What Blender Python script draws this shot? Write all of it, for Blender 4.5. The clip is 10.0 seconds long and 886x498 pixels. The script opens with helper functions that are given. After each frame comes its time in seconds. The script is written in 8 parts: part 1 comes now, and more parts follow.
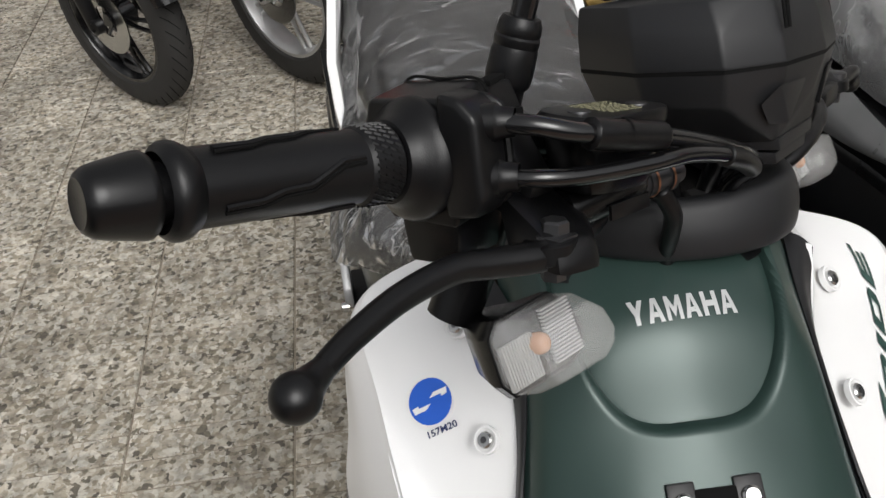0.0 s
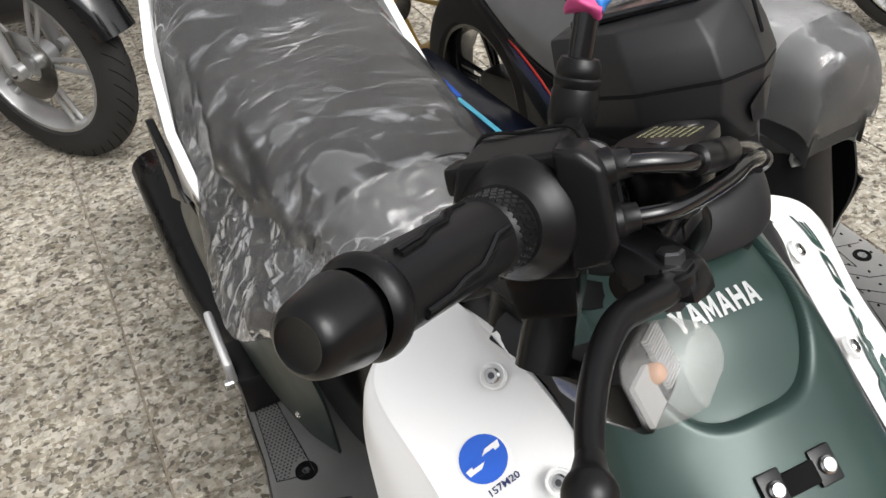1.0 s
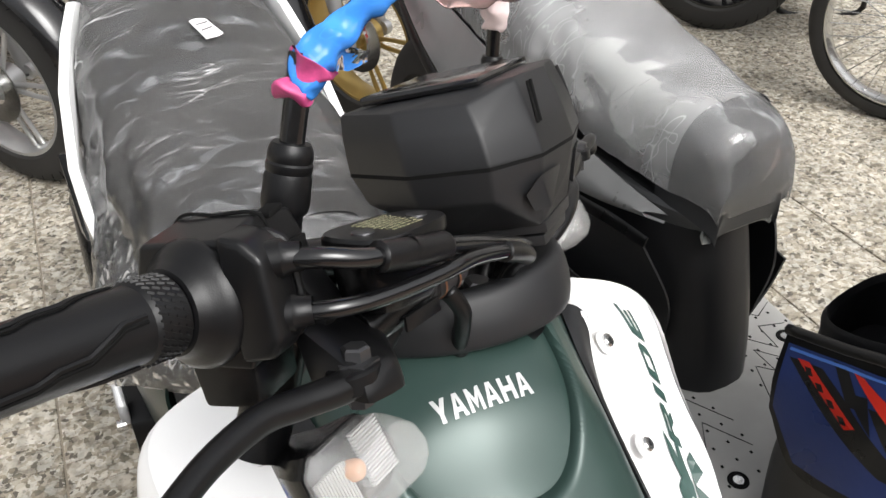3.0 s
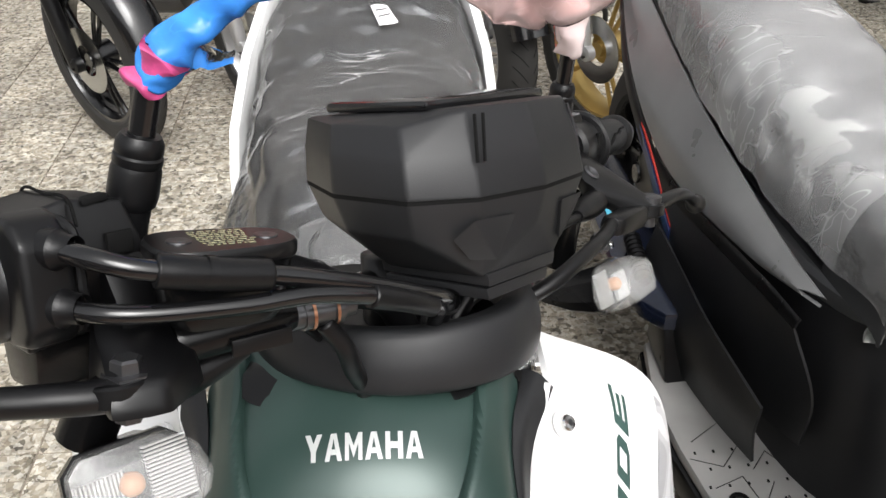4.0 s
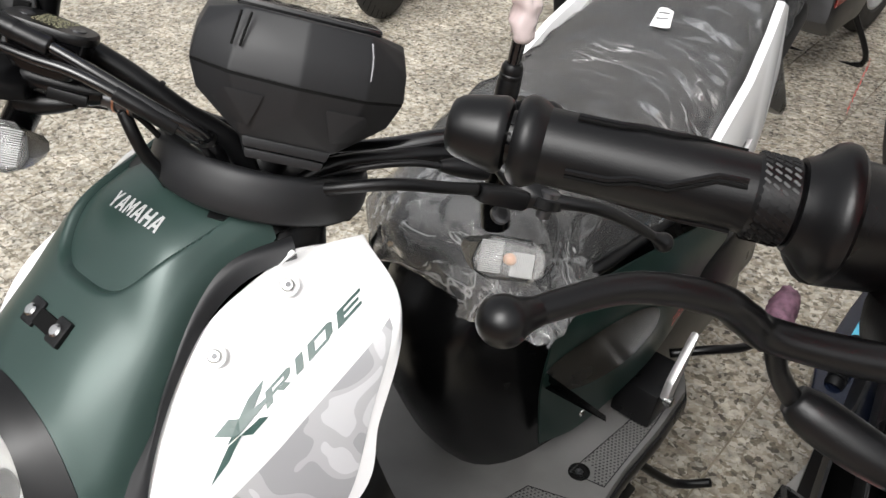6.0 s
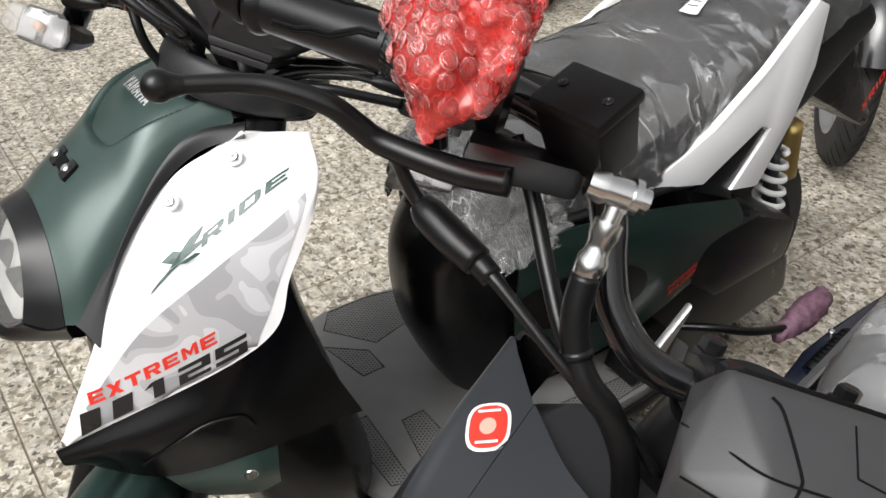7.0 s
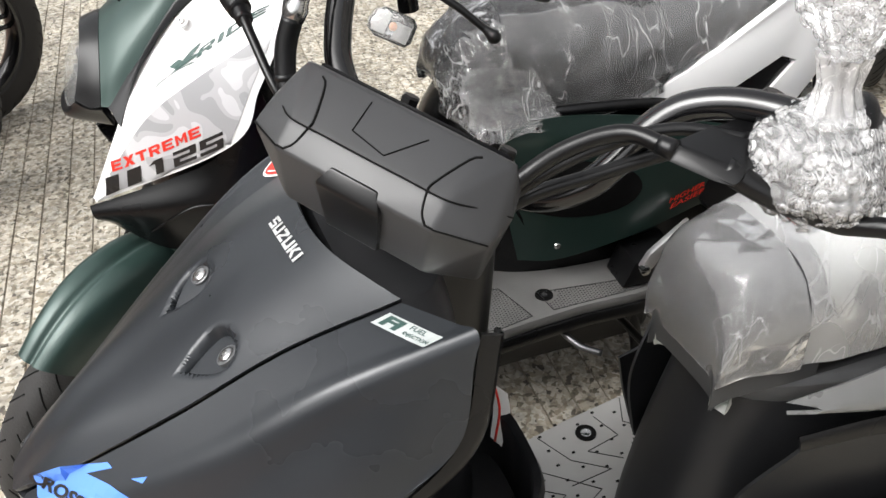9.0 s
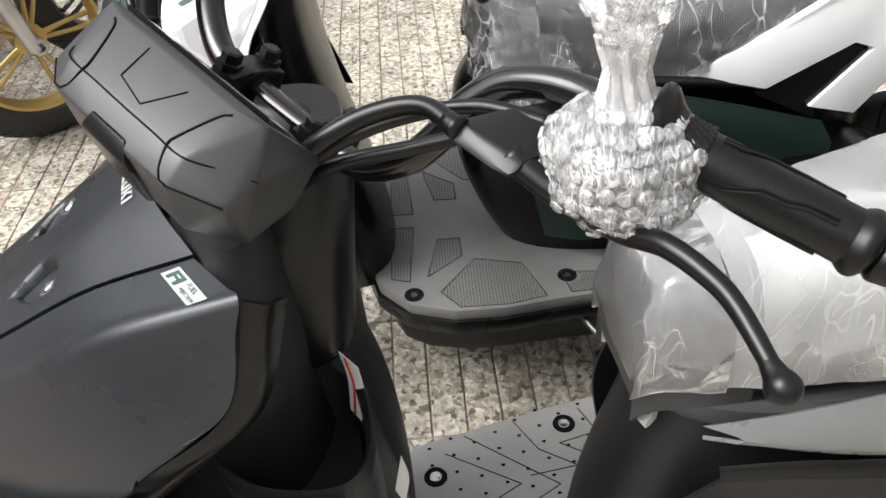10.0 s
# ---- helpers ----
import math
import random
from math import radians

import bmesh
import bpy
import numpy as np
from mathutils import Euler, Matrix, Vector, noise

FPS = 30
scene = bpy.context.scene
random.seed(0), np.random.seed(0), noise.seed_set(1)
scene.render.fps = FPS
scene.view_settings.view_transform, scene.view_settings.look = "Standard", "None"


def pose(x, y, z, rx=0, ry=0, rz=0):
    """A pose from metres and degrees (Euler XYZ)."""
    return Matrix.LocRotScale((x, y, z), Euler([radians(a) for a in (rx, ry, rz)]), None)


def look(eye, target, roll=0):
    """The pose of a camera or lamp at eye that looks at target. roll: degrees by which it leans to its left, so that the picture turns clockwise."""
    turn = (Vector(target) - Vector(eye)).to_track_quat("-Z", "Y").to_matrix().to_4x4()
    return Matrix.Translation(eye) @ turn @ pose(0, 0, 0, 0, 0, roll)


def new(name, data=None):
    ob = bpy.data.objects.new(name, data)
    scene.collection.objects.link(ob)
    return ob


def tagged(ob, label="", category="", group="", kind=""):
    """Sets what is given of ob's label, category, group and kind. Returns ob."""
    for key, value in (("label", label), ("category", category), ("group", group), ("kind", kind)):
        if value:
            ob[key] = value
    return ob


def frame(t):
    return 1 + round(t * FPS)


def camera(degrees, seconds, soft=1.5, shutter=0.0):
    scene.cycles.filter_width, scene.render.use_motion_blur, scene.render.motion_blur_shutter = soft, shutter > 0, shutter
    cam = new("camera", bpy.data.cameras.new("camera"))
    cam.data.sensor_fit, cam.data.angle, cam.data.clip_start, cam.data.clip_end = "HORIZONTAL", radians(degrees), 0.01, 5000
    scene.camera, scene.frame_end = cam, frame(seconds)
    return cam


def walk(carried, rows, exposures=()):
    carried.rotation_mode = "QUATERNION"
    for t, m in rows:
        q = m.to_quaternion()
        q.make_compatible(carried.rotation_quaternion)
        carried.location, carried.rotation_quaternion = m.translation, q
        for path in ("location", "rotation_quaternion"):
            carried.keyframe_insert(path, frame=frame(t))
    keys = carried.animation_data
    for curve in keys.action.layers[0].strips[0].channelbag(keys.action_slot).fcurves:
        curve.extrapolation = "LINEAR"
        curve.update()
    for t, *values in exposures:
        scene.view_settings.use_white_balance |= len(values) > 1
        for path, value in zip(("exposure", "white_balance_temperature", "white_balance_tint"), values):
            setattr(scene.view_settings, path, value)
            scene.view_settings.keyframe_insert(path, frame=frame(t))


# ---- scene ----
from mathutils.bvhtree import BVHTree

cam = camera(54.5, 10.0)
PATH = [
    (0, (0.074, -0.012, 1.259), (-0.079, 1.517, -0.021), -5.2),
    (0.5, (-0.011, -0.010, 1.265), (0.126, 1.539, 0.007), -5.1),
    (1, (-0.073, 0.031, 1.272), (0.302, 1.531, 0.004), -4.7),
    (1.5, (-0.106, 0.074, 1.271), (0.454, 1.506, -0.007), -3.2),
    (2, (-0.080, 0.063, 1.275), (0.522, 1.487, 0.007), -2.2),
    (2.5, (-0.026, 0.037, 1.278), (0.506, 1.516, 0.042), -0.9),
    (3, (0.066, 0.013, 1.277), (0.454, 1.574, 0.086), -0.9),
    (3.2, (0.110, 0.017, 1.273), (0.415, 1.606, 0.098), -1.3),
    (4.3, (0.325, 0.060, 1.262), (-0.094, 1.612, 0.072), -0.3),
    (4.5, (0.381, 0.066, 1.262), (-0.166, 1.575, 0.068), 0.3),
    (5, (0.500, 0.081, 1.263), (-0.308, 1.481, 0.086), 0.4),
    (5.2, (0.542, 0.086, 1.266), (-0.357, 1.437, 0.100), 0.4),
    (6.3, (0.843, 0.208, 1.275), (-0.497, 1.130, 0.110), -0.2),
    (6.5, (0.899, 0.226, 1.273), (-0.489, 1.080, 0.112), -0.5),
    (7, (1.045, 0.280, 1.279), (-0.433, 0.983, 0.131), -0.4),
    (7.5, (1.156, 0.381, 1.270), (-0.395, 0.886, 0.114), -0.7),
    (8, (1.244, 0.474, 1.253), (-0.343, 0.802, 0.081), -0.8),
    (8.5, (1.313, 0.514, 1.246), (-0.280, 0.786, 0.067), -0.8),
    (9, (1.377, 0.542, 1.238), (-0.228, 0.734, 0.060), -1.8),
    (9.5, (1.387, 0.664, 1.231), (-0.207, 0.668, 0.023), -2.9),
    (10, (1.349, 0.794, 1.215), (-0.206, 0.584, -0.024), -3.5),
]
walk(cam, [(t, look(eye, target, roll)) for t, eye, target, roll in PATH], exposures=[(0, -0.2), (0.7, 0.17), (1.5, 0.48), (3, 0.61), (4.5, 0.62), (5, 0.53), (7, 0.42), (8, 0.44), (9, 0.74), (10, 0.91)])

# ---- world, sun, exposure ----
world = bpy.data.worlds.new("overcast_sky")
scene.world = world
world.use_nodes = True
wn = world.node_tree.nodes
sky = wn.new("ShaderNodeTexSky")
sky.sky_type = "NISHITA"
sky.sun_disc = False
sky.sun_elevation = radians(52)
sky.sun_rotation = radians(150)
sky.air_density, sky.dust_density, sky.ozone_density = 1.0, 6.0, 1.0
wn["Background"].inputs[1].default_value = 0.15
pale = wn.new("ShaderNodeHueSaturation")
pale.inputs["Saturation"].default_value = 0.12
world.node_tree.links.new(sky.outputs[0], pale.inputs["Color"])
world.node_tree.links.new(pale.outputs[0], wn["Background"].inputs[0])
sun = new("sun", bpy.data.lights.new("sun", "SUN"))
sun.data.energy, sun.data.angle, sun.data.color = 1.15, radians(35), (1.0, 0.99, 0.975)
sun.matrix_world = look((1.5, -3.0, 5.0), (0.3, 0.8, 0.5))

# ---- materials ----


def mat_base(name):
    m = bpy.data.materials.new(name)
    m.use_nodes = True
    return m, m.node_tree.nodes, m.node_tree.links, m.node_tree.nodes["Principled BSDF"]


def mat(name, color, rough=0.45, metal=0.0, bump=0.0, scale=400.0, vary=0.12, coat=0.0, spec=0.5, big=9.0):
    """A surface with fine grain, and uneven colour and gloss at two scales."""
    m, n, l, b = mat_base(name)
    tc = n.new("ShaderNodeTexCoord")
    fine = n.new("ShaderNodeTexNoise")
    fine.inputs["Scale"].default_value = scale
    fine.inputs["Detail"].default_value = 3
    wide = n.new("ShaderNodeTexNoise")
    wide.inputs["Scale"].default_value = big
    wide.inputs["Detail"].default_value = 4
    for t in (fine, wide):
        l.new(tc.outputs["Object"], t.inputs["Vector"])
    ramp = n.new("ShaderNodeMapRange")
    ramp.inputs[1].default_value, ramp.inputs[2].default_value = 0.3, 0.7
    ramp.inputs[3].default_value, ramp.inputs[4].default_value = 1 - vary, 1 + vary
    l.new(wide.outputs["Fac"], ramp.inputs[0])
    mul = n.new("ShaderNodeVectorMath")
    mul.operation = "SCALE"
    mul.inputs[0].default_value = color
    l.new(ramp.outputs[0], mul.inputs["Scale"])
    l.new(mul.outputs[0], b.inputs["Base Color"])
    rr = n.new("ShaderNodeMapRange")
    rr.inputs[1].default_value, rr.inputs[2].default_value = 0.3, 0.7
    rr.inputs[3].default_value, rr.inputs[4].default_value = max(0.02, rough * 0.85), min(1, rough * 1.15)
    l.new(wide.outputs["Fac"], rr.inputs[0])
    l.new(rr.outputs[0], b.inputs["Roughness"])
    b.inputs["Metallic"].default_value = metal
    b.inputs["Specular IOR Level"].default_value = spec
    b.inputs["Coat Weight"].default_value = coat
    b.inputs["Coat Roughness"].default_value = 0.12
    if bump:
        bp = n.new("ShaderNodeBump")
        bp.inputs["Strength"].default_value = bump
        bp.inputs["Distance"].default_value = 0.001
        l.new(fine.outputs["Fac"], bp.inputs["Height"])
        l.new(bp.outputs[0], b.inputs["Normal"])
    return m


def mat_granite(name):
    m, n, l, b = mat_base(name)
    tc = n.new("ShaderNodeTexCoord")
    info = n.new("ShaderNodeObjectInfo")
    shift = n.new("ShaderNodeVectorMath")
    shift.operation = "MULTIPLY_ADD"
    l.new(info.outputs["Random"], shift.inputs[0])
    shift.inputs[1].default_value = (7.0, 5.0, 3.0)
    l.new(tc.outputs["Object"], shift.inputs[2])
    warp = n.new("ShaderNodeTexNoise")
    warp.inputs["Scale"].default_value = 55
    l.new(shift.outputs[0], warp.inputs["Vector"])
    wv = n.new("ShaderNodeVectorMath")
    wv.operation = "MULTIPLY_ADD"
    l.new(warp.outputs["Color"], wv.inputs[0])
    wv.inputs[1].default_value = (0.022, 0.022, 0.022)
    l.new(shift.outputs[0], wv.inputs[2])
    grain = n.new("ShaderNodeTexVoronoi")
    grain.inputs["Scale"].default_value = 100
    l.new(wv.outputs[0], grain.inputs["Vector"])
    tone = n.new("ShaderNodeSeparateColor")
    l.new(grain.outputs["Color"], tone.inputs[0])
    ramp = n.new("ShaderNodeValToRGB")
    e = ramp.color_ramp.elements
    e[0].position, e[0].color = 0.0, (0.10, 0.088, 0.070, 1)
    e[1].position, e[1].color = 1.0, (0.62, 0.590, 0.52, 1)
    for p, c in ((0.11, (0.20, 0.176, 0.132, 1)), (0.20, (0.31, 0.268, 0.20, 1)), (0.5, (0.44, 0.396, 0.322, 1)), (0.75, (0.53, 0.492, 0.415, 1))):
        x = e.new(p)
        x.color = c
    l.new(tone.outputs[0], ramp.inputs[0])
    fleck = n.new("ShaderNodeTexNoise")
    fleck.inputs["Scale"].default_value = 105
    fleck.inputs["Detail"].default_value = 4
    fleck.inputs["Roughness"].default_value = 0.6
    l.new(shift.outputs[0], fleck.inputs["Vector"])
    fr = n.new("ShaderNodeMapRange")
    fr.inputs[1].default_value, fr.inputs[2].default_value = 0.34, 0.44
    fr.inputs[3].default_value, fr.inputs[4].default_value = 0.60, 1.0
    l.new(fleck.outputs["Fac"], fr.inputs[0])
    cloud = n.new("ShaderNodeTexNoise")
    cloud.inputs["Scale"].default_value = 5.5
    cloud.inputs["Detail"].default_value = 5
    l.new(shift.outputs[0], cloud.inputs["Vector"])
    cr = n.new("ShaderNodeMapRange")
    cr.inputs[1].default_value, cr.inputs[2].default_value = 0.3, 0.7
    cr.inputs[3].default_value, cr.inputs[4].default_value = 0.66, 1.12
    l.new(cloud.outputs["Fac"], cr.inputs[0])
    blot = n.new("ShaderNodeTexNoise")
    blot.inputs["Scale"].default_value = 42
    blot.inputs["Detail"].default_value = 3
    l.new(shift.outputs[0], blot.inputs["Vector"])
    br = n.new("ShaderNodeMapRange")
    br.inputs[1].default_value, br.inputs[2].default_value = 0.36, 0.56
    br.inputs[3].default_value, br.inputs[4].default_value = 0.68, 1.08
    l.new(blot.outputs["Fac"], br.inputs[0])
    bk = n.new("ShaderNodeMath")
    bk.operation = "MULTIPLY"
    l.new(fr.outputs[0], bk.inputs[0])
    l.new(br.outputs[0], bk.inputs[1])
    k = n.new("ShaderNodeMath")
    k.operation = "MULTIPLY"
    l.new(bk.outputs[0], k.inputs[0])
    l.new(cr.outputs[0], k.inputs[1])
    mul = n.new("ShaderNodeVectorMath")
    mul.operation = "SCALE"
    l.new(ramp.outputs[0], mul.inputs[0])
    l.new(k.outputs[0], mul.inputs["Scale"])
    l.new(mul.outputs[0], b.inputs["Base Color"])
    b.inputs["Roughness"].default_value = 0.62
    bp = n.new("ShaderNodeBump")
    bp.inputs["Strength"].default_value = 0.35
    bp.inputs["Distance"].default_value = 0.0015
    l.new(fleck.outputs["Fac"], bp.inputs["Height"])
    l.new(bp.outputs[0], b.inputs["Normal"])
    return m


def mat_film(name, tint=(1, 1, 1), opacity=0.35, haze=0.12, scale=12.0, strength=0.5, rough=0.1, stretch=(1, 1, 1), milk=0.55, thin=0.03, turn=0.0, gate_at=(0.42, 0.58)):
    """Thin clear plastic sheet: mostly see-through, a little milky, folded into flat facets with sharp creases."""
    m, n, l, b = mat_base(name)
    tc = n.new("ShaderNodeTexCoord")
    mp = n.new("ShaderNodeMapping")
    mp.inputs["Scale"].default_value = stretch
    mp.inputs["Rotation"].default_value = (0, 0, radians(turn))
    l.new(tc.outputs["Object"], mp.inputs["Vector"])
    warp = n.new("ShaderNodeTexNoise")
    warp.inputs["Scale"].default_value = scale * 0.8
    warp.inputs["Detail"].default_value = 2
    l.new(mp.outputs[0], warp.inputs["Vector"])
    bend = n.new("ShaderNodeVectorMath")
    bend.operation = "MULTIPLY_ADD"
    bend.inputs[1].default_value = (0.9 / scale, 0.9 / scale, 0.9 / scale)
    l.new(warp.outputs["Color"], bend.inputs[0])
    l.new(mp.outputs[0], bend.inputs[2])
    patch = n.new("ShaderNodeTexNoise")
    patch.inputs["Scale"].default_value = scale * 0.45
    patch.inputs["Detail"].default_value = 3
    l.new(tc.outputs["Object"], patch.inputs["Vector"])
    gate = n.new("ShaderNodeMapRange")
    gate.inputs[1].default_value, gate.inputs[2].default_value = gate_at
    l.new(patch.outputs["Fac"], gate.inputs[0])

    def folds(k):
        v = n.new("ShaderNodeTexVoronoi")
        v.feature = "DISTANCE_TO_EDGE"
        v.inputs["Scale"].default_value = k
        l.new(bend.outputs[0], v.inputs["Vector"])
        return v.outputs["Distance"]

    def line(src, width, power):
        r = n.new("ShaderNodeMapRange")
        r.inputs[1].default_value, r.inputs[2].default_value = 0.0, width
        r.inputs[3].default_value, r.inputs[4].default_value = power, 0.0
        l.new(src, r.inputs[0])
        return r.outputs[0]

    def math_node(op, x, y):
        q = n.new("ShaderNodeMath")
        q.operation = op
        for i, s in enumerate((x, y)):
            if isinstance(s, float):
                q.inputs[i].default_value = s
            else:
                l.new(s, q.inputs[i])
        return q.outputs[0]
    sway = n.new("ShaderNodeVectorMath")
    sway.operation = "MULTIPLY_ADD"
    sway.inputs[1].default_value = (0.30 / scale, 0.30 / scale, 0.30 / scale)
    l.new(warp.outputs["Color"], sway.inputs[0])
    l.new(mp.outputs[0], sway.inputs[2])
    big, small = folds(scale), folds(scale * 2.7)

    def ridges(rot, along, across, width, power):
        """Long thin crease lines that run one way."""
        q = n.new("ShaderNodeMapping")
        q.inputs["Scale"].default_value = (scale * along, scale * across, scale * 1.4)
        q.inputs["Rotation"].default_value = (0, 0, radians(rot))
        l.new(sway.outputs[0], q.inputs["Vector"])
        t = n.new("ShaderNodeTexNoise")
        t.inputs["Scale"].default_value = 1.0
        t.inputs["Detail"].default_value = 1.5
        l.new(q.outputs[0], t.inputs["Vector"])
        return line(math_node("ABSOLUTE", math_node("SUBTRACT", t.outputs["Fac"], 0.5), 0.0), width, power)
    some = n.new("ShaderNodeTexNoise")
    some.inputs["Scale"].default_value = scale * 2.6
    l.new(tc.outputs["Object"], some.inputs["Vector"])
    some_r = n.new("ShaderNodeMapRange")
    some_r.inputs[1].default_value, some_r.inputs[2].default_value = 0.47, 0.60
    l.new(some.outputs["Fac"], some_r.inputs[0])
    height = math_node("ADD", big, math_node("MULTIPLY", small, 0.28))
    bp = n.new("ShaderNodeBump")
    bp.inputs["Strength"].default_value = strength
    bp.inputs["Distance"].default_value = 0.16 / scale
    l.new(height, bp.inputs["Height"])
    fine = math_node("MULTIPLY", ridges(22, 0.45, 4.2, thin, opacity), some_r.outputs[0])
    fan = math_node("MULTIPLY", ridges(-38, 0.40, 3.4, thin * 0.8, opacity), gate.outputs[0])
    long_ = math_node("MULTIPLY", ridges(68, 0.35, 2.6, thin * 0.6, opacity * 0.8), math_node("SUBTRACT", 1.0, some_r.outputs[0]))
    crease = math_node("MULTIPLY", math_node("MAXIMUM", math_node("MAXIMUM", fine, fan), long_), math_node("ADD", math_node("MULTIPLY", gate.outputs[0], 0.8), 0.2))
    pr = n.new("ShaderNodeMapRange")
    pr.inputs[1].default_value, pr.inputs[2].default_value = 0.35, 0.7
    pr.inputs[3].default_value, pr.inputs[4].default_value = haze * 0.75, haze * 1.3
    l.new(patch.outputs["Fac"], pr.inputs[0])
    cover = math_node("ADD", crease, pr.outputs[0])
    gloss = n.new("ShaderNodeBsdfGlossy")
    gloss.inputs["Roughness"].default_value = rough
    l.new(bp.outputs[0], gloss.inputs["Normal"])
    clear = n.new("ShaderNodeBsdfTransparent")
    clear.inputs["Color"].default_value = (*tint, 1)
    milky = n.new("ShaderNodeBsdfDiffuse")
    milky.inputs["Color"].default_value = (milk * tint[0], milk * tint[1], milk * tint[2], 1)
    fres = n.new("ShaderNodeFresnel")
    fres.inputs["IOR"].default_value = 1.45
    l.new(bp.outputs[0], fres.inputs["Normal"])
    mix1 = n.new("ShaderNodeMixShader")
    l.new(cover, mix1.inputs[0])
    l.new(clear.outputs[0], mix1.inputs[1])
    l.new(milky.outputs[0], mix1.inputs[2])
    mix2 = n.new("ShaderNodeMixShader")
    l.new(fres.outputs[0], mix2.inputs[0])
    l.new(mix1.outputs[0], mix2.inputs[1])
    l.new(gloss.outputs[0], mix2.inputs[2])
    l.new(mix2.outputs[0], n["Material Output"].inputs[0])
    return m


def mat_lens(name, color=(0.93, 0.93, 0.92), clear=0.86, rough=0.05):
    m, n, l, b = mat_base(name)
    b.inputs["Base Color"].default_value = (*color, 1)
    b.inputs["Roughness"].default_value = rough
    t = n.new("ShaderNodeBsdfTransparent")
    t.inputs["Color"].default_value = (*color, 1)
    mx = n.new("ShaderNodeMixShader")
    mx.inputs[0].default_value = 1 - clear
    l.new(t.outputs[0], mx.inputs[1])
    l.new(b.outputs[0], mx.inputs[2])
    l.new(mx.outputs[0], n["Material Output"].inputs[0])
    return m


def mat_camo(name):
    m, n, l, b = mat_base(name)
    tc = n.new("ShaderNodeTexCoord")
    no = n.new("ShaderNodeTexNoise")
    no.inputs["Scale"].default_value = 17
    no.inputs["Detail"].default_value = 1.2
    no.inputs["Distortion"].default_value = 0.8
    l.new(tc.outputs["Object"], no.inputs["Vector"])
    ramp = n.new("ShaderNodeValToRGB")
    ramp.color_ramp.interpolation = "CONSTANT"
    e = ramp.color_ramp.elements
    e[0].position, e[0].color = 0.0, (0.60, 0.60, 0.61, 1)
    e[1].position, e[1].color = 0.52, (0.36, 0.36, 0.37, 1)
    x = e.new(0.44)
    x.color = (0.47, 0.47, 0.48, 1)
    l.new(no.outputs["Fac"], ramp.inputs[0])
    l.new(ramp.outputs[0], b.inputs["Base Color"])
    b.inputs["Roughness"].default_value = 0.3
    return m


PLASTIC = mat("black_moulded_plastic", (0.0050, 0.0050, 0.0054), 0.29, bump=0.06, scale=1400, vary=0.15, spec=0.36)
MATTE = mat("matt_grained_plastic", (0.0130, 0.0133, 0.0145), 0.44, bump=0.10, scale=1500, spec=0.42)
HOUSING = mat("grey_black_plastic", (0.034, 0.0345, 0.036), 0.40, bump=0.12, scale=1500, spec=0.55)
DEEP = mat("smooth_black_plastic", (0.0035, 0.0035, 0.0038), 0.25, bump=0.06, scale=600, spec=0.32)
SATIN = mat("black_satin_plastic", (0.0042, 0.0042, 0.0046), 0.31, bump=0.04, scale=900, spec=0.38)
GLOSS = mat("black_gloss_paint", (0.005, 0.005, 0.0055), 0.16, coat=0.4)
RUBBER = mat("black_rubber", (0.0045, 0.0045, 0.005), 0.34, bump=0.10, scale=1400, spec=0.34)
TYRE = mat("tyre_rubber", (0.022, 0.021, 0.020), 0.75, bump=0.5, scale=300, vary=0.3)
GREEN = mat("dark_green_paint", (0.030, 0.056, 0.049), 0.34, metal=0.25, bump=0.05, scale=1500, coat=0.15)
WHITE = mat("white_paint", (0.88, 0.88, 0.875), 0.22, coat=0.5, vary=0.02)
CHARCOAL = mat("matt_charcoal_paint", (0.0255, 0.0285, 0.0325), 0.30, metal=0.2, bump=0.10, scale=1600, coat=0.05)
SILVERM = mat("silver_grey_paint", (0.23, 0.232, 0.233), 0.30, metal=0.3, bump=0.06, scale=1500)
GREYM = mat("satin_grey_paint", (0.135, 0.137, 0.14), 0.34, metal=0.35, bump=0.06, scale=1500, coat=0.1)
DGREEN = mat("deep_green_gloss_paint", (0.012, 0.026, 0.022), 0.33, metal=0.15, spec=0.42, coat=0.1)
GREYP = mat("grey_plastic", (0.13, 0.13, 0.135), 0.5, bump=0.25, scale=700)
MATGREY = mat("grey_rubber_mat", (0.135, 0.133, 0.129), 0.62, bump=0.4, scale=600, vary=0.2)
SEATMAT = mat("black_vinyl", (0.012, 0.012, 0.013), 0.45, bump=0.2, scale=800)
CHROME = mat("bright_steel", (0.62, 0.62, 0.61), 0.22, metal=1.0)
STEELD = mat("dark_steel", (0.12, 0.12, 0.125), 0.35, metal=0.9)
SILVER = mat("silver_paint", (0.48, 0.48, 0.48), 0.35, metal=0.7)
GOLD = mat("gold_paint", (0.48, 0.34, 0.12), 0.36, metal=0.75)
AMBER = mat("amber_plastic", (0.62, 0.33, 0.19), 0.25)
DARKGAP = mat("black_joint", (0.002, 0.002, 0.002), 0.8, spec=0.2)
LETTER = mat("silver_letter", (0.56, 0.57, 0.565), 0.3, metal=0.25)
LETTERG = mat("green_letter", (0.035, 0.075, 0.065), 0.35)
DECALRED = mat("red_decal", (0.72, 0.035, 0.02), 0.3)
DECALBLUE = mat("blue_decal", (0.02, 0.11, 0.55), 0.3)
DECALSKY = mat("bright_blue_decal", (0.10, 0.25, 0.75), 0.35)
DECALNAVY = mat("navy_decal", (0.018, 0.030, 0.10), 0.32)
DECALBLACK = mat("black_decal", (0.012, 0.012, 0.012), 0.3)
PAPER = mat("white_paper", (0.78, 0.78, 0.77), 0.5)
CAMO = mat_camo("grey_camouflage_decal")
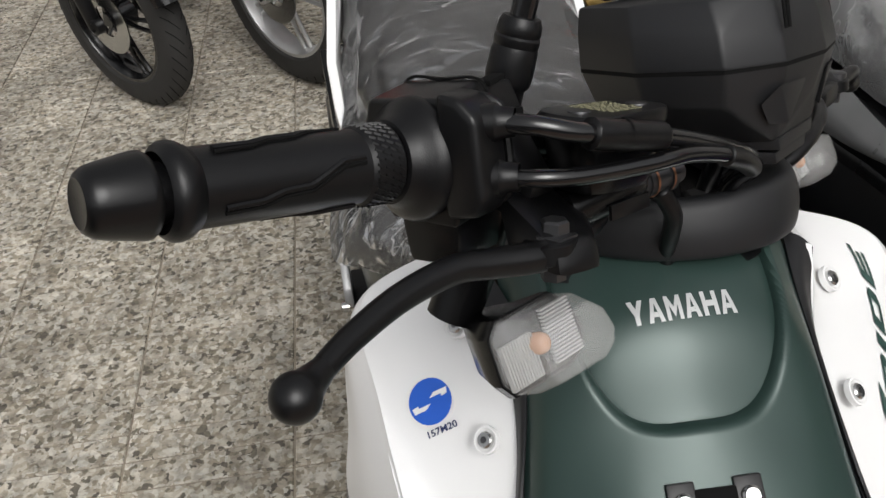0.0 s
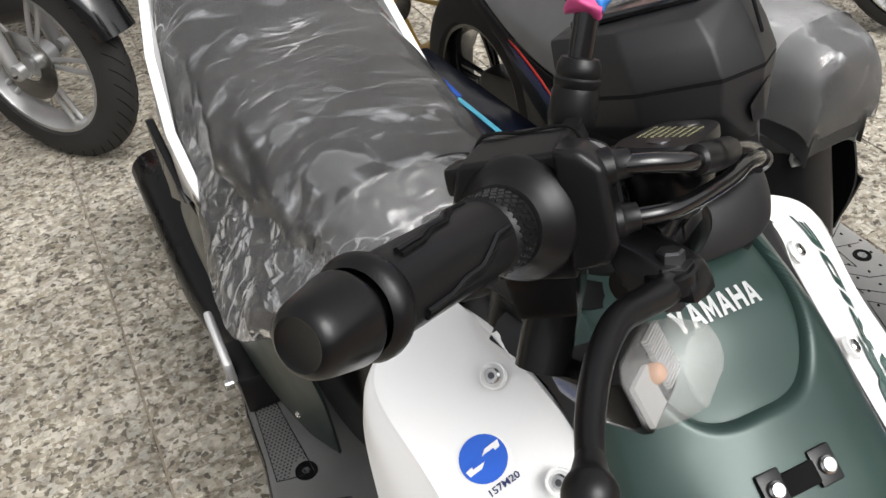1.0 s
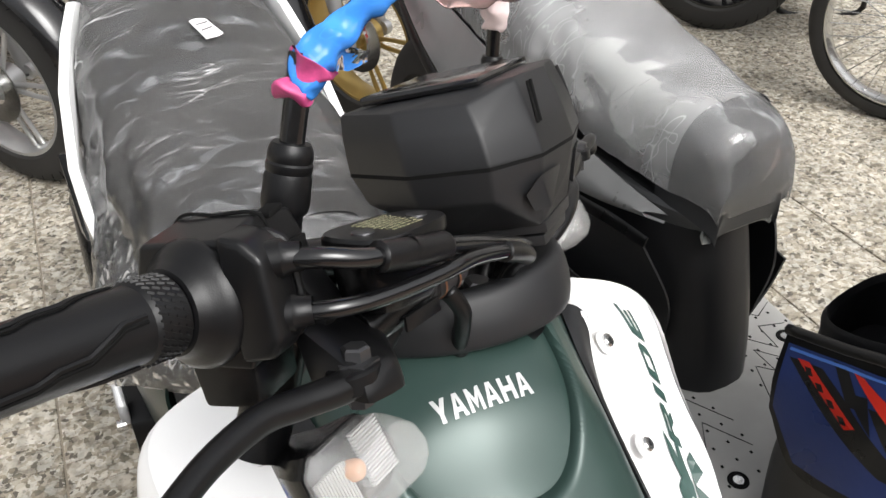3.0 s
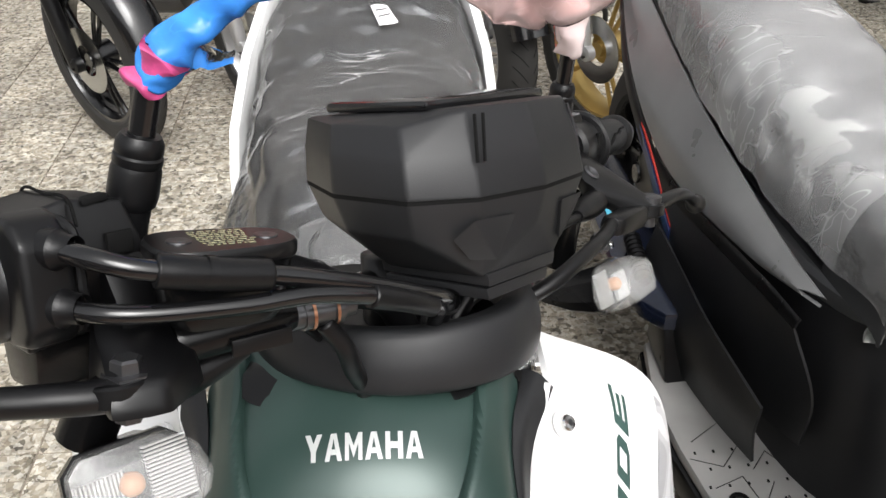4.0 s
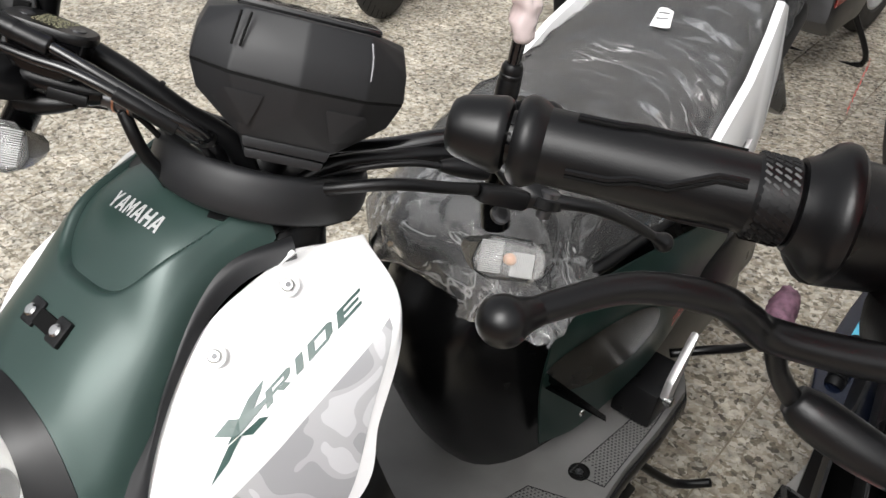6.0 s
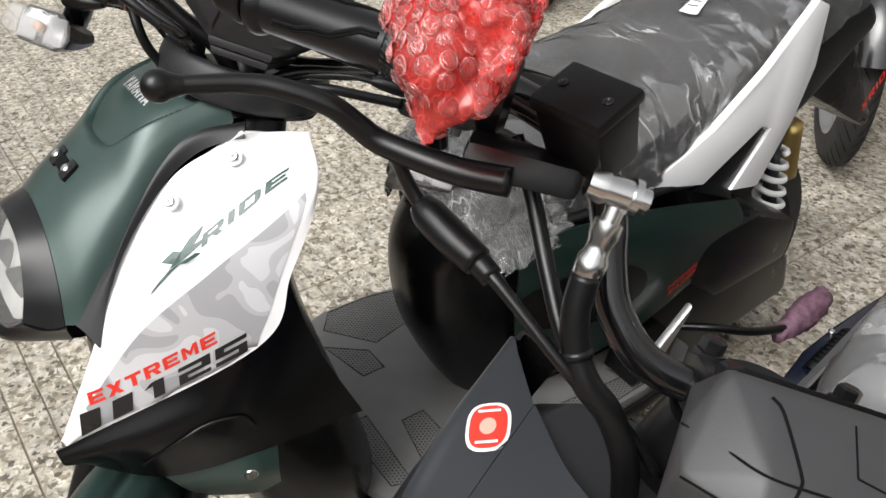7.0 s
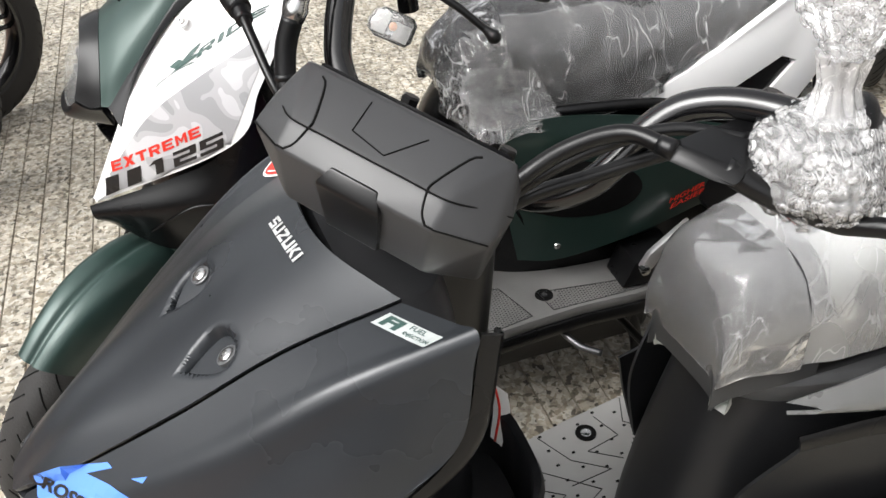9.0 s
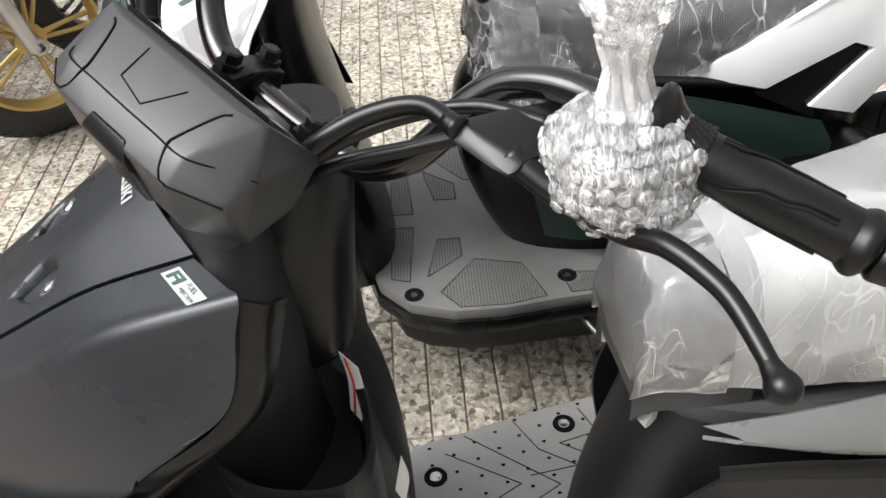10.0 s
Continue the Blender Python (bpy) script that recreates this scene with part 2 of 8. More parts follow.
LENSF = mat_lens("ribbed_clear_lens", clear=0.80, rough=0.06)
RIBBED = mat_lens("pale_lens_rib", color=(0.9, 0.9, 0.9), clear=0.55, rough=0.15)
GRANITE = mat_granite("speckled_granite")
GROUT = mat("dark_grout", (0.26, 0.225, 0.175), 0.9, bump=0.5, scale=200, vary=0.3)
CLAY = mat("brown_paving", (0.24, 0.15, 0.105), 0.8, bump=0.4, scale=120, vary=0.15)
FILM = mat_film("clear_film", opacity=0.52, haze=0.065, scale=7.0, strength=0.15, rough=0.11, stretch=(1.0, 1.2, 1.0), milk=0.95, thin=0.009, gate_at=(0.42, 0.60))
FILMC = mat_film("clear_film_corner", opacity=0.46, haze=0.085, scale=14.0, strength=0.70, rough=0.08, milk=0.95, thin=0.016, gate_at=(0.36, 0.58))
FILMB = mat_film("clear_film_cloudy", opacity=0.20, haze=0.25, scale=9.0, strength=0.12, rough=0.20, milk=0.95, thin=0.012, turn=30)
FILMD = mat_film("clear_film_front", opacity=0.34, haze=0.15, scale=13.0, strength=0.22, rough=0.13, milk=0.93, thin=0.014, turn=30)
BUBBLE = mat_film("clear_bubble_film", opacity=0.35, haze=0.20, scale=45.0, strength=0.5, rough=0.07, milk=0.92, thin=0.05)
RIM = mat_film("bubble_seam_film", opacity=0.3, haze=0.24, scale=60.0, strength=0.5, rough=0.10, milk=0.92)
GATHER = mat_film("gathered_clear_film", opacity=0.6, haze=0.50, scale=60.0, strength=0.7, rough=0.10, milk=0.92)
REDBUB = mat_film("red_bubble_film", tint=(1.0, 0.14, 0.12), opacity=0.4, haze=0.30, scale=45.0, strength=0.7, rough=0.06, milk=0.85)
REDCAP = mat_film("red_bubble_cap_film", tint=(1.0, 0.55, 0.53), opacity=0.5, haze=0.10, scale=60.0, strength=0.5, rough=0.05, milk=0.9)
REDRIM = mat_film("red_bubble_seam_film", tint=(1.0, 0.55, 0.53), opacity=0.5, haze=0.28, scale=60.0, strength=0.5, rough=0.08, milk=0.9)
TAPE = mat("white_tape", (0.80, 0.80, 0.79), 0.4, vary=0.1)
BLUEBAG = mat_film("blue_bag_film", tint=(0.06, 0.32, 0.95), opacity=0.3, haze=0.85, scale=50.0, strength=0.8, rough=0.2, milk=0.95)
PINK = mat("pink_mesh", (0.62, 0.08, 0.25), 0.5, vary=0.4, big=90)

# ---- mesh helpers ----


def part(name, bm, material, parent=None, label="", smooth=True, angle=35.0):
    """One mesh object from a bmesh, under a thing or a part."""
    if smooth:
        lim = math.radians(angle)
        for f in bm.faces:
            f.smooth = True
        for e in bm.edges:
            if len(e.link_faces) == 2 and e.calc_face_angle(0) > lim:
                e.smooth = False
    me = bpy.data.meshes.new(name)
    bm.to_mesh(me)
    bm.free()
    me.materials.append(material)
    ob = new(name, me)
    if parent is not None:
        ob.parent = parent
    if label:
        ob["label"] = label
    return ob


def shared(name, me, parent, m=None):
    ob = new(name, me)
    ob.parent = parent
    if m is not None:
        ob.matrix_local = m
    return ob


def thing(name, m, label, category, group="", kind=""):
    ob = new(name)
    ob.matrix_world = m
    return tagged(ob, label, category, group, kind)


def V(p):
    return Vector(p)


def spline(pts, n):
    """n points along a smooth curve through pts."""
    p = [V(q) for q in pts]
    if len(p) == 2:
        return [p[0].lerp(p[1], i / (n - 1)) for i in range(n)]
    out = []
    for i in range(n):
        s = i / (n - 1) * (len(p) - 1)
        k = min(int(s), len(p) - 2)
        t = s - k
        a, b, c, d = p[max(k - 1, 0)], p[k], p[k + 1], p[min(k + 2, len(p) - 1)]
        if k == 0:
            a = b * 2 - c
        if k + 2 > len(p) - 1:
            d = c * 2 - b
        out.append(0.5 * ((2 * b) + (c - a) * t + (2 * a - 5 * b + 4 * c - d) * t * t + (3 * b - a - 3 * c + d) * t ** 3))
    return out


def grid_faces(bm, rows, close=False):
    vs = [[bm.verts.new(p) for p in r] for r in rows]
    for a, b in zip(vs, vs[1:]):
        m = len(a)
        for j in range(m if close else m - 1):
            q = [a[j], a[(j + 1) % m], b[(j + 1) % m], b[j]]
            try:
                bm.faces.new(q)
            except ValueError:
                pass
    return vs


def sheet(rails, nu=24, nv=16, thick=0.003, shape=None, flip=False, straight=False):
    """A shell through rails (lists of points), with a thickness. shape moves each point of the face."""
    cols = [spline(r, nu) for r in rails]
    rows = []
    for i in range(nu):
        line = [c[i] for c in cols]
        if straight:
            seg = []
            per = max(2, nv // (len(line) - 1) + 1)
            for a, b in zip(line, line[1:]):
                seg += [a.lerp(b, k / (per - 1)) for k in range(per - 1)]
            seg.append(line[-1])
            rows.append(seg)
        else:
            rows.append(spline(line, nv))
    if shape:
        rows = [[V(shape(p, i / (len(rows) - 1), j / (len(r) - 1))) for j, p in enumerate(r)] for i, r in enumerate(rows)]
    return solid(rows, thick, flip)


def solid(rows, thick, flip=False):
    """A closed shell from a grid of points, thickened to the inside."""
    n, m = len(rows), len(rows[0])
    nor = []
    for i in range(n):
        line = []
        for j in range(m):
            du = rows[min(i + 1, n - 1)][j] - rows[max(i - 1, 0)][j]
            dv = rows[i][min(j + 1, m - 1)] - rows[i][max(j - 1, 0)]
            k = du.cross(dv)
            line.append(k.normalized() if k.length > 1e-12 else None)
        nor.append(line)
    flat = [k for r in nor for k in r if k]
    mean = sum(flat, Vector()) / max(1, len(flat))
    sign = -1 if flip else 1
    bm = bmesh.new()
    top = [[bm.verts.new(p) for p in r] for r in rows]
    low = [[bm.verts.new(p - sign * thick * (nor[i][j] or mean.normalized())) for j, p in enumerate(r)] for i, r in enumerate(rows)]

    def face(*q):
        try:
            bm.faces.new(q)
        except ValueError:
            pass
    for i in range(n - 1):
        for j in range(m - 1):
            face(top[i][j], top[i + 1][j], top[i + 1][j + 1], top[i][j + 1])
            face(low[i][j], low[i][j + 1], low[i + 1][j + 1], low[i + 1][j])
    for i in range(n - 1):
        face(top[i][0], low[i][0], low[i + 1][0], top[i + 1][0])
        face(top[i][m - 1], top[i + 1][m - 1], low[i + 1][m - 1], low[i][m - 1])
    for j in range(m - 1):
        face(top[0][j], top[0][j + 1], low[0][j + 1], low[0][j])
        face(top[n - 1][j], low[n - 1][j], low[n - 1][j + 1], top[n - 1][j + 1])
    bmesh.ops.remove_doubles(bm, verts=bm.verts, dist=1e-5)
    bmesh.ops.recalc_face_normals(bm, faces=bm.faces)
    return bm


def loft(rings, cap=True):
    """A closed body through rings of points."""
    bm = bmesh.new()
    vs = grid_faces(bm, [[V(p) for p in r] for r in rings], close=True)
    if cap:
        bm.faces.new(vs[0])
        bm.faces.new(list(reversed(vs[-1])))
    bmesh.ops.recalc_face_normals(bm, faces=bm.faces)
    return bm


def smooth_rings(rings, n):
    cols = [spline([r[j] for r in rings], n) for j in range(len(rings[0]))]
    return [[c[i] for c in cols] for i in range(n)]


def tube(pts, r, n=12, seg=None, bm=None, cap=True):
    """A round tube along a smooth curve; r is a radius, or one for each given point."""
    m = seg or max(2, (len(pts) - 1) * 6 + 1)
    rs = [r] * len(pts) if isinstance(r, (int, float)) else list(r)
    c = spline(pts, m)
    rad = [v.x for v in spline([(q, 0, 0) for q in rs], m)]
    d0 = (c[1] - c[0]).normalized()
    u = d0.orthogonal().normalized()
    rings = []
    for i, p in enumerate(c):
        d = (c[min(i + 1, m - 1)] - c[max(i - 1, 0)]).normalized()
        u = (u - d * u.dot(d)).normalized()
        w = d.cross(u)
        rings.append([p + rad[i] * (math.cos(a) * u + math.sin(a) * w) for a in (2 * math.pi * k / n for k in range(n))])
    own = bm or bmesh.new()
    vs = grid_faces(own, rings, close=True)
    if cap:
        own.faces.new(list(reversed(vs[0])))
        own.faces.new(vs[-1])
    return own


def lathe(profile, origin, axis, n=28, bm=None, up=None):
    """A turned body: profile of (along, radius) about an axis from origin."""
    a = V(axis).normalized()
    u = (V(up) - a * V(up).dot(a)).normalized() if up else a.orthogonal().normalized()
    w = a.cross(u)
    rings = [[V(origin) + a * s + max(r, 1e-5) * (math.cos(t) * u + math.sin(t) * w) for t in (2 * math.pi * k / n for k in range(n))] for s, r in profile]
    own = bm or bmesh.new()
    grid_faces(own, rings, close=True)
    bmesh.ops.remove_doubles(own, verts=own.verts, dist=2e-5)
    return own


def block(c, size, bevel=0.003, m=None, bm=None, seg=2):
    """A box with rounded edges."""
    t = bmesh.new()
    bmesh.ops.create_cube(t, size=1.0)
    bmesh.ops.transform(t, matrix=Matrix.Diagonal((*size, 1)), verts=t.verts)
    if bevel:
        bmesh.ops.bevel(t, geom=t.edges[:], offset=min(bevel, min(size) * 0.45), segments=seg, profile=0.6, affect="EDGES")
    bmesh.ops.transform(t, matrix=Matrix.Translation(c) @ (m or Matrix()), verts=t.verts)
    return join(bm, t)


def join(bm, t):
    if bm is None:
        return t
    me = bpy.data.meshes.new("x")
    t.to_mesh(me)
    t.free()
    bm.from_mesh(me)
    bpy.data.meshes.remove(me)
    return bm


def hull(pts, bevel=0.004, seg=2):
    """A faceted body round the given corners, with rounded edges."""
    bm = bmesh.new()
    for p in pts:
        bm.verts.new(p)
    r = bmesh.ops.convex_hull(bm, input=bm.verts)
    gone = list({g for g in r["geom_interior"] + r["geom_unused"] if isinstance(g, bmesh.types.BMVert)})
    if gone:
        bmesh.ops.delete(bm, geom=gone, context="VERTS")
    bmesh.ops.dissolve_limit(bm, angle_limit=radians(4), verts=bm.verts, edges=bm.edges)
    if bevel:
        bmesh.ops.bevel(bm, geom=bm.edges[:], offset=bevel, segments=seg, profile=0.6, affect="EDGES", clamp_overlap=True)
    return bm


def prism(outline, depth, m=None, bevel=0.0):
    """A plate: a flat outline (x, y), as deep as given along z, laid by m."""
    bm = bmesh.new()
    a = [bm.verts.new((x, y, 0)) for x, y in outline]
    b = [bm.verts.new((x, y, depth)) for x, y in outline]
    bm.faces.new(list(reversed(a)))
    bm.faces.new(b)
    k = len(a)
    for i in range(k):
        bm.faces.new((a[i], a[(i + 1) % k], b[(i + 1) % k], b[i]))
    bmesh.ops.recalc_face_normals(bm, faces=bm.faces)
    if bevel:
        bmesh.ops.bevel(bm, geom=bm.edges[:], offset=bevel, segments=2, profile=0.6, affect="EDGES")
    if m is not None:
        bmesh.ops.transform(bm, matrix=m, verts=bm.verts)
    return bm


def moved(bm, m):
    bmesh.ops.transform(bm, matrix=m, verts=bm.verts)
    return bm


def mirror(bm, xc):
    """The body on the other side of the plane x = xc."""
    t = bm.copy()
    bmesh.ops.transform(t, matrix=Matrix.Translation((2 * xc, 0, 0)) @ Matrix.Diagonal((-1, 1, 1, 1)), verts=t.verts)
    bmesh.ops.reverse_faces(t, faces=t.faces)
    return t


def letters(text, height, shear=0.0, wide=1.0, bold=0.0, spacing=1.0, length=0.0):
    """Raised letters in the built-in font, flat, centred, in x and y."""
    cu = bpy.data.curves.new("letters", "FONT")
    cu.body, cu.size, cu.shear, cu.offset, cu.space_character = text, 1.0, shear, bold, spacing
    cu.align_x, cu.align_y = "CENTER", "CENTER"
    cu.resolution_u = 3
    ob = bpy.data.objects.new("letters", cu)
    scene.collection.objects.link(ob)
    dg = bpy.context.evaluated_depsgraph_get()
    me = bpy.data.meshes.new_from_object(ob.evaluated_get(dg))
    bm = bmesh.new()
    bm.from_mesh(me)
    bpy.data.objects.remove(ob)
    bpy.data.curves.remove(cu)
    bpy.data.meshes.remove(me)
    ys = [v.co.y for v in bm.verts]
    xs = [v.co.x for v in bm.verts]
    s = height / (max(ys) - min(ys))
    if length:
        wide = length / ((max(xs) - min(xs)) * s)
    cx, cy = (max(xs) + min(xs)) / 2, (max(ys) + min(ys)) / 2
    for v in bm.verts:
        v.co = ((v.co.x - cx) * s * wide, (v.co.y - cy) * s, 0)
    return bm


GLYPHS = {
    "Y": (((0, 1), (0.30, 1), (0.50, 0.66), (0.50, 0.36)), ((1, 1), (0.50, 0.36), (0.50, 0.66), (0.70, 1)), ((0, 1), (0.50, 0.36), (0.36, 0.36)), ((1, 1), (0.64, 0.36), (0.50, 0.36)), ((0.36, 0), (0.64, 0), (0.64, 0.36), (0.36, 0.36))),
    "A": (((0, 0), (0.27, 0), (0.50, 0.80), (0.34, 1)), ((1, 0), (0.66, 1), (0.50, 0.80), (0.73, 0)), ((0.34, 1), (0.50, 0.80), (0.66, 1)), ((0.335, 0.22), (0.665, 0.22), (0.60, 0.42), (0.40, 0.42))),
    "M": (((0, 0), (0.23, 0), (0.23, 1), (0, 1)), ((0.77, 0), (1, 0), (1, 1), (0.77, 1)), ((0.23, 1), (0.23, 0.62), (0.50, 0.10), (0.50, 0.52)), ((0.77, 1), (0.50, 0.52), (0.50, 0.10), (0.77, 0.62))),
    "H": (((0, 0), (0.28, 0), (0.28, 1), (0, 1)), ((0.72, 0), (1, 0), (1, 1), (0.72, 1)), ((0.28, 0.38), (0.72, 0.38), (0.72, 0.62), (0.28, 0.62))),
    "S": (((0, 0), (1, 0), (1, 0.24), (0, 0.24)), ((0.70, 0.24), (1, 0.24), (1, 0.40), (0.70, 0.40)), ((0, 0.60), (1, 0.40), (0.70, 0.40), (0, 0.42)), ((0, 0.60), (0.30, 0.60), (1, 0.58), (1, 0.40)), ((0, 0.60), (0.30, 0.60), (0.30, 0.76), (0, 0.76)), ((0, 0.76), (1, 0.76), (1, 1), (0, 1))),
    "U": (((0, 0), (1, 0), (1, 0.26), (0, 0.26)), ((0, 0.26), (0.29, 0.26), (0.29, 1), (0, 1)), ((0.71, 0.26), (1, 0.26), (1, 1), (0.71, 1))),
    "Z": (((0, 0), (1, 0), (1, 0.24), (0, 0.24)), ((0, 0.24), (0.38, 0.24), (1, 0.76), (0.62, 0.76)), ((0, 0.76), (1, 0.76), (1, 1), (0, 1))),
    "K": (((0, 0), (0.29, 0), (0.29, 1), (0, 1)), ((0.29, 0.40), (0.62, 1), (1, 1), (0.60, 0.52)), ((0.29, 0.40), (0.60, 0.52), (1, 0), (0.66, 0))),
    "I": (((0, 0), (1, 0), (1, 1), (0, 1)),),
    "E": (((0, 0), (1, 0), (1, 0.22), (0, 0.22)), ((0, 0.22), (0.28, 0.22), (0.28, 0.78), (0, 0.78)), ((0.28, 0.39), (0.90, 0.39), (0.90, 0.61), (0.28, 0.61)), ((0, 0.78), (1, 0.78), (1, 1), (0, 1))),
    "X": (((0, 0), (0.33, 0), (0.50, 0.27), (0.50, 0.73), (0.33, 1), (0, 1), (0.33, 0.50)), ((1, 0), (0.67, 0.50), (1, 1), (0.67, 1), (0.50, 0.73), (0.50, 0.27), (0.67, 0))),
    "T": (((0, 0.76), (1, 0.76), (1, 1), (0, 1)), ((0.36, 0), (0.64, 0), (0.64, 0.76), (0.36, 0.76))),
    "R": (((0, 0), (0.28, 0), (0.28, 1), (0, 1)), ((0.28, 0.78), (0.72, 0.78), (1, 0.86), (0.86, 1), (0.28, 1)), ((0.72, 0.60), (0.86, 0.40), (1, 0.54), (1, 0.86), (0.72, 0.78)), ((0.28, 0.38), (0.86, 0.40), (0.72, 0.60), (0.28, 0.60)), ((0.46, 0.385), (0.70, 0), (1, 0), (0.76, 0.395))),
    "D": (((0, 0), (0.28, 0), (0.28, 1), (0, 1)), ((0.28, 0.78), (0.72, 0.78), (1, 0.80), (0.80, 1), (0.28, 1)), ((0.72, 0.22), (1, 0.20), (1, 0.80), (0.72, 0.78)), ((0.28, 0), (0.80, 0), (1, 0.20), (0.72, 0.22), (0.28, 0.22))),
    "1": (((0.35, 0), (0.70, 0), (0.70, 1), (0.35, 1)), ((0.08, 0.74), (0.35, 0.76), (0.35, 1), (0.30, 1))),
    "2": (((0, 0), (1, 0), (1, 0.22), (0, 0.22)), ((0, 0.22), (0.28, 0.22), (0.28, 0.40), (0, 0.40)), ((0, 0.40), (1, 0.40), (1, 0.60), (0, 0.60)), ((0.72, 0.60), (1, 0.60), (1, 0.78), (0.72, 0.78)), ((0, 0.78), (1, 0.78), (1, 1), (0, 1))),
    "5": (((0, 0), (1, 0), (1, 0.22), (0, 0.22)), ((0.72, 0.22), (1, 0.22), (1, 0.40), (0.72, 0.40)), ((0, 0.40), (1, 0.40), (1, 0.60), (0, 0.60)), ((0, 0.60), (0.28, 0.60), (0.28, 0.78), (0, 0.78)), ((0, 0.78), (1, 0.78), (1, 1), (0, 1))),
}


def block_word(text, height, length, gap=0.16, slant=0.0):
    """Bold block letters, flat and centred, with even gaps."""
    wide = [0.30 if c == "I" else 1.0 for c in text]
    unit = length / (sum(wide) + gap * (len(text) - 1))
    bm, x = bmesh.new(), -length / 2
    for c, w in zip(text, wide):
        for poly in GLYPHS[c]:
            f = bm.faces.new([bm.verts.new((x + px * w * unit + slant * (py - 0.5) * height, (py - 0.5) * height, 0)) for px, py in poly])
            f.normal_update()
            if f.normal.z < 0:
                f.normal_flip()
        x += (w + gap) * unit
    return bm


def shape2d(outline):
    bm = bmesh.new()
    bm.faces.new([bm.verts.new((x, y, 0)) for x, y in outline])
    return bm


def lay(bm, m, onto, lift=0.0008, cut=0.012):
    """Lays a flat figure, placed by m, down on a mesh object (both in the same thing's space) along m's z axis."""
    me = onto.data
    tree = BVHTree.FromPolygons([v.co for v in me.vertices], [p.vertices for p in me.polygons])
    bmesh.ops.triangulate(bm, faces=bm.faces)
    for _ in range(3):
        long = [e for e in bm.edges if e.calc_length() > cut]
        if not long:
            break
        bmesh.ops.subdivide_edges(bm, edges=long, cuts=1)
        bmesh.ops.triangulate(bm, faces=bm.faces)
    down = -(m.to_3x3() @ Vector((0, 0, 1))).normalized()
    for v in bm.verts:
        p = m @ v.co
        hit = tree.ray_cast(p - down * 0.06, down, 0.16)
        v.co = (hit[0] if hit[0] is not None else p) - down * lift
    return bm


def drape(bm, onto, way, lift=0.0008):
    """Drops each point of a loose sheet along a way onto a mesh object."""
    me = onto.data
    tree = BVHTree.FromPolygons([v.co for v in me.vertices], [p.vertices for p in me.polygons])
    way = V(way).normalized()
    for v in bm.verts:
        hit = tree.ray_cast(v.co - way * 0.08, way, 0.2)
        if hit[0] is not None:
            v.co = hit[0] - way * lift
    return bm


def loose(rails, nu=20, nv=10):
    cols = [spline(r, nu) for r in rails]
    bm = bmesh.new()
    grid_faces(bm, [spline([c[i] for c in cols], nv) for i in range(nu)])
    return bm


def axes(o, x, y):
    """A placing from an origin and the ways of its x and (nearly) y axes."""
    x = V(x).normalized()
    z = x.cross(V(y)).normalized()
    y = z.cross(x)
    return Matrix(((x.x, y.x, z.x, o[0]), (x.y, y.y, z.y, o[1]), (x.z, y.z, z.z, o[2]), (0, 0, 0, 1)))


def steered(o, turn, rake):
    """The handlebar's frame inside a scooter: origin on the steering axis, turned to the rider's left."""
    a = Vector((0, math.sin(radians(rake)), math.cos(radians(rake))))
    base = Matrix.Rotation(-radians(rake), 4, "X")
    return Matrix.Translation(o) @ Matrix.Rotation(radians(turn), 4, a) @ base

# ---- the white and green scooter ----
XA = 0.010
HA = steered((0.03, 0.08, 0.95), 48.2, 22)
scooter = thing("scooter", pose(0.150, 0.40, 0, 0, 0, 8.5), "new white and dark green step-through scooter with film-wrapped seat", "scooter", "parked scooters")


def both(half):
    """A row of points from one side over the middle to the other, from the half with x from the middle outward."""
    return [(XA - x, y, z) for x, y, z in reversed(half) if x > 0] + [(XA + x, y, z) for x, y, z in half]


def recess(p, u, v):
    x, y = p.x - XA, p.y
    f = abs(x / 0.070) ** 2.9 + (abs(y / 0.112) ** 2.4 if y < 0 else 0)
    k = min(1, max(0, (1 - f) / 0.16))
    k = k * k * (3 - 2 * k)
    return p + Vector((0, 0.35, -0.93)) * 0.0085 * k


S = [
    [(0, 0.020, 0.930), (0.05, 0.018, 0.924), (0.078, 0.014, 0.908), (0.091, 0.012, 0.888)],
    [(0, -0.055, 0.914), (0.05, -0.057, 0.905), (0.076, -0.060, 0.882), (0.090, -0.066, 0.850)],
    [(0, -0.105, 0.873), (0.05, -0.108, 0.861), (0.084, -0.115, 0.833), (0.104, -0.130, 0.785)],
    [(0, -0.150, 0.838), (0.053, -0.153, 0.827), (0.093, -0.162, 0.788), (0.114, -0.178, 0.738)],
    [(0, -0.180, 0.817), (0.053, -0.182, 0.803), (0.090, -0.188, 0.767), (0.108, -0.195, 0.732)],
]
cover = part("front_cover", sheet([both(s) for s in S], 201, 181, 0.003, recess), GREEN, scooter, "dark green front cover with a shallow recess")
letters_m = axes((0.0145, -0.0520, 0.906), (1, 0.02, 0.0), (0, 0.9, 0.42))
part("maker_letters", lay(block_word("YAMAHA", 0.0150, 0.0630), letters_m, cover), LETTER, scooter, "raised silver maker letters", smooth=False)
for s in (-1, 1):
    bm = block((XA + 0.001 + s * 0.0185, -0.141, 0.848), (0.016, 0.022, 0.006), 0.0015, Matrix.Rotation(radians(34), 4, "X"))
    bracket = part("bracket", bm, PLASTIC, scooter)
    a = Vector((0, -0.56, 0.83))
    part("screw", lathe([(0, 0.0055), (0.003, 0.0055), (0.0045, 0.004), (0.005, 0)], V((XA + 0.001 + s * 0.0185, -0.1425, 0.850)), a, 16), CHROME, bracket)
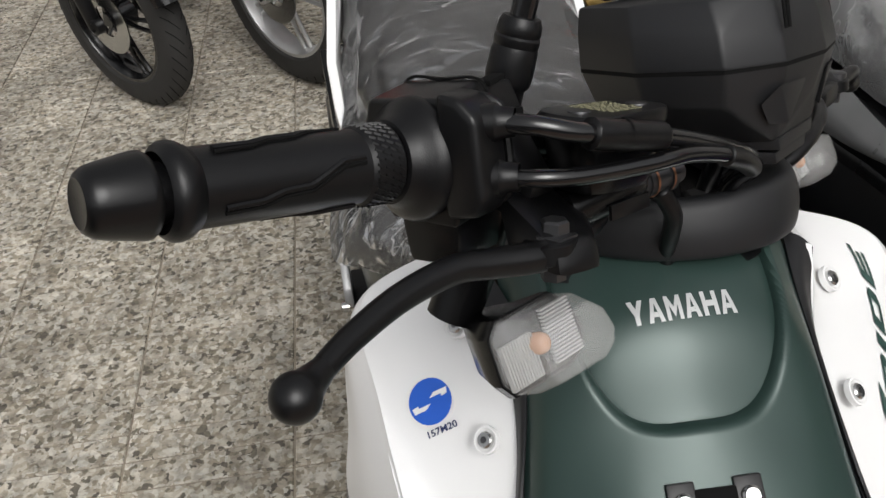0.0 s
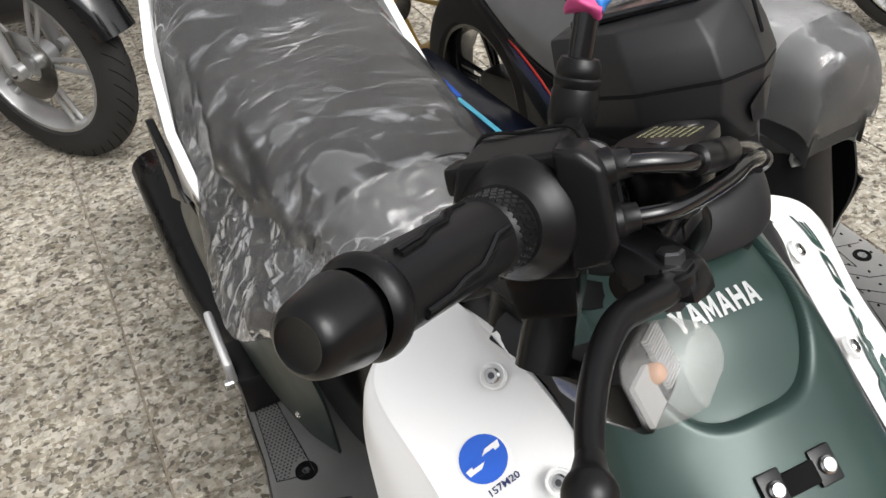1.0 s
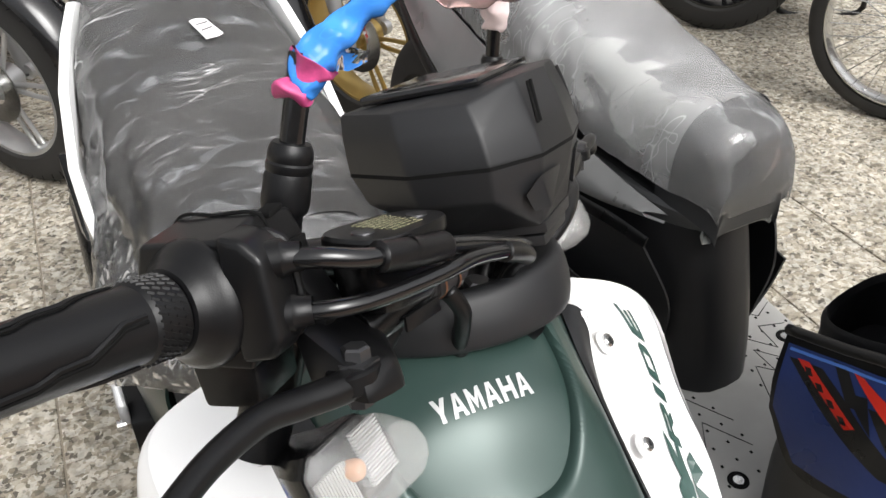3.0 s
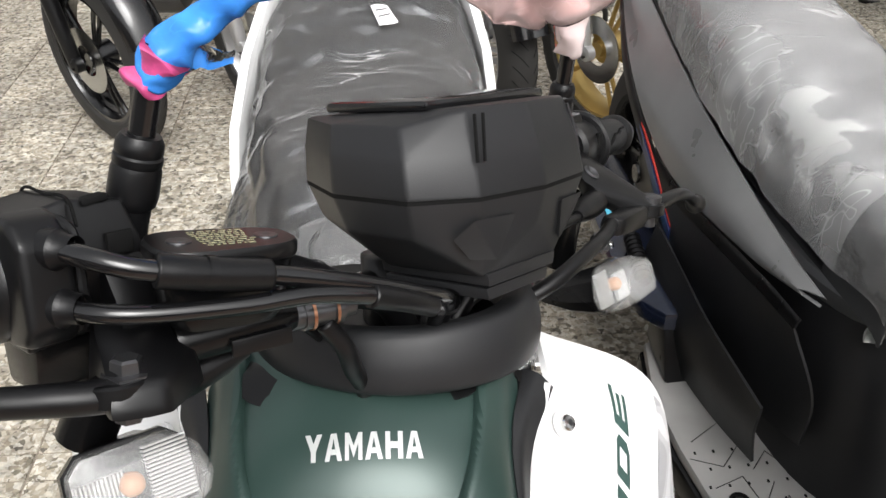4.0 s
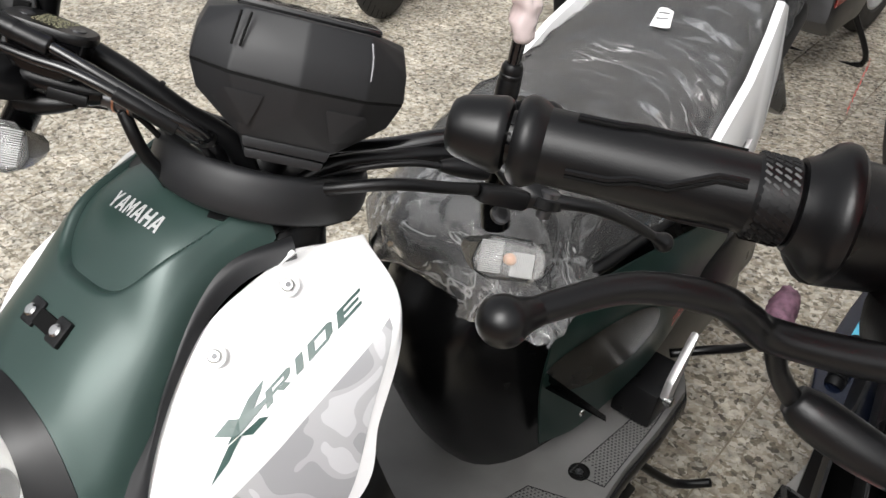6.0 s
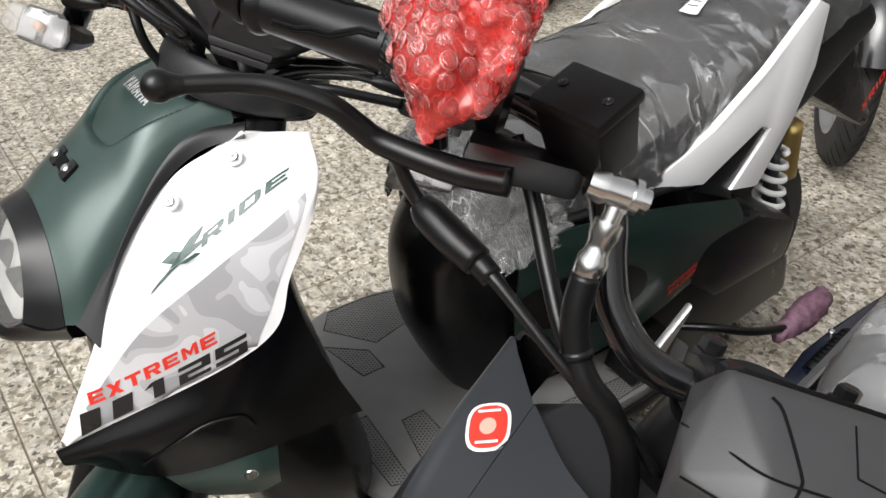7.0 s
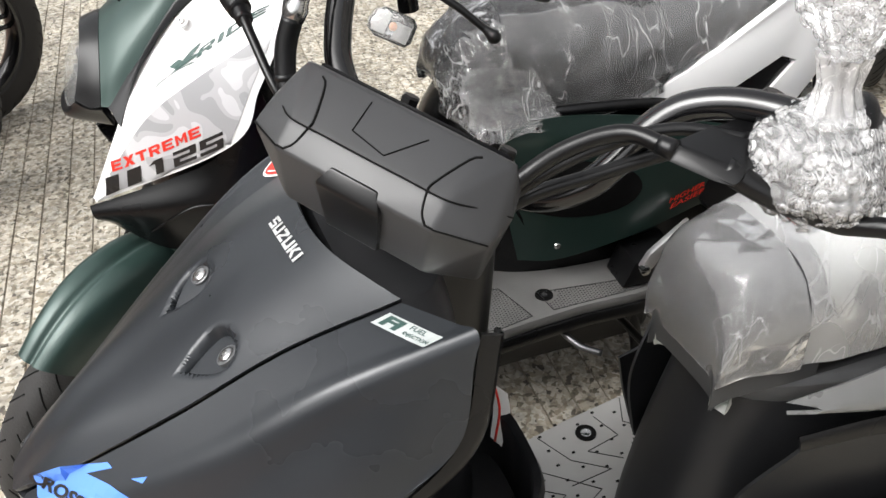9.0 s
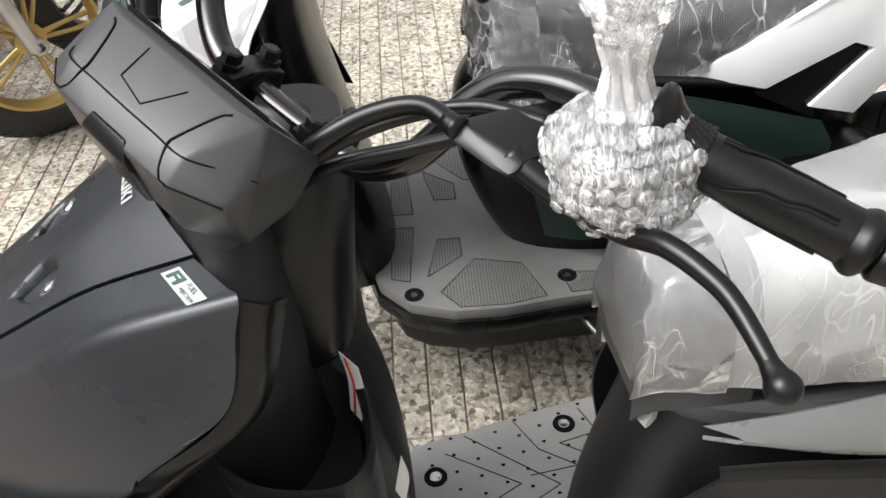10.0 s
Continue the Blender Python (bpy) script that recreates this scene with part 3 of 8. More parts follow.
part("bracket_bridge", block((XA + 0.001, -0.1415, 0.8475), (0.026, 0.014, 0.006), 0.001, Matrix.Rotation(radians(34), 4, "X")), DARKGAP, scooter)

# nose round the headlight
N5 = [(0, -0.207, 0.809), (0.045, -0.208, 0.797), (0.071, -0.217, 0.764), (0.082, -0.228, 0.735)]
part("nose_surround", sheet([both(S[4]), both([(x * 0.92, y - 0.014, z - 0.003) for x, y, z in S[4]]), both(N5)], 41, 15, 0.004), PLASTIC, scooter, "black headlight surround")
part("nose_chin", sheet([both([(0, -0.250, 0.712), (0.05, -0.243, 0.713), (0.082, -0.228, 0.735)]), both([(0, -0.253, 0.703), (0.055, -0.245, 0.704), (0.092, -0.215, 0.728)]), both([(0, -0.20, 0.69), (0.07, -0.19, 0.69), (0.108, -0.195, 0.731)])], 31, 13, 0.004), PLASTIC, scooter)
part("reflector", sheet([both([(0, -0.195, 0.800), (0.04, -0.196, 0.79), (0.066, -0.205, 0.765), (0.076, -0.218, 0.737)]), both([(0, -0.205, 0.765), (0.035, -0.205, 0.76), (0.058, -0.212, 0.748), (0.07, -0.222, 0.735)]), both([(0, -0.235, 0.715), (0.03, -0.234, 0.715), (0.05, -0.233, 0.718), (0.075, -0.225, 0.733)])], 11, 5, 0.002), mat("mirrored_reflector", (0.88, 0.88, 0.88), 0.14, metal=0.4), scooter, "bright faceted reflector", smooth=False)
part("headlight_lens", sheet([both(N5), both([(0, -0.238, 0.765), (0.04, -0.234, 0.762), (0.066, -0.231, 0.75), (0.081, -0.229, 0.737)]), both([(0, -0.251, 0.714), (0.03, -0.249, 0.714), (0.055, -0.242, 0.716), (0.081, -0.229, 0.734)])], 31, 15, 0.002), mat_lens("headlight_glass", clear=0.93, rough=0.04), scooter, "clear headlight lens")
for s in (-1, 1):
    part("bulb_shade", lathe([(0, 0.004), (0.004, 0.014), (0.018, 0.018), (0.02, 0.016), (0.006, 0.008)], (XA + s * 0.03, -0.205, 0.75), (0, -1, -0.2), 20), STEELD, scooter)

# white side panels
R0 = [(0.114, 0.011, 0.885), (0.094, -0.067, 0.845), (0.112, -0.148, 0.764), (0.131, -0.178, 0.716), (0.130, -0.236, 0.611)]
R1 = [(0.115, 0.082, 0.867), (0.184, 0.050, 0.851), (0.179, -0.020, 0.817), (0.162, -0.118, 0.772), (0.132, -0.234, 0.610)]
R2 = [(0.114, 0.083, 0.862), (0.190, 0.050, 0.838), (0.206, 0.006, 0.770), (0.208, -0.042, 0.698), (0.134, -0.232, 0.606)]
white_l = None
for s in (-1, 1):
    rails = [[(XA + x, y, z) for x, y, z in r] for r in (R0, [tuple((V(a) + V(b)) / 2 + Vector((0, 0, 0.001))) for a, b in zip(R0, R1)], [tuple(V(a).lerp(V(b), 0.94)) for a, b in zip(R0, R1)], [tuple(V(a).lerp(V(b), 0.06)) for a, b in zip(R1, R2)], [tuple((V(a) + V(b)) / 2 + Vector((0.003, 0, 0))) for a, b in zip(R1, R2)], R2)]
    bm = sheet(rails, 41, 25, 0.004)
    if s < 0:
        bm = mirror(bm, XA)
    w = part("side_panel", bm, WHITE, scooter, "glossy white side panel with stickers" if s < 0 else "glossy white side panel with green letters")
    if s > 0:
        white_l = w
    else:
        white_r = w
    T = [(0.098, 0.022, 0.889), (0.087, -0.028, 0.886), (0.089, -0.067, 0.863), (0.100, -0.112, 0.817), (0.107, -0.134, 0.791), (0.110, -0.190, 0.735)]
    T2 = [(0.116, 0.012, 0.882), (0.099, -0.029, 0.871), (0.096, -0.069, 0.846), (0.105, -0.112, 0.807), (0.120, -0.148, 0.764), (0.140, -0.176, 0.716)]
    TM = [tuple((V(a) + V(b)) / 2 + Vector((0.0, 0, 0.004))) for a, b in zip(T, T2)]
    bm = sheet([[(XA + x, y, z) for x, y, z in r] for r in (T, TM, T2)], 30, 7, 0.004)
    part("edge_trim", mirror(bm, XA) if s < 0 else bm, MATTE, scooter, "dark grey edge trim")
    for c in ((0.123, -0.005, 0.868), (0.115, -0.073, 0.836)):
        up = Vector((s * 0.547, -0.417, 0.729)).normalized()
        o = V((XA + s * c[0], c[1], c[2])) + up * 0.0015
        cup = part("screw_cup", lathe([(-0.004, 0.0088), (-0.0004, 0.0088), (-0.0002, 0.0075), (-0.002, 0.006), (-0.004, 0.0)], o, up, 20), WHITE, scooter)
        part("screw", lathe([(-0.003, 0.0052), (0.0002, 0.0052), (0.0014, 0.0042), (0.0016, 0.0022), (0.0002, 0.0018), (0.0002, 0)], o, up, 16), CHROME, cup)
        part("screw_socket", lathe([(0.0002, 0.0), (0.0018, 0.0021), (0.0018, 0)], o, up, 6), STEELD, cup)

# letters and stickers on the left panel (lettering runs up along the panel)
ex = Vector((0.018, 0.873, 0.487)).normalized()
ey = Vector((-0.839, -0.254, 0.485))
mx = axes((0.1765, -0.015, 0.8285), ex, ey)


def flat(points, m, onto, material, name, label="", lift=0.0009, cut=0.012):
    return part(name, lay(shape2d(points), m, onto, lift, cut), material, scooter, label, smooth=False)


part("model_letters", lay(block_word("RIDE", 0.0100, 0.107, 0.20, 0.9), mx @ Matrix.Translation((0.0025, 0.0080, 0)) @ Matrix.Rotation(radians(-3.6), 4, "Z"), white_l, 0.001), LETTERG, scooter, "dark green model letters", smooth=False)
flat([(-0.0949, 0.0253), (-0.0780, 0.0249), (-0.0732, 0.0192), (-0.0576, 0.0229), (-0.0385, 0.0231), (-0.0474, 0.0189), (-0.0597, 0.0152), (-0.0469, 0.0125), (-0.0514, 0.0102), (-0.0808, 0.0108), (-0.0932, 0.0133), (-0.0868, 0.0149)], mx, white_l, LETTERG, "model_mark", "dark green angular mark", 0.0011)
flat([(-0.1222, 0.0035), (-0.0929, 0.0121), (-0.0823, 0.0103), (-0.0730, 0.0086), (-0.0629, 0.0071), (-0.0581, 0.0022), (-0.0750, 0.0030), (-0.0811, 0.0092), (-0.0906, 0.0071), (-0.1001, 0.0039)], mx, white_l, LETTERG, "model_mark", "dark green angular mark", 0.0011)
# camouflage field and lower lettering on the flank
camo_top = [(0.185, 0.040, 0.842), (0.186, -0.010, 0.812), (0.181, -0.063, 0.784), (0.166, -0.137, 0.732), (0.150, -0.205, 0.650)]
camo_low = [(0.191, 0.038, 0.836), (0.193, -0.003, 0.764), (0.184, -0.030, 0.710), (0.176, -0.060, 0.672), (0.152, -0.200, 0.625)]
camo_mid = [tuple((V(p) + V(q)) / 2) for p, q in zip(camo_top, camo_low)]
part("camouflage_sticker", drape(loose([camo_top, camo_mid, camo_low], 30, 14), white_l, (-1, 0.1, -0.25), 0.0006), CAMO, scooter, "grey camouflage sticker field")
mt = axes((0.178, -0.138, 0.690), (0.20, 0.87, 0.42), (0.05, -0.42, 0.88))
part("red_letters", lay(block_word("EXTREME", 0.0120, 0.145, 0.20, 0.45), mt, white_l, 0.0014), DECALRED, scooter, "red slanted letters", smooth=False)
mn = axes((0.178, -0.130, 0.671), (0.185, 0.88, 0.42), (0.05, -0.42, 0.88))
part("black_number", lay(block_word("125", 0.0185, 0.120, 0.16, 0.6), mn @ Matrix.Translation((0.034, 0, 0)), white_l, 0.0014), DECALBLACK, scooter, "black slanted numbers", smooth=False)
for k in range(2):
    x = -0.104 + k * 0.037
    flat([(x, -0.010), (x + 0.023, -0.010), (x + 0.037, 0.010), (x + 0.014, 0.010)], mn, white_l, DECALBLACK, "black_bar_sticker", "", 0.0014)

# round blue sticker on the right panel
ms = axes((-0.1365, -0.036, 0.836), (0.97, 0.1, 0.22), (0.0, 0.85, 0.5))
disc = [(0.0150 * math.cos(a), 0.0150 * math.sin(a)) for a in (2 * math.pi * i / 28 for i in range(28))]
flat([(x * 1.12, y * 1.12 - 0.002) for x, y in disc], ms, white_r, PAPER, "sticker_backing", "", 0.0006, 0.02)
flat(disc, ms, white_r, DECALBLUE, "round_sticker", "round blue sticker with a white wave", 0.0012, 0.02)
flat([(-0.0125, -0.0045), (-0.004, -0.0045), (0.001, -0.001), (0.0125, 0.0005), (0.0135, 0.0045), (0.004, 0.0045), (-0.001, 0.001), (-0.0133, -0.0005)], ms, white_r, PAPER, "sticker_wave", "", 0.0018, 0.02)
flat([(-0.0085, -0.0017), (0.0085, -0.0017), (0.0085, 0.0017), (-0.0085, 0.0017)], ms, white_r, DECALBLUE, "sticker_bar", "", 0.0023, 0.02)
part("sticker_code", lay(letters("157M20", 0.0046, 0, 1.1, 0.02), ms @ Matrix.Translation((0.002, -0.0195, 0)), white_r, 0.0012), DECALNAVY, scooter, "small dark printed code", smooth=False)


def oval(z, w, yf, yr, n=40, p=2.6, xc=XA):
    c, h = (yf + yr) / 2, (yr - yf) / 2
    out = []
    for i in range(n):
        a = 2 * math.pi * i / n
        ca, sa = math.cos(a), math.sin(a)
        out.append((xc + w * math.copysign(abs(ca) ** (2 / p), ca), c + h * math.copysign(abs(sa) ** (2 / p), sa), z))
    return out


rings = smooth_rings([oval(0.27, 0.115, -0.03, 0.15, xc=0.025), oval(0.36, 0.15, -0.05, 0.14, xc=0.02), oval(0.46, 0.163, -0.11, 0.115), oval(0.58, 0.150, -0.17, 0.085), oval(0.68, 0.150, -0.13, 0.065), oval(0.78, 0.145, -0.09, 0.06), oval(0.855, 0.10, -0.02, 0.085), oval(0.885, 0.085, 0.005, 0.10)], 36)
part("leg_shield", loft(rings), DEEP, scooter, "black moulded leg shield")
# dark well under the handlebar
part("inner_cover", sheet([both([(0, -0.034, 0.9135), (0.035, -0.031, 0.9115), (0.062, -0.018, 0.9075), (0.078, -0.002, 0.906), (0.091, 0.011, 0.891)]), both([(0, 0.0, 0.916), (0.04, 0.0, 0.915), (0.07, 0.008, 0.911), (0.093, 0.02, 0.893)]), both([(0, 0.05, 0.905), (0.05, 0.05, 0.903), (0.095, 0.045, 0.89)]), both([(0, 0.12, 0.90), (0.05, 0.115, 0.895), (0.10, 0.085, 0.875)])], 21, 9, 0.004), SATIN, scooter)
for x, y, z in ((-0.070, 0.005, 0.8955), (0.0900, 0.005, 0.8955)):
    part("screw", lathe([(-0.004, 0.006), (0.001, 0.006), (0.003, 0.004), (0.003, 0.0)], (x, y + 0.004, z), (0, -0.1, 1), 16), CHROME, scooter)
for s in (-1, 1):
    up = [(0.124, -0.243, 0.597), (0.150, -0.13, 0.632), (0.170, -0.055, 0.670), (0.176, 0.010, 0.75)]
    mid = [(0.130, -0.240, 0.583), (0.168, -0.135, 0.590), (0.186, -0.060, 0.600), (0.180, 0.035, 0.64)]
    low = [(0.118, -0.228, 0.570), (0.145, -0.150, 0.520), (0.184, -0.060, 0.535), (0.165, 0.090, 0.50)]
    bm = sheet([[(XA + x, y, z) for x, y, z in r] for r in (up, mid, low)], 24, 14, 0.004)
    part("lower_side_cover", mirror(bm, XA) if s < 0 else bm, DEEP, scooter, "black moulded lower cover")
    bm = sheet([[(XA + x, y, z) for x, y, z in r] for r in ([(0.14, -0.150, 0.516), (0.176, -0.075, 0.545), (0.182, -0.03, 0.53)], [(0.14, -0.13, 0.48), (0.186, -0.07, 0.505), (0.19, -0.035, 0.50)], [(0.13, -0.11, 0.445), (0.165, -0.06, 0.45), (0.175, -0.03, 0.46)])], 14, 10, 0.004)
    guard = part("corner_cover", mirror(bm, XA) if s < 0 else bm, GREEN, scooter, "small dark green corner cover")
    a = Vector((s * 0.95, -0.3, 0.15)).normalized()
    part("screw", lathe([(-0.006, 0.0085), (0.003, 0.0085), (0.006, 0.006), (0.006, 0)], V((XA + s * 0.188, -0.066, 0.508)), a, 16), CHROME, guard)

for s in (-1, 1):
    crease = [(0.154, -0.170, 0.556), (0.175, -0.130, 0.588), (0.183, -0.100, 0.602), (0.191, -0.066, 0.600), (0.192, -0.053, 0.580)]
    part("cover_crease", tube([V((XA + s * (x + 0.0005), y, z)) for x, y, z in crease], 0.0022, 8, 30), DEEP, scooter)
# collar under the handlebar
CX = -0.002
rail_o, rail_m, rail_i, rail_t, rail_e = [], [], [], [], []
for i in range(19):
    a = radians(-132 + 264 * i / 18)
    r = 0.0885 + 0.007 * math.cos(a) ** 2
    sx, cy = math.sin(a), -math.cos(a)
    drop = 0.010 * max(0, math.cos(a))
    rail_o.append((CX + (r - 0.004) * sx, (r - 0.004) * cy * 0.97, -0.066 - drop * 0.4))
    rail_e.append((CX + (r + 0.001) * sx, (r + 0.001) * cy * 0.97, -0.062 - drop * 0.4))
    rail_m.append((CX + (r + 0.002) * sx, (r + 0.002) * cy * 0.97, -0.046 - drop * 0.3))
    rail_t.append((CX + (r - 0.004) * sx, (r - 0.004) * cy * 0.97, -0.032))
    rail_i.append((CX + (r - 0.020) * sx, (r - 0.020) * cy * 0.95, -0.034))
part("handlebar_collar", moved(sheet([rail_o, rail_e, rail_m, rail_t, rail_i], 60, 22, 0.0035), HA), MATTE, scooter, "black collar under the handlebar")
part("collar_floor", moved(loft([[(CX + 0.082 * math.sin(t), 0.005 - 0.080 * math.cos(t), -0.075) for t in (2 * math.pi * i / 30 for i in range(30))], [(CX + 0.03 * math.sin(t), 0.01 - 0.03 * math.cos(t), -0.068) for t in (2 * math.pi * i / 30 for i in range(30))]]), HA), DEEP, scooter)
part("steering_stem", tube([HA @ V((CX, 0, -0.30)), HA @ V((CX, 0, -0.01))], 0.020, 20), SATIN, scooter)
part("stem_nut", moved(lathe([(0, 0.012), (0.010, 0.012), (0.012, 0.009), (0.012, 0)], (CX + 0.004, -0.030, -0.060), (0, -0.35, 0.93), 6), HA), STEELD, scooter)

# instrument housing
MX = 0.011
MT = [(0.0, -0.108), (0.050, -0.101), (0.080, -0.078), (0.085, -0.028), (0.062, 0.020)]


def ringm(z, k, dy, cx=0.0):
    half = [(x * k, y * k + dy) for x, y in MT]
    return [(MX + cx + x, y, z) for x, y in half] + [(MX + cx - x, y, z) for x, y in reversed(half[1:])]


upper = ringm(0.0415, 1.0, 0.0) + ringm(0.062, 0.975, 0.002) + [(p[0], p[1], 0.084 + (0.003 if abs(p[0] - MX) < 0.055 else -0.006)) for p in ringm(0.084, 0.91, 0.004)]
meter = part("meter_body", moved(hull(upper, 0.0022), HA), MATTE, scooter, "black faceted instrument housing")
lower = hull(ringm(0.040, 0.993, 0.0) + ringm(0.020, 0.90, -0.004) + [(MX + x, y, -0.006) for x, y in ((-0.034, -0.090), (0.034, -0.090), (0.046, -0.030), (-0.046, -0.030))], 0.0022)
part("meter_lower", moved(lower, HA), MATTE, meter, "black lower instrument housing")
for k, (w0, w1, z0, z1, y0) in enumerate(((0.033, 0.031, -0.004, -0.012, -0.092), (0.030, 0.028, -0.0135, -0.021, -0.089))):
    lip = hull([(MX + x, y, z) for z, w in ((z0, w0), (z1, w1)) for x, y in ((-w, y0), (w, y0), (w + 0.010, -0.02), (-w - 0.010, -0.02))], 0.0015)
    part("meter_lip", moved(lip, HA), MATTE, meter)
part("meter_seam", moved(hull(ringm(0.0395, 0.990, 0.0) + ringm(0.0420, 0.990, 0.0), 0), HA), DARKGAP, meter)
part("meter_screen", moved(block((MX, -0.030, 0.0855), (0.108, 0.078, 0.006), 0.003, Matrix.Rotation(radians(-3), 4, "X")), HA), GLOSS, meter, "dark glossy instrument screen")
for x0, x1 in ((-0.040, -0.037), (-0.034, -0.030)):
    part("housing_slot", moved(tube([V((x0, -0.1004, 0.060)), V((x1, -0.0962, 0.084))], 0.0010, 6, 4), HA), DARKGAP, meter)
part("housing_slot", moved(tube([V((0.061, -0.0965, 0.056)), V((0.0600, -0.0935, 0.070)), V((0.057, -0.0905, 0.082))], 0.0011, 6, 8), HA), STEELD, meter)
for s in (-1, 1):
    part("housing_facet", moved(hull([(MX + s * x, y, z) for x, y, z in ((0.022, -0.1035, 0.030), (0.052, -0.0985, 0.030), (0.060, -0.0900, 0.020), (0.030, -0.0965, 0.004), (0.046, -0.0900, 0.006), (0.030, -0.085, 0.016))], 0.0012), HA), MATTE, meter)

# handlebar, grips, levers, switches, mirrors and indicators
BAR = [(-0.355, 0.026, 0.043), (-0.252, 0.006, 0.031), (-0.200, -0.006, 0.024), (-0.140, -0.012, 0.006), (-0.090, -0.008, -0.014), (-0.040, 0.0, -0.026), (0.040, 0.0, -0.026), (0.090, -0.004, -0.014), (0.140, -0.004, 0.006), (0.200, 0.004, 0.028), (0.250, 0.017, 0.030), (0.360, 0.047, 0.026)]
part("handlebar", tube([HA @ V(p) for p in BAR], 0.0105, 16, 90), GLOSS, scooter, "black tubular handlebar")


def grip(o, d, parent, m, pattern=True, wide=0.0165, k=1.0):
    """A rubber grip with a bar-end weight, from its inner end o along d."""
    o, d = V(o), V(d).normalized()
    end = 0.119 * (1 - k)
    body = lathe([(0, wide - 0.001), (0.002, wide + 0.001), (0.016, wide + 0.001), (0.018, wide - 0.0005)] + [(q - end, r) for q, r in ((0.106, wide - 0.0008), (0.108, wide + 0.0006), (0.111, wide + 0.0022), (0.113, wide + 0.0026), (0.1155, wide + 0.0024), (0.1175, wide + 0.001), (0.119, wide - 0.001))], o, d, 44)
    g = part("grip", moved(body, m), RUBBER, parent, "black ribbed rubber grip")
    flange = lathe([(-0.020, wide + 0.004), (-0.0195, wide + 0.0095), (-0.0175, wide + 0.0117), (-0.0145, wide + 0.0122), (-0.0115, wide + 0.0112), (-0.0085, wide + 0.0085), (-0.0060, wide + 0.0058), (-0.0035, wide + 0.0040), (0.0, wide + 0.0022), (0.0005, wide)], o, d, 48)
    part("grip_flange", moved(flange, m), RUBBER, g)
    weight = lathe([(q - end, r) for q, r in ((0.117, 0.0115), (0.121, 0.0115), (0.122, 0.0150), (0.124, 0.0164), (0.126, 0.0165), (0.140, 0.0138), (0.1435, 0.0128), (0.146, 0.0110), (0.147, 0.0092), (0.1465, 0.008), (0.1462, 0.0))], o, d, 40)
    part("bar_end", moved(weight, m), SATIN, g, "black bar-end weight")
    if pattern:
        u = d.orthogonal().normalized()
        if u.z < 0:
            u = -u
        w = d.cross(u)

        def on(s, a, lift=0.0007):
            return o + d * (0.02 + (s - 0.02) * (k if s > 0.02 else 1)) + (wide - 0.0008 + lift) * (math.cos(a) * u + math.sin(a) * w)
        for turn in range(4):
            a0 = turn * math.pi / 2 + 0.25
            for off in (0.0, 0.14):
                path = [(0.022, a0 + 0.75 + off), (0.034, a0 + 0.72 + off), (0.052, a0 + 0.24 + off), (0.066, a0 + 0.20 + off), (0.076, a0 + 0.02 + off), (0.098, a0 - 0.04 + off)]
                line = []
                for (s1, b1), (s2, b2) in zip(path, path[1:]):
                    line += [on(s1 + (s2 - s1) * i / 5, b1 + (b2 - b1) * i / 5) for i in range(5)]
                part("grip_line", moved(tube(line, 0.0013 if off else 0.0010, 6, len(line)), m), RUBBER if off else DARKGAP, g)
        knurl = bmesh.new()
        for i in range(34):
            for j in range(4):
                a = 2 * math.pi * (i + 0.5 * (j % 2)) / 34
                p = on(0.003 + 0.0037 * j, a, 0.0018)
                q = on(0.0055 + 0.0037 * j, a + 0.09, 0.0018)
                tube([p, q], 0.0007, 4, 2, knurl)
        part("grip_knurl", moved(knurl, m), RUBBER, g)
    return g


grip((-0.252, 0.006, 0.031), (-0.976, 0.19, 0.11), scooter, HA, k=0.88)
grip((0.250, 0.017, 0.030), (0.964, 0.26, -0.04), scooter, HA, k=0.90)
# right switch and throttle housing
bm = hull([(-0.237, -0.018, 0.056), (-0.237, 0.026, 0.056), (-0.237, 0.034, 0.034), (-0.237, 0.020, 0.0), (-0.237, -0.018, -0.002), (-0.237, -0.026, 0.030), (-0.190, -0.022, 0.0575), (-0.190, 0.018, 0.0575), (-0.184, 0.024, 0.036), (-0.184, 0.014, 0.006), (-0.186, -0.020, 0.004), (-0.184, -0.026, 0.036), (-0.214, -0.020, 0.061), (-0.214, 0.020, 0.061)], 0.006, 4)
sw = part("switch_housing", moved(bm, HA), PLASTIC, scooter, "black throttle and switch housing")
part("housing_seam", moved(tube([V((-0.214, -0.0265, 0.050)), V((-0.214, -0.0205, 0.0612)), V((-0.214, 0.0, 0.0614)), V((-0.214, 0.0205, 0.0612)), V((-0.214, 0.031, 0.040))], 0.0008, 6, 24), HA), DARKGAP, sw)
part("switch_slot", moved(block((-0.203, -0.0195, 0.0592), (0.012, 0.008, 0.003), 0.001, Matrix.Rotation(radians(-8), 4, "Y")), HA), DARKGAP, sw)
part("switch_slot", moved(block((-0.196, -0.0262, 0.040), (0.012, 0.003, 0.010), 0.001), HA), DARKGAP, sw)
part("switch_button", moved(block((-0.212, 0.034, 0.044), (0.018, 0.012, 0.014), 0.003), HA), SATIN, sw)
guide = part("throttle_guide", moved(hull([(x, y, z) for x in (-0.244, -0.222) for y, z in ((-0.018, 0.060), (-0.030, 0.0575), (-0.0385, 0.049), (-0.0395, 0.014), (-0.034, 0.0055), (-0.018, 0.004))], 0.004, 3), HA), PLASTIC, sw)
rim = [(-0.2245, -0.024, 0.056), (-0.2220, -0.0325, 0.0535), (-0.2205, -0.0370, 0.046), (-0.2205, -0.0380, 0.017), (-0.2220, -0.0330, 0.0095), (-0.2245, -0.024, 0.007)]
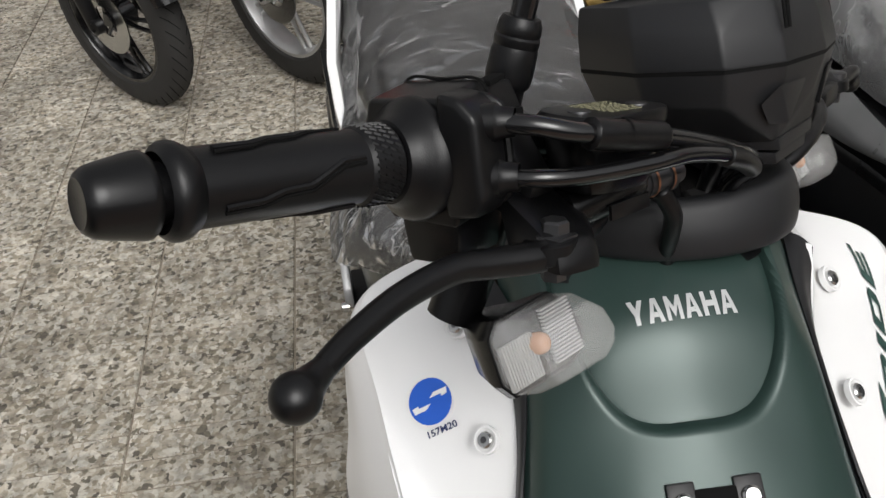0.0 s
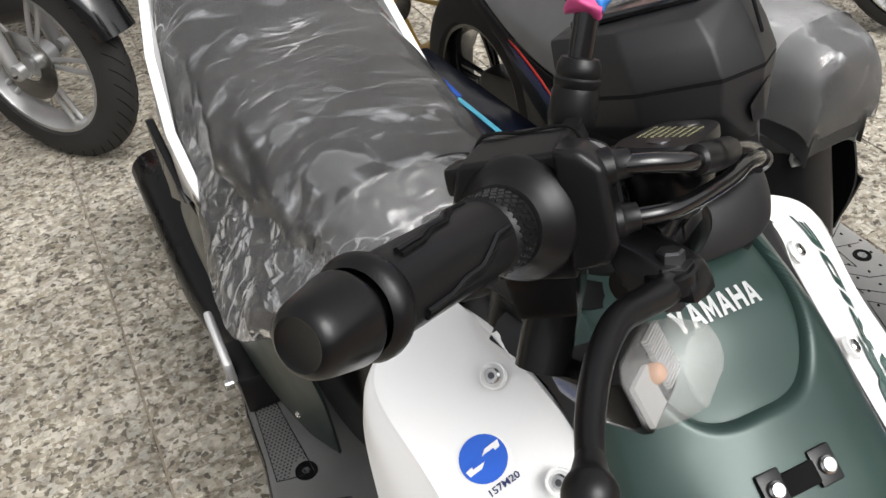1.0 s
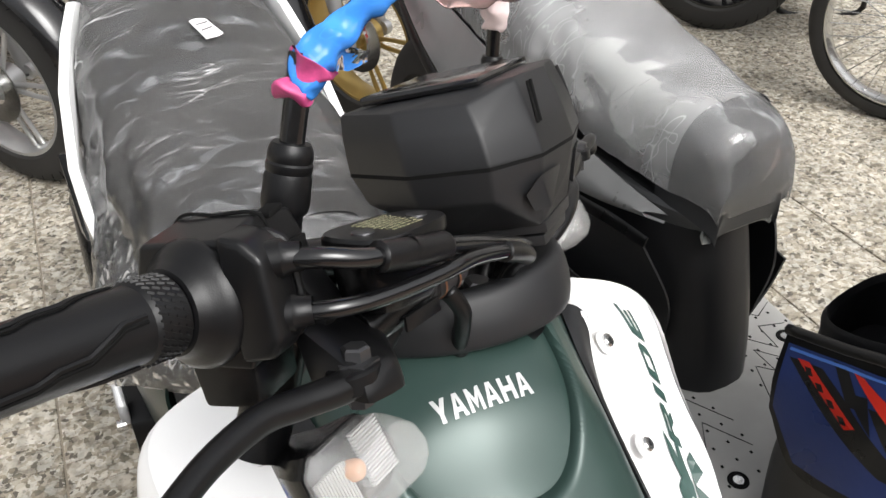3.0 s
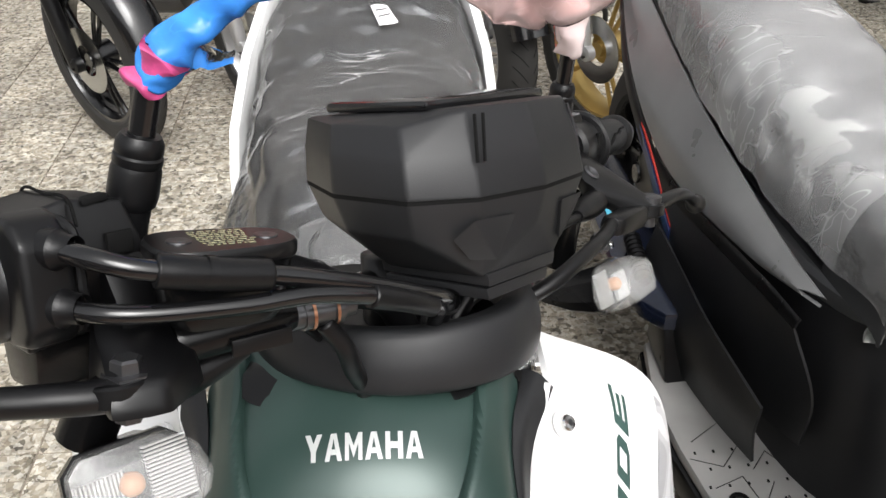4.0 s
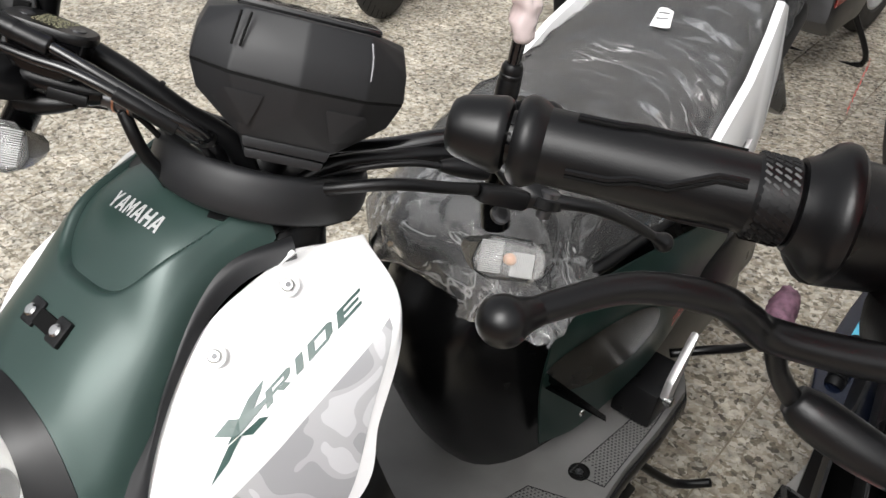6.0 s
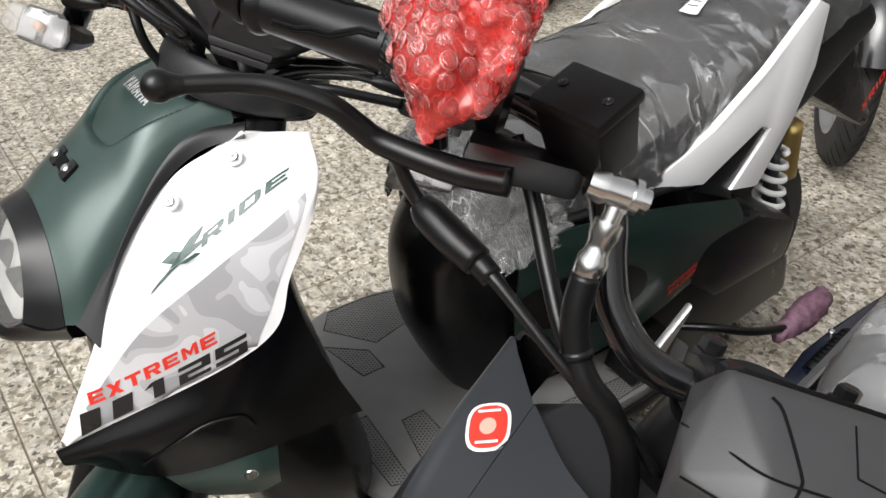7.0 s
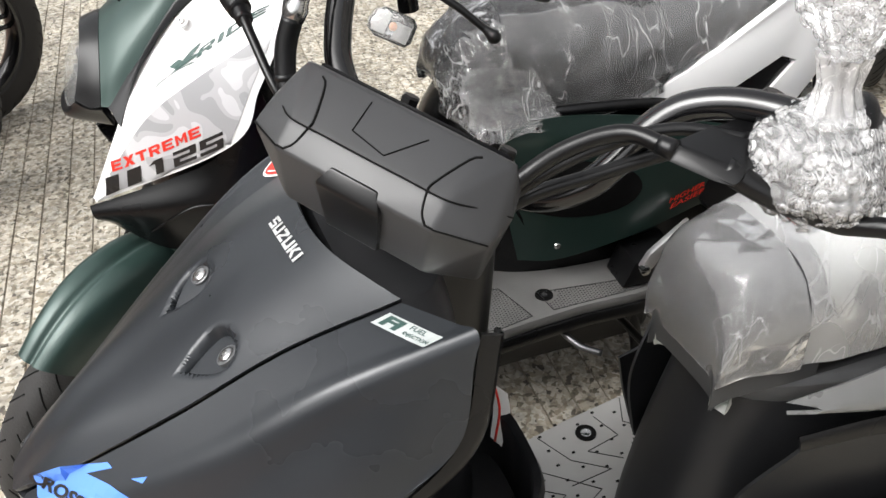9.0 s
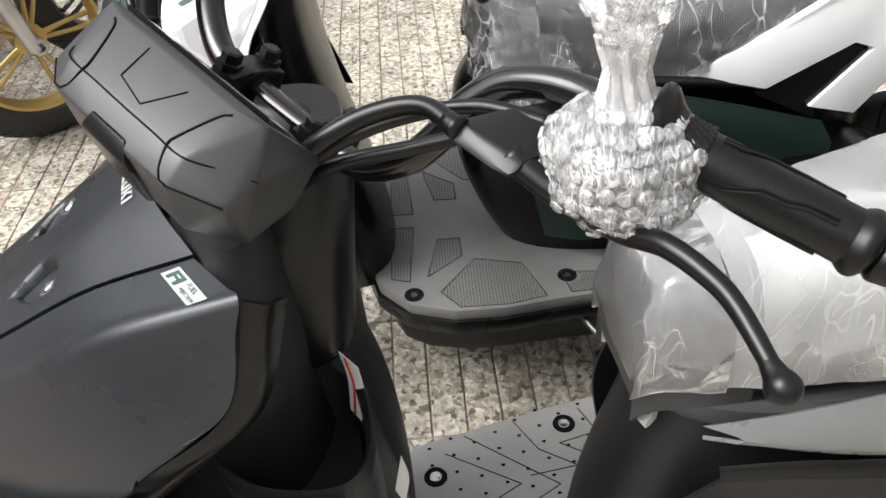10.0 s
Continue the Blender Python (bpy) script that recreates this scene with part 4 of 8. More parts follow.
part("guide_rim", moved(tube([V(p) for p in rim], 0.0022, 8, 40), HA), PLASTIC, guide)
for z in (0.045, 0.021):
    part("cable_boot", moved(lathe([(-0.004, 0.0085), (0.004, 0.0085), (0.006, 0.0068), (0.012, 0.0062)], (-0.230, -0.035, z), (0.42, -0.90, -0.03), 18), HA), RUBBER, sw)
part("housing_lower", moved(hull([(x, y, z) for x, w in ((-0.234, 0.018), (-0.196, 0.015)) for y, z in ((-w, 0.006), (w, 0.006), (w * 0.8, -0.022), (-w * 0.8, -0.022))], 0.003), HA), DEEP, sw)
# left switch box
dl = Vector((0.964, 0.26, -0.04)).normalized()
ol = V((0.250, 0.017, 0.030))
swl = part("switch_housing", moved(lathe([(-0.056, 0.0), (-0.056, 0.018), (-0.053, 0.0215), (-0.048, 0.0225), (-0.012, 0.0225), (-0.006, 0.0215), (-0.003, 0.0185), (-0.002, 0.0165)], ol, dl, 36), HA), PLASTIC, scooter, "black handlebar switch box")
part("switch_base", moved(hull([tuple(ol + dl * q + Vector((0, y, z))) for q in (-0.050, -0.010) for y, z in ((-0.022, 0.002), (0.014, 0.002), (0.010, -0.030), (-0.018, -0.030))], 0.004), HA), PLASTIC, swl)
part("horn_button", moved(block(ol + dl * -0.020 + Vector((0, -0.0225, 0.006)), (0.007, 0.004, 0.012), 0.002), HA), DARKGAP, swl)
part("switch_button", moved(block(ol + dl * -0.040 + Vector((0, 0.0, 0.0225)), (0.020, 0.016, 0.008), 0.003), HA), SATIN, swl)
part("switch_slot", moved(block(ol + dl * -0.040 + Vector((0, -0.004, 0.0270)), (0.012, 0.007, 0.002), 0.0008), HA), GREYP, swl)


def lever(m, parent, ball, root, thick=0.0055, material=SATIN, way=()):
    """A brake lever with a ball end, a little taller than it is thick."""
    pts = list(way)
    radii = [thick * (1.45 - 0.55 * i / (len(pts) - 1)) for i in range(len(pts))]
    bm = tube([m @ V(p) for p in pts], radii, 16, 60)
    lv = part("brake_lever", bm, material, parent, "black brake lever with a ball end")
    d = (V(ball) - V(pts[-2])).normalized()
    prof = [(-0.014, thick * 0.9), (-0.008, 0.0060)] + [(0.0092 * -math.cos(a) + 0.002, max(0.0092 * math.sin(a), 0)) for a in (radians(k) for k in range(50, 181, 13))]
    part("lever_ball", moved(lathe(prof, ball, d, 28), m), material, lv)
    px, py, pz = root
    part("lever_eye", moved(loft([[(px + r * math.cos(t), py + r * 0.85 * math.sin(t), pz + z) for t in (2 * math.pi * i / 28 for i in range(28))] for z, r in ((-0.008, 0.012), (-0.007, 0.014), (0.001, 0.014), (0.002, 0.0125))]), m), material, lv)
    return lv


lever(HA, scooter, (-0.360, -0.042, -0.020), (-0.218, -0.055, -0.010), 0.0054, way=[(-0.206, -0.056, -0.014), (-0.226, -0.054, -0.014), (-0.248, -0.045, -0.011), (-0.268, -0.039, -0.008), (-0.298, -0.0365, -0.009), (-0.328, -0.0375, -0.0135), (-0.350, -0.0405, -0.018)])
lever(HA, scooter, (0.353, -0.040, -0.032), (0.232, -0.056, -0.012), 0.0046, way=[(0.226, -0.056, -0.013), (0.245, -0.060, -0.011), (0.274, -0.060, -0.010), (0.305, -0.054, -0.016), (0.330, -0.047, -0.024), (0.346, -0.042, -0.030)])
# right master cylinder and lever mount
lid_c, lid_x = V((-0.1655, -0.0575, 0.0375)), Vector((0.0370, -0.0100, -0.0030)).normalized()
lid_m = axes(lid_c, lid_x, (0.26, 0.96, 0.05))


def lid_ring(k, z, grow=0.0):
    out = []
    for i in range(40):
        a = 2 * math.pi * i / 40
        ca, sa = math.cos(a), math.sin(a)
        x = (0.033 * k + grow) * math.copysign(abs(ca) ** 0.55, ca)
        y = (0.0195 * k + grow) * math.copysign(abs(sa) ** 0.65, sa) * (1.0 - 5.0 * x)
        out.append(tuple(lid_m @ V((x, y, z))))
    return out


mc = part("master_cylinder", moved(loft([lid_ring(0.72, -0.034), lid_ring(0.80, -0.030), lid_ring(0.90, -0.012), lid_ring(0.95, -0.0045)]), HA), DEEP, scooter, "black brake fluid reservoir")
part("reservoir_lid", moved(loft([lid_ring(0.98, -0.005), lid_ring(1.0, -0.0035), lid_ring(1.0, 0.0005), lid_ring(0.96, 0.0022), lid_ring(0.5, 0.0024)]), HA), SATIN, mc, "lid with worn printed text")
for x in (-0.0195, 0.0195):
    part("lid_screw", moved(lathe([(0.0016, 0.0056), (0.0030, 0.0054), (0.0032, 0.004), (0.0026, 0.0014), (0.0026, 0.0)], lid_m @ V((x, -0.001, 0)), lid_m.to_3x3() @ V((0, 0, 1)), 18), HA), STEELD, mc)
rng = random.Random(4)
rows = bmesh.new()
for r in range(8):
    x = -0.0125 + 0.002 * rng.random()
    while x < 0.0115:
        wv = rng.uniform(0.0010, 0.0034)
        block(lid_m @ V((x + wv / 2, 0.0125 - r * 0.0034, 0.0028)), (wv, rng.uniform(0.0008, 0.0014), 0.0004), 0, lid_m.to_3x3().to_4x4(), rows)
        x += wv + rng.uniform(0.0008, 0.0016)
part("lid_print", moved(rows, HA), mat("faded_yellow_print", (0.22, 0.21, 0.13), 0.6), mc, "faded printed lines", smooth=False)
part("cylinder_barrel", moved(lathe([(0, 0.0), (0, 0.010), (0.004, 0.0115), (0.052, 0.0115), (0.058, 0.009), (0.060, 0.0085)], (-0.185, -0.040, -0.006), (1, -0.18, 0.0), 22), HA), DEEP, mc)
part("name_plate", moved(block((-0.150, -0.0595, -0.012), (0.030, 0.002, 0.008), 0.0006, Matrix.Rotation(radians(-12), 4, "Z")), HA), SATIN, mc)
part("lever_mount", moved(hull([(x, y, z) for x, y, z in ((-0.230, -0.066, -0.022), (-0.208, -0.074, -0.024), (-0.178, -0.056, -0.024), (-0.178, -0.026, -0.016), (-0.224, -0.036, -0.018), (-0.228, -0.064, -0.010), (-0.206, -0.070, -0.009), (-0.180, -0.052, -0.008), (-0.180, -0.026, 0.010), (-0.212, -0.022, 0.012))], 0.004), HA), SATIN, scooter, "black lever mount")
part("clamp_neck", moved(hull([(x, y, z) for x in (-0.206, -0.184) for y, z in ((-0.034, -0.012), (-0.006, 0.004), (-0.004, 0.040), (-0.022, 0.040), (-0.040, 0.010))], 0.004), HA), SATIN, scooter)
part("pivot_bolt", moved(lathe([(-0.020, 0.006), (0.001, 0.006), (0.001, 0.0105), (0.0025, 0.0105), (0.0027, 0.0068), (0.0075, 0.0066), (0.0085, 0.0052), (0.0085, 0)], (-0.215, -0.055, -0.0085), (0, -0.1, 1), 6), HA), STEELD, scooter)
banjo_d = Vector((1, -0.30, 0.02)).normalized()
banjo = part("banjo_fitting", moved(lathe([(0, 0.0075), (0.014, 0.0075), (0.014, 0.0088), (0.020, 0.0088), (0.020, 0.0080), (0.030, 0.0080), (0.030, 0.0092), (0.0345, 0.0092), (0.035, 0.0068), (0.042, 0.0066), (0.043, 0.005), (0.043, 0)], (-0.1335, -0.0475, -0.0085), banjo_d, 20), HA), STEELD, scooter, "steel hose fitting with copper washers")
for s in (0.0175, 0.0300):
    part("copper_washer", moved(lathe([(s, 0.0094), (s + 0.0016, 0.0094), (s + 0.0016, 0.008)], (-0.1335, -0.0475, -0.0085), banjo_d, 20), HA), mat("copper", (0.6, 0.3, 0.18), 0.35, 1.0), banjo)
part("wire_boot", moved(tube([V((-0.190, -0.030, -0.028)), V((-0.176, -0.034, -0.027)), V((-0.160, -0.038, -0.0235)), V((-0.147, -0.042, -0.020))], [0.0105, 0.0098, 0.0075, 0.0042], 18, 20), HA), RUBBER, scooter, "black rubber boot on the brake switch wire")
# left lever mount
part("lever_mount", moved(hull([(x, y, z) for x, y, z in ((0.172, -0.012, 0.034), (0.198, -0.008, 0.036), (0.172, -0.036, 0.012), (0.200, -0.038, 0.012), (0.216, -0.062, -0.010), (0.236, -0.066, -0.011), (0.240, -0.054, -0.010), (0.180, -0.026, 0.000), (0.210, -0.058, -0.024), (0.236, -0.062, -0.022), (0.238, -0.050, -0.020))], 0.004), HA), SATIN, scooter, "black lever mount")
part("lever_arm", moved(hull([(x, y, z) for x, y, z in ((0.166, -0.050, -0.010), (0.176, -0.066, -0.012), (0.215, -0.066, -0.008), (0.215, -0.048, -0.008), (0.166, -0.050, -0.026), (0.176, -0.064, -0.026), (0.215, -0.064, -0.026), (0.215, -0.046, -0.024))], 0.004), HA), SATIN, scooter)
part("pivot_bolt", moved(lathe([(-0.020, 0.006), (-0.002, 0.006), (-0.002, 0.0088), (0.004, 0.0088), (0.005, 0.007), (0.005, 0)], (0.232, -0.057, -0.0085), (0, -0.1, 1), 18), HA), STEELD, scooter)
part("clamp_bolt", moved(lathe([(-0.002, 0.0068), (0.003, 0.0068), (0.004, 0.005), (0.003, 0.0035), (0.002, 0)], (0.1865, -0.029, 0.0165), (0.05, -0.65, 0.75), 18), HA), STEELD, scooter)
part("wire_boot", moved(tube([V((0.178, -0.040, -0.002)), V((0.164, -0.043, -0.003)), V((0.148, -0.047, -0.004)), V((0.136, -0.050, -0.005))], [0.0092, 0.0095, 0.0075, 0.0045], 18, 20), HA), RUBBER, scooter, "black rubber boot on the brake switch wire")


def mirror_stalk(x, y, z, lean, k=1.0):
    prof = [(-0.022, 0.0090), (0.0, 0.0090), (0.002, 0.0108), (0.006, 0.0115), (0.018, 0.0112), (0.0205, 0.0105), (0.0215, 0.0110), (0.0245, 0.0110), (0.0255, 0.0102), (0.027, 0.0107), (0.031, 0.0104), (0.034, 0.0088), (0.034, 0.006)]
    base = part("mirror_boot", moved(lathe([(a, r * k) for a, r in prof], (x, y, z), lean, 28), HA), RUBBER, scooter, "black rubber mirror boot")
    part("mirror_stalk", moved(tube([V((x, y, z)), V((x, y, z)) + V(lean).normalized() * 0.075], 0.0060, 16), HA), GLOSS, base)
    return HA @ (V((x, y, z)) + V(lean).normalized() * 0.056), HA.to_3x3() @ V(lean).normalized()


mr = mirror_stalk(-0.1815, -0.0130, 0.052, (0.09, -0.30, 0.95))
ml = mirror_stalk(0.1880, 0.0020, 0.052, (-0.10, -0.24, 0.96), 0.92)


def lens_shell(c, ax, up, s, name, label):
    """A wedge-shaped clear lens with an amber bulb and ribbed reflectors behind it; s is the outer side."""
    m = HA @ axes(c, ax, up)
    rim = [(s * x, y) for x, y in ((-0.031, -0.005), (-0.027, 0.010), (-0.016, 0.0190), (0.022, 0.0190), (0.029, 0.0125), (0.030, -0.010), (0.024, -0.0180), (-0.016, -0.0195), (-0.027, -0.0140))]
    pts = [(x, y, 0.0) for x, y in rim] + [(x * 0.97, y * 0.96, 0.016) for x, y in rim] + [(x * 0.80 + s * 0.002, y * 0.72, 0.031) for x, y in rim]
    shell = part(name, moved(hull(pts, 0.0022, 3), m), LENSF, scooter, label)
    back = hull([(x * 0.95, y * 0.95, 0.001) for x, y in rim] + [(x * 0.6, y * 0.6, -0.012) for x, y in rim], 0.001)
    part("lens_reflector", moved(back, m), mat("pale_reflector", (0.62, 0.62, 0.63), 0.20, metal=0.9), shell)
    part("amber_bulb", moved(lathe([(0, 0.0052), (0.004, 0.0056), (0.007, 0.0048), (0.0088, 0.0028), (0.0094, 0)], (s * 0.003, 0, 0.001), (0, 0, 1), 18), m), AMBER, shell, "amber bulb")
    for i in range(16):
        y = -0.0135 + i * 0.0018
        part("lens_rib", moved(block((-s * 0.0150, y, 0.0030), (0.020, 0.0009, 0.0030), 0), m), RIBBED, shell)
    for i in range(12):
        x = s * (0.006 + i * 0.0018)
        part("lens_rib", moved(block((x, -0.0040, 0.0030), (0.0009, 0.022, 0.0030), 0), m), RIBBED, shell)
    body = part("indicator_body", moved(loft([[(x * 0.45 - s * 0.012, y * 0.45 + 0.006, -0.050) for x, y in rim], [(x * 0.80 - s * 0.004, y * 0.80 + 0.001, -0.026) for x, y in rim], [(x * 1.03, y * 1.03, -0.004) for x, y in rim], [(x * 1.03, y * 1.03, 0.001) for x, y in rim]]), m), DEEP, scooter, "black indicator housing")
    return shell, body


for s in (-1, 1):
    if s < 0:
        c, ax, up_ = (-0.207, -0.036, -0.066), (1.0, -0.16, 0.05), (0.02, 0.30, 0.95)
    else:
        c, ax, up_ = (0.220, -0.028, -0.080), (1.0, 0.10, 0.0), (0.0, 0.30, 0.95)
    shell, body = lens_shell(c, ax, up_, s, "indicator_lens", "clear indicator lens with amber bulb")
    part("indicator_stem", moved(tube([V((c[0] - s * 0.004, 0.018, -0.064)), V((c[0] - s * 0.012, 0.010, -0.040)), V((c[0] - s * 0.018, -0.004, -0.004))], [0.014, 0.014, 0.012], 16, 10), HA), DEEP, body)
part("stem_screw", moved(lathe([(-0.003, 0.009), (0.001, 0.009), (0.002, 0.006), (0.001, 0.004), (0.001, 0)], (0.204, -0.030, -0.040), (0.05, -0.75, 0.66), 18), HA), STEELD, scooter)

# cables
for pts, r, mm in (
    ([(-0.229, -0.040, 0.045), (-0.224, -0.056, 0.043), (-0.212, -0.068, 0.038), (-0.188, -0.076, 0.032), (-0.160, -0.081, 0.026), (-0.120, -0.089, 0.014), (-0.080, -0.092, 0.0), (-0.047, -0.084, -0.014), (-0.030, -0.060, -0.040), (-0.026, -0.040, -0.080)], 0.0046, GLOSS),
    ([(-0.229, -0.040, 0.021), (-0.222, -0.056, 0.020), (-0.206, -0.067, 0.018), (-0.172, -0.081, 0.0155), (-0.141, -0.089, 0.0135), (-0.100, -0.095, 0.003), (-0.062, -0.090, -0.012), (-0.042, -0.070, -0.030), (-0.034, -0.045, -0.075)], 0.0042, GLOSS),
    ([(-0.206, -0.0705, 0.0365), (-0.196, -0.0740, 0.0340), (-0.178, -0.0780, 0.0297), (-0.160, -0.0810, 0.0260)], 0.0072, RUBBER),
    ([(-0.112, -0.0935, 0.0065), (-0.090, -0.0945, -0.001), (-0.068, -0.0915, -0.010)], 0.0058, RUBBER),
    ([(0.170, -0.058, -0.016), (0.140, -0.070, -0.017), (0.100, -0.080, -0.020), (0.060, -0.078, -0.032), (0.020, -0.055, -0.055), (-0.005, -0.035, -0.10)], 0.0052, RUBBER),
    ([(0.138, -0.050, -0.005), (0.110, -0.052, -0.008), (0.070, -0.050, -0.022), (0.03, -0.03, -0.05)], 0.0030, RUBBER),
    ([(0.195, 0.012, 0.000), (0.150, -0.010, -0.002), (0.100, -0.022, -0.014), (0.050, -0.03, -0.03), (0.015, -0.025, -0.07)], 0.0070, RUBBER),
    ([(-0.1105, -0.0575, -0.014), (-0.100, -0.060, -0.030), (-0.090, -0.054, -0.046), (-0.074, -0.044, -0.064), (-0.055, -0.035, -0.10)], 0.0052, RUBBER),
    ([(-0.186, -0.016, 0.030), (-0.150, -0.030, 0.022), (-0.115, -0.034, 0.010), (-0.070, -0.030, -0.012), (-0.030, -0.022, -0.030), (0.0, -0.015, -0.07)], 0.0095, RUBBER),
    ([(-0.045, -0.055, -0.040), (-0.012, -0.062, -0.055), (0.022, -0.052, -0.060), (0.036, -0.030, -0.055)], 0.0045, SATIN),
    ([(-0.147, -0.042, -0.020), (-0.130, -0.040, -0.018), (-0.105, -0.030, -0.022), (-0.07, -0.02, -0.05)], 0.0026, RUBBER),
):
    part("cable", tube([HA @ V(p) for p in pts], r, 12, 48), mm, scooter)
for p, d, r in (((-0.046, -0.083, -0.015), (0.5, 0.5, -0.7), 0.0072), ((-0.093, -0.030, -0.001), (0.9, 0.05, -0.42), 0.0112), ((-0.186, -0.0762, 0.0317), (0.9, -0.2, -0.24), 0.0076)):
    part("cable_clip", moved(lathe([(-0.002, r), (0.002, r)], p, d, 16), HA), SATIN, scooter)
for x, y, z in ((-0.030, -0.058, -0.044), (-0.012, -0.064, -0.050), (0.016, -0.060, -0.052)):
    part("connector", moved(block((x, y, z), (0.010, 0.010, 0.016), 0.002), HA), SATIN, scooter)

# ---- rest of the white and green scooter: wheels, footboard, seat, tail ----


def wheel(parent, m, radius, wide, rim_mat, spokes=5, twin=True, tread=True, rim=0.66, disc=False):
    """A wheel with tyre, cast rim and spokes; m has its axle along x."""
    rr = radius * rim
    prof = []
    for k in range(0, 15):
        a = math.pi * k / 14
        prof.append((-wide / 2 * math.cos(a), rr + 0.004 + (radius - rr - 0.004) * math.sin(a) ** 0.75))
    ty = part("tyre", moved(lathe([(-wide * 0.42, rr - 0.004)] + prof + [(wide * 0.42, rr - 0.004)], (0, 0, 0), (1, 0, 0), 56), m), TYRE, parent, "black tyre with tread grooves")
    if tread:
        g = bmesh.new()
        n = 40
        for i in range(n):
            for s in (-1, 1):
                pts = []
                for q in range(4):
                    a = 2 * math.pi * (i + 0.35 * q * 1.0 + (0.5 if s > 0 else 0)) / n
                    x = s * wide * (0.08 + 0.11 * q)
                    k = math.acos(max(-1, min(1, -x / (wide / 2))))
                    r = rr + 0.004 + (radius - rr - 0.004) * math.sin(k) ** 0.75 - 0.0006
                    pts.append(V((x, r * math.cos(a), r * math.sin(a))))
                tube(pts, 0.0016, 5, 7, g)
        part("tread", moved(g, m), DARKGAP, ty, smooth=False)
    w = wide * 0.36
    part("rim", moved(lathe([(-w, rr - 0.002), (-w - 0.003, rr + 0.006), (-w - 0.006, rr + 0.006), (-w - 0.006, rr - 0.012), (-w * 0.6, rr - 0.020), (0, rr - 0.024), (w * 0.6, rr - 0.020), (w + 0.006, rr - 0.012), (w + 0.006, rr + 0.006), (w + 0.003, rr + 0.006), (w, rr - 0.002)], (0, 0, 0), (1, 0, 0), 56), m), rim_mat, parent)
    part("hub", moved(lathe([(-0.045, 0.0), (-0.045, 0.020), (-0.034, 0.024), (-0.028, 0.042), (0.028, 0.042), (0.034, 0.024), (0.045, 0.020), (0.045, 0)], (0, 0, 0), (1, 0, 0), 28), m), rim_mat, parent)
    for i in range(spokes):
        a = 2 * math.pi * i / spokes
        for d in ((-0.16, 0.16) if twin else (0,)):
            r1, r2 = 0.034, rr - 0.016
            a1, a2 = a + d * 0.9, a + d * 0.55
            pts = [V((0.016, r1 * math.cos(a1), r1 * math.sin(a1))), V((0.012, (r1 + r2) / 2 * math.cos((a1 + a2) / 2 + d * 0.1), (r1 + r2) / 2 * math.sin((a1 + a2) / 2 + d * 0.1))), V((0.004, r2 * math.cos(a2), r2 * math.sin(a2)))]
            part("spoke", moved(tube(pts, [0.0085, 0.0065, 0.0085] if twin else [0.013, 0.011, 0.014], 8, 7), m), rim_mat, parent)
    if disc:
        part("brake_disc", moved(lathe([(0.046, 0.045), (0.046, 0.095), (0.050, 0.095), (0.050, 0.045)], (0, 0, 0), (1, 0, 0), 40), m), CHROME, parent)
    return ty


AX = Matrix.Translation((0.016, 0, 0.012)) @ HA @ Matrix.Translation((0, -0.100, -0.795))
wheel(scooter, AX, 0.236, 0.092, GLOSS, 5)
part("fork", moved(tube([V((0.062, -0.0, 0.02)), V((0.062, 0.05, 0.30)), V((0.03, 0.09, 0.48))], 0.017, 14), AX), SATIN, scooter)
part("fork", moved(tube([V((-0.062, -0.0, 0.02)), V((-0.062, 0.05, 0.30)), V((-0.03, 0.09, 0.48))], 0.017, 14), AX), SATIN, scooter)
part("brake_disc", moved(lathe([(0.040, 0.045), (0.040, 0.098), (0.044, 0.098), (0.044, 0.045)], (0, 0, 0), (-1, 0, 0), 40), AX), CHROME, scooter)
rails = []
for x, dr, cut in ((-0.066, -0.085, 0.3), (-0.060, -0.030, 0.12), (-0.040, 0.004, 0.04), (-0.014, 0.010, 0.0), (0, 0.006, 0.0), (0.014, 0.010, 0.0), (0.040, 0.004, 0.04), (0.060, -0.030, 0.12), (0.066, -0.085, 0.3)):
    line = []
    for k in range(9):
        t = k / 8
        a = radians(118 - cut * 30 - (68 - cut * 48) * t)
        r = 0.270 + dr + 0.016 * math.sin(math.pi * t) - 0.012 * max(0, t - 0.7)
        wx = 0.86 * x * (1 - 0.25 * max(0, t - 0.6) / 0.4)
        line.append((wx, -r * math.cos(a - radians(0)), r * math.sin(a)))
    rails.append(line)
part("mudguard", moved(sheet(rails, 40, 40, 0.003), AX @ Matrix.Rotation(radians(12), 4, "X")), GREEN, scooter, "dark green front mudguard with raised ribs")

XF = -0.010
FOOT = [(0.10, 0.10), (0.17, 0.12), (0.225, 0.17), (0.248, 0.24), (0.248, 0.32), (0.236, 0.40), (0.226, 0.48), (0.224, 0.58), (0.214, 0.68), (0.19, 0.72), (0.10, 0.72)]
full = [(XF + x, y) for x, y in FOOT] + [(XF - x, y) for x, y in reversed(FOOT)]
footboard = part("footboard", prism(full, 0.022, Matrix.Translation((0, 0, 0.272)), 0.006), MATGREY, scooter, "grey ribbed rubber footboard mat")
part("footboard_rim", prism([(XF + (x - XF) * 1.02, 0.41 + (y - 0.41) * 1.02) for x, y in full], 0.030, Matrix.Translation((0, 0, 0.244)), 0.010), PLASTIC, footboard, "black footboard edge")
part("frame_tunnel", prism([(XF + (x - XF) * 0.55, 0.41 + (y - 0.41) * 0.9) for x, y in full], 0.155, Matrix.Translation((0, 0, 0.09)), 0.02), SATIN, footboard)
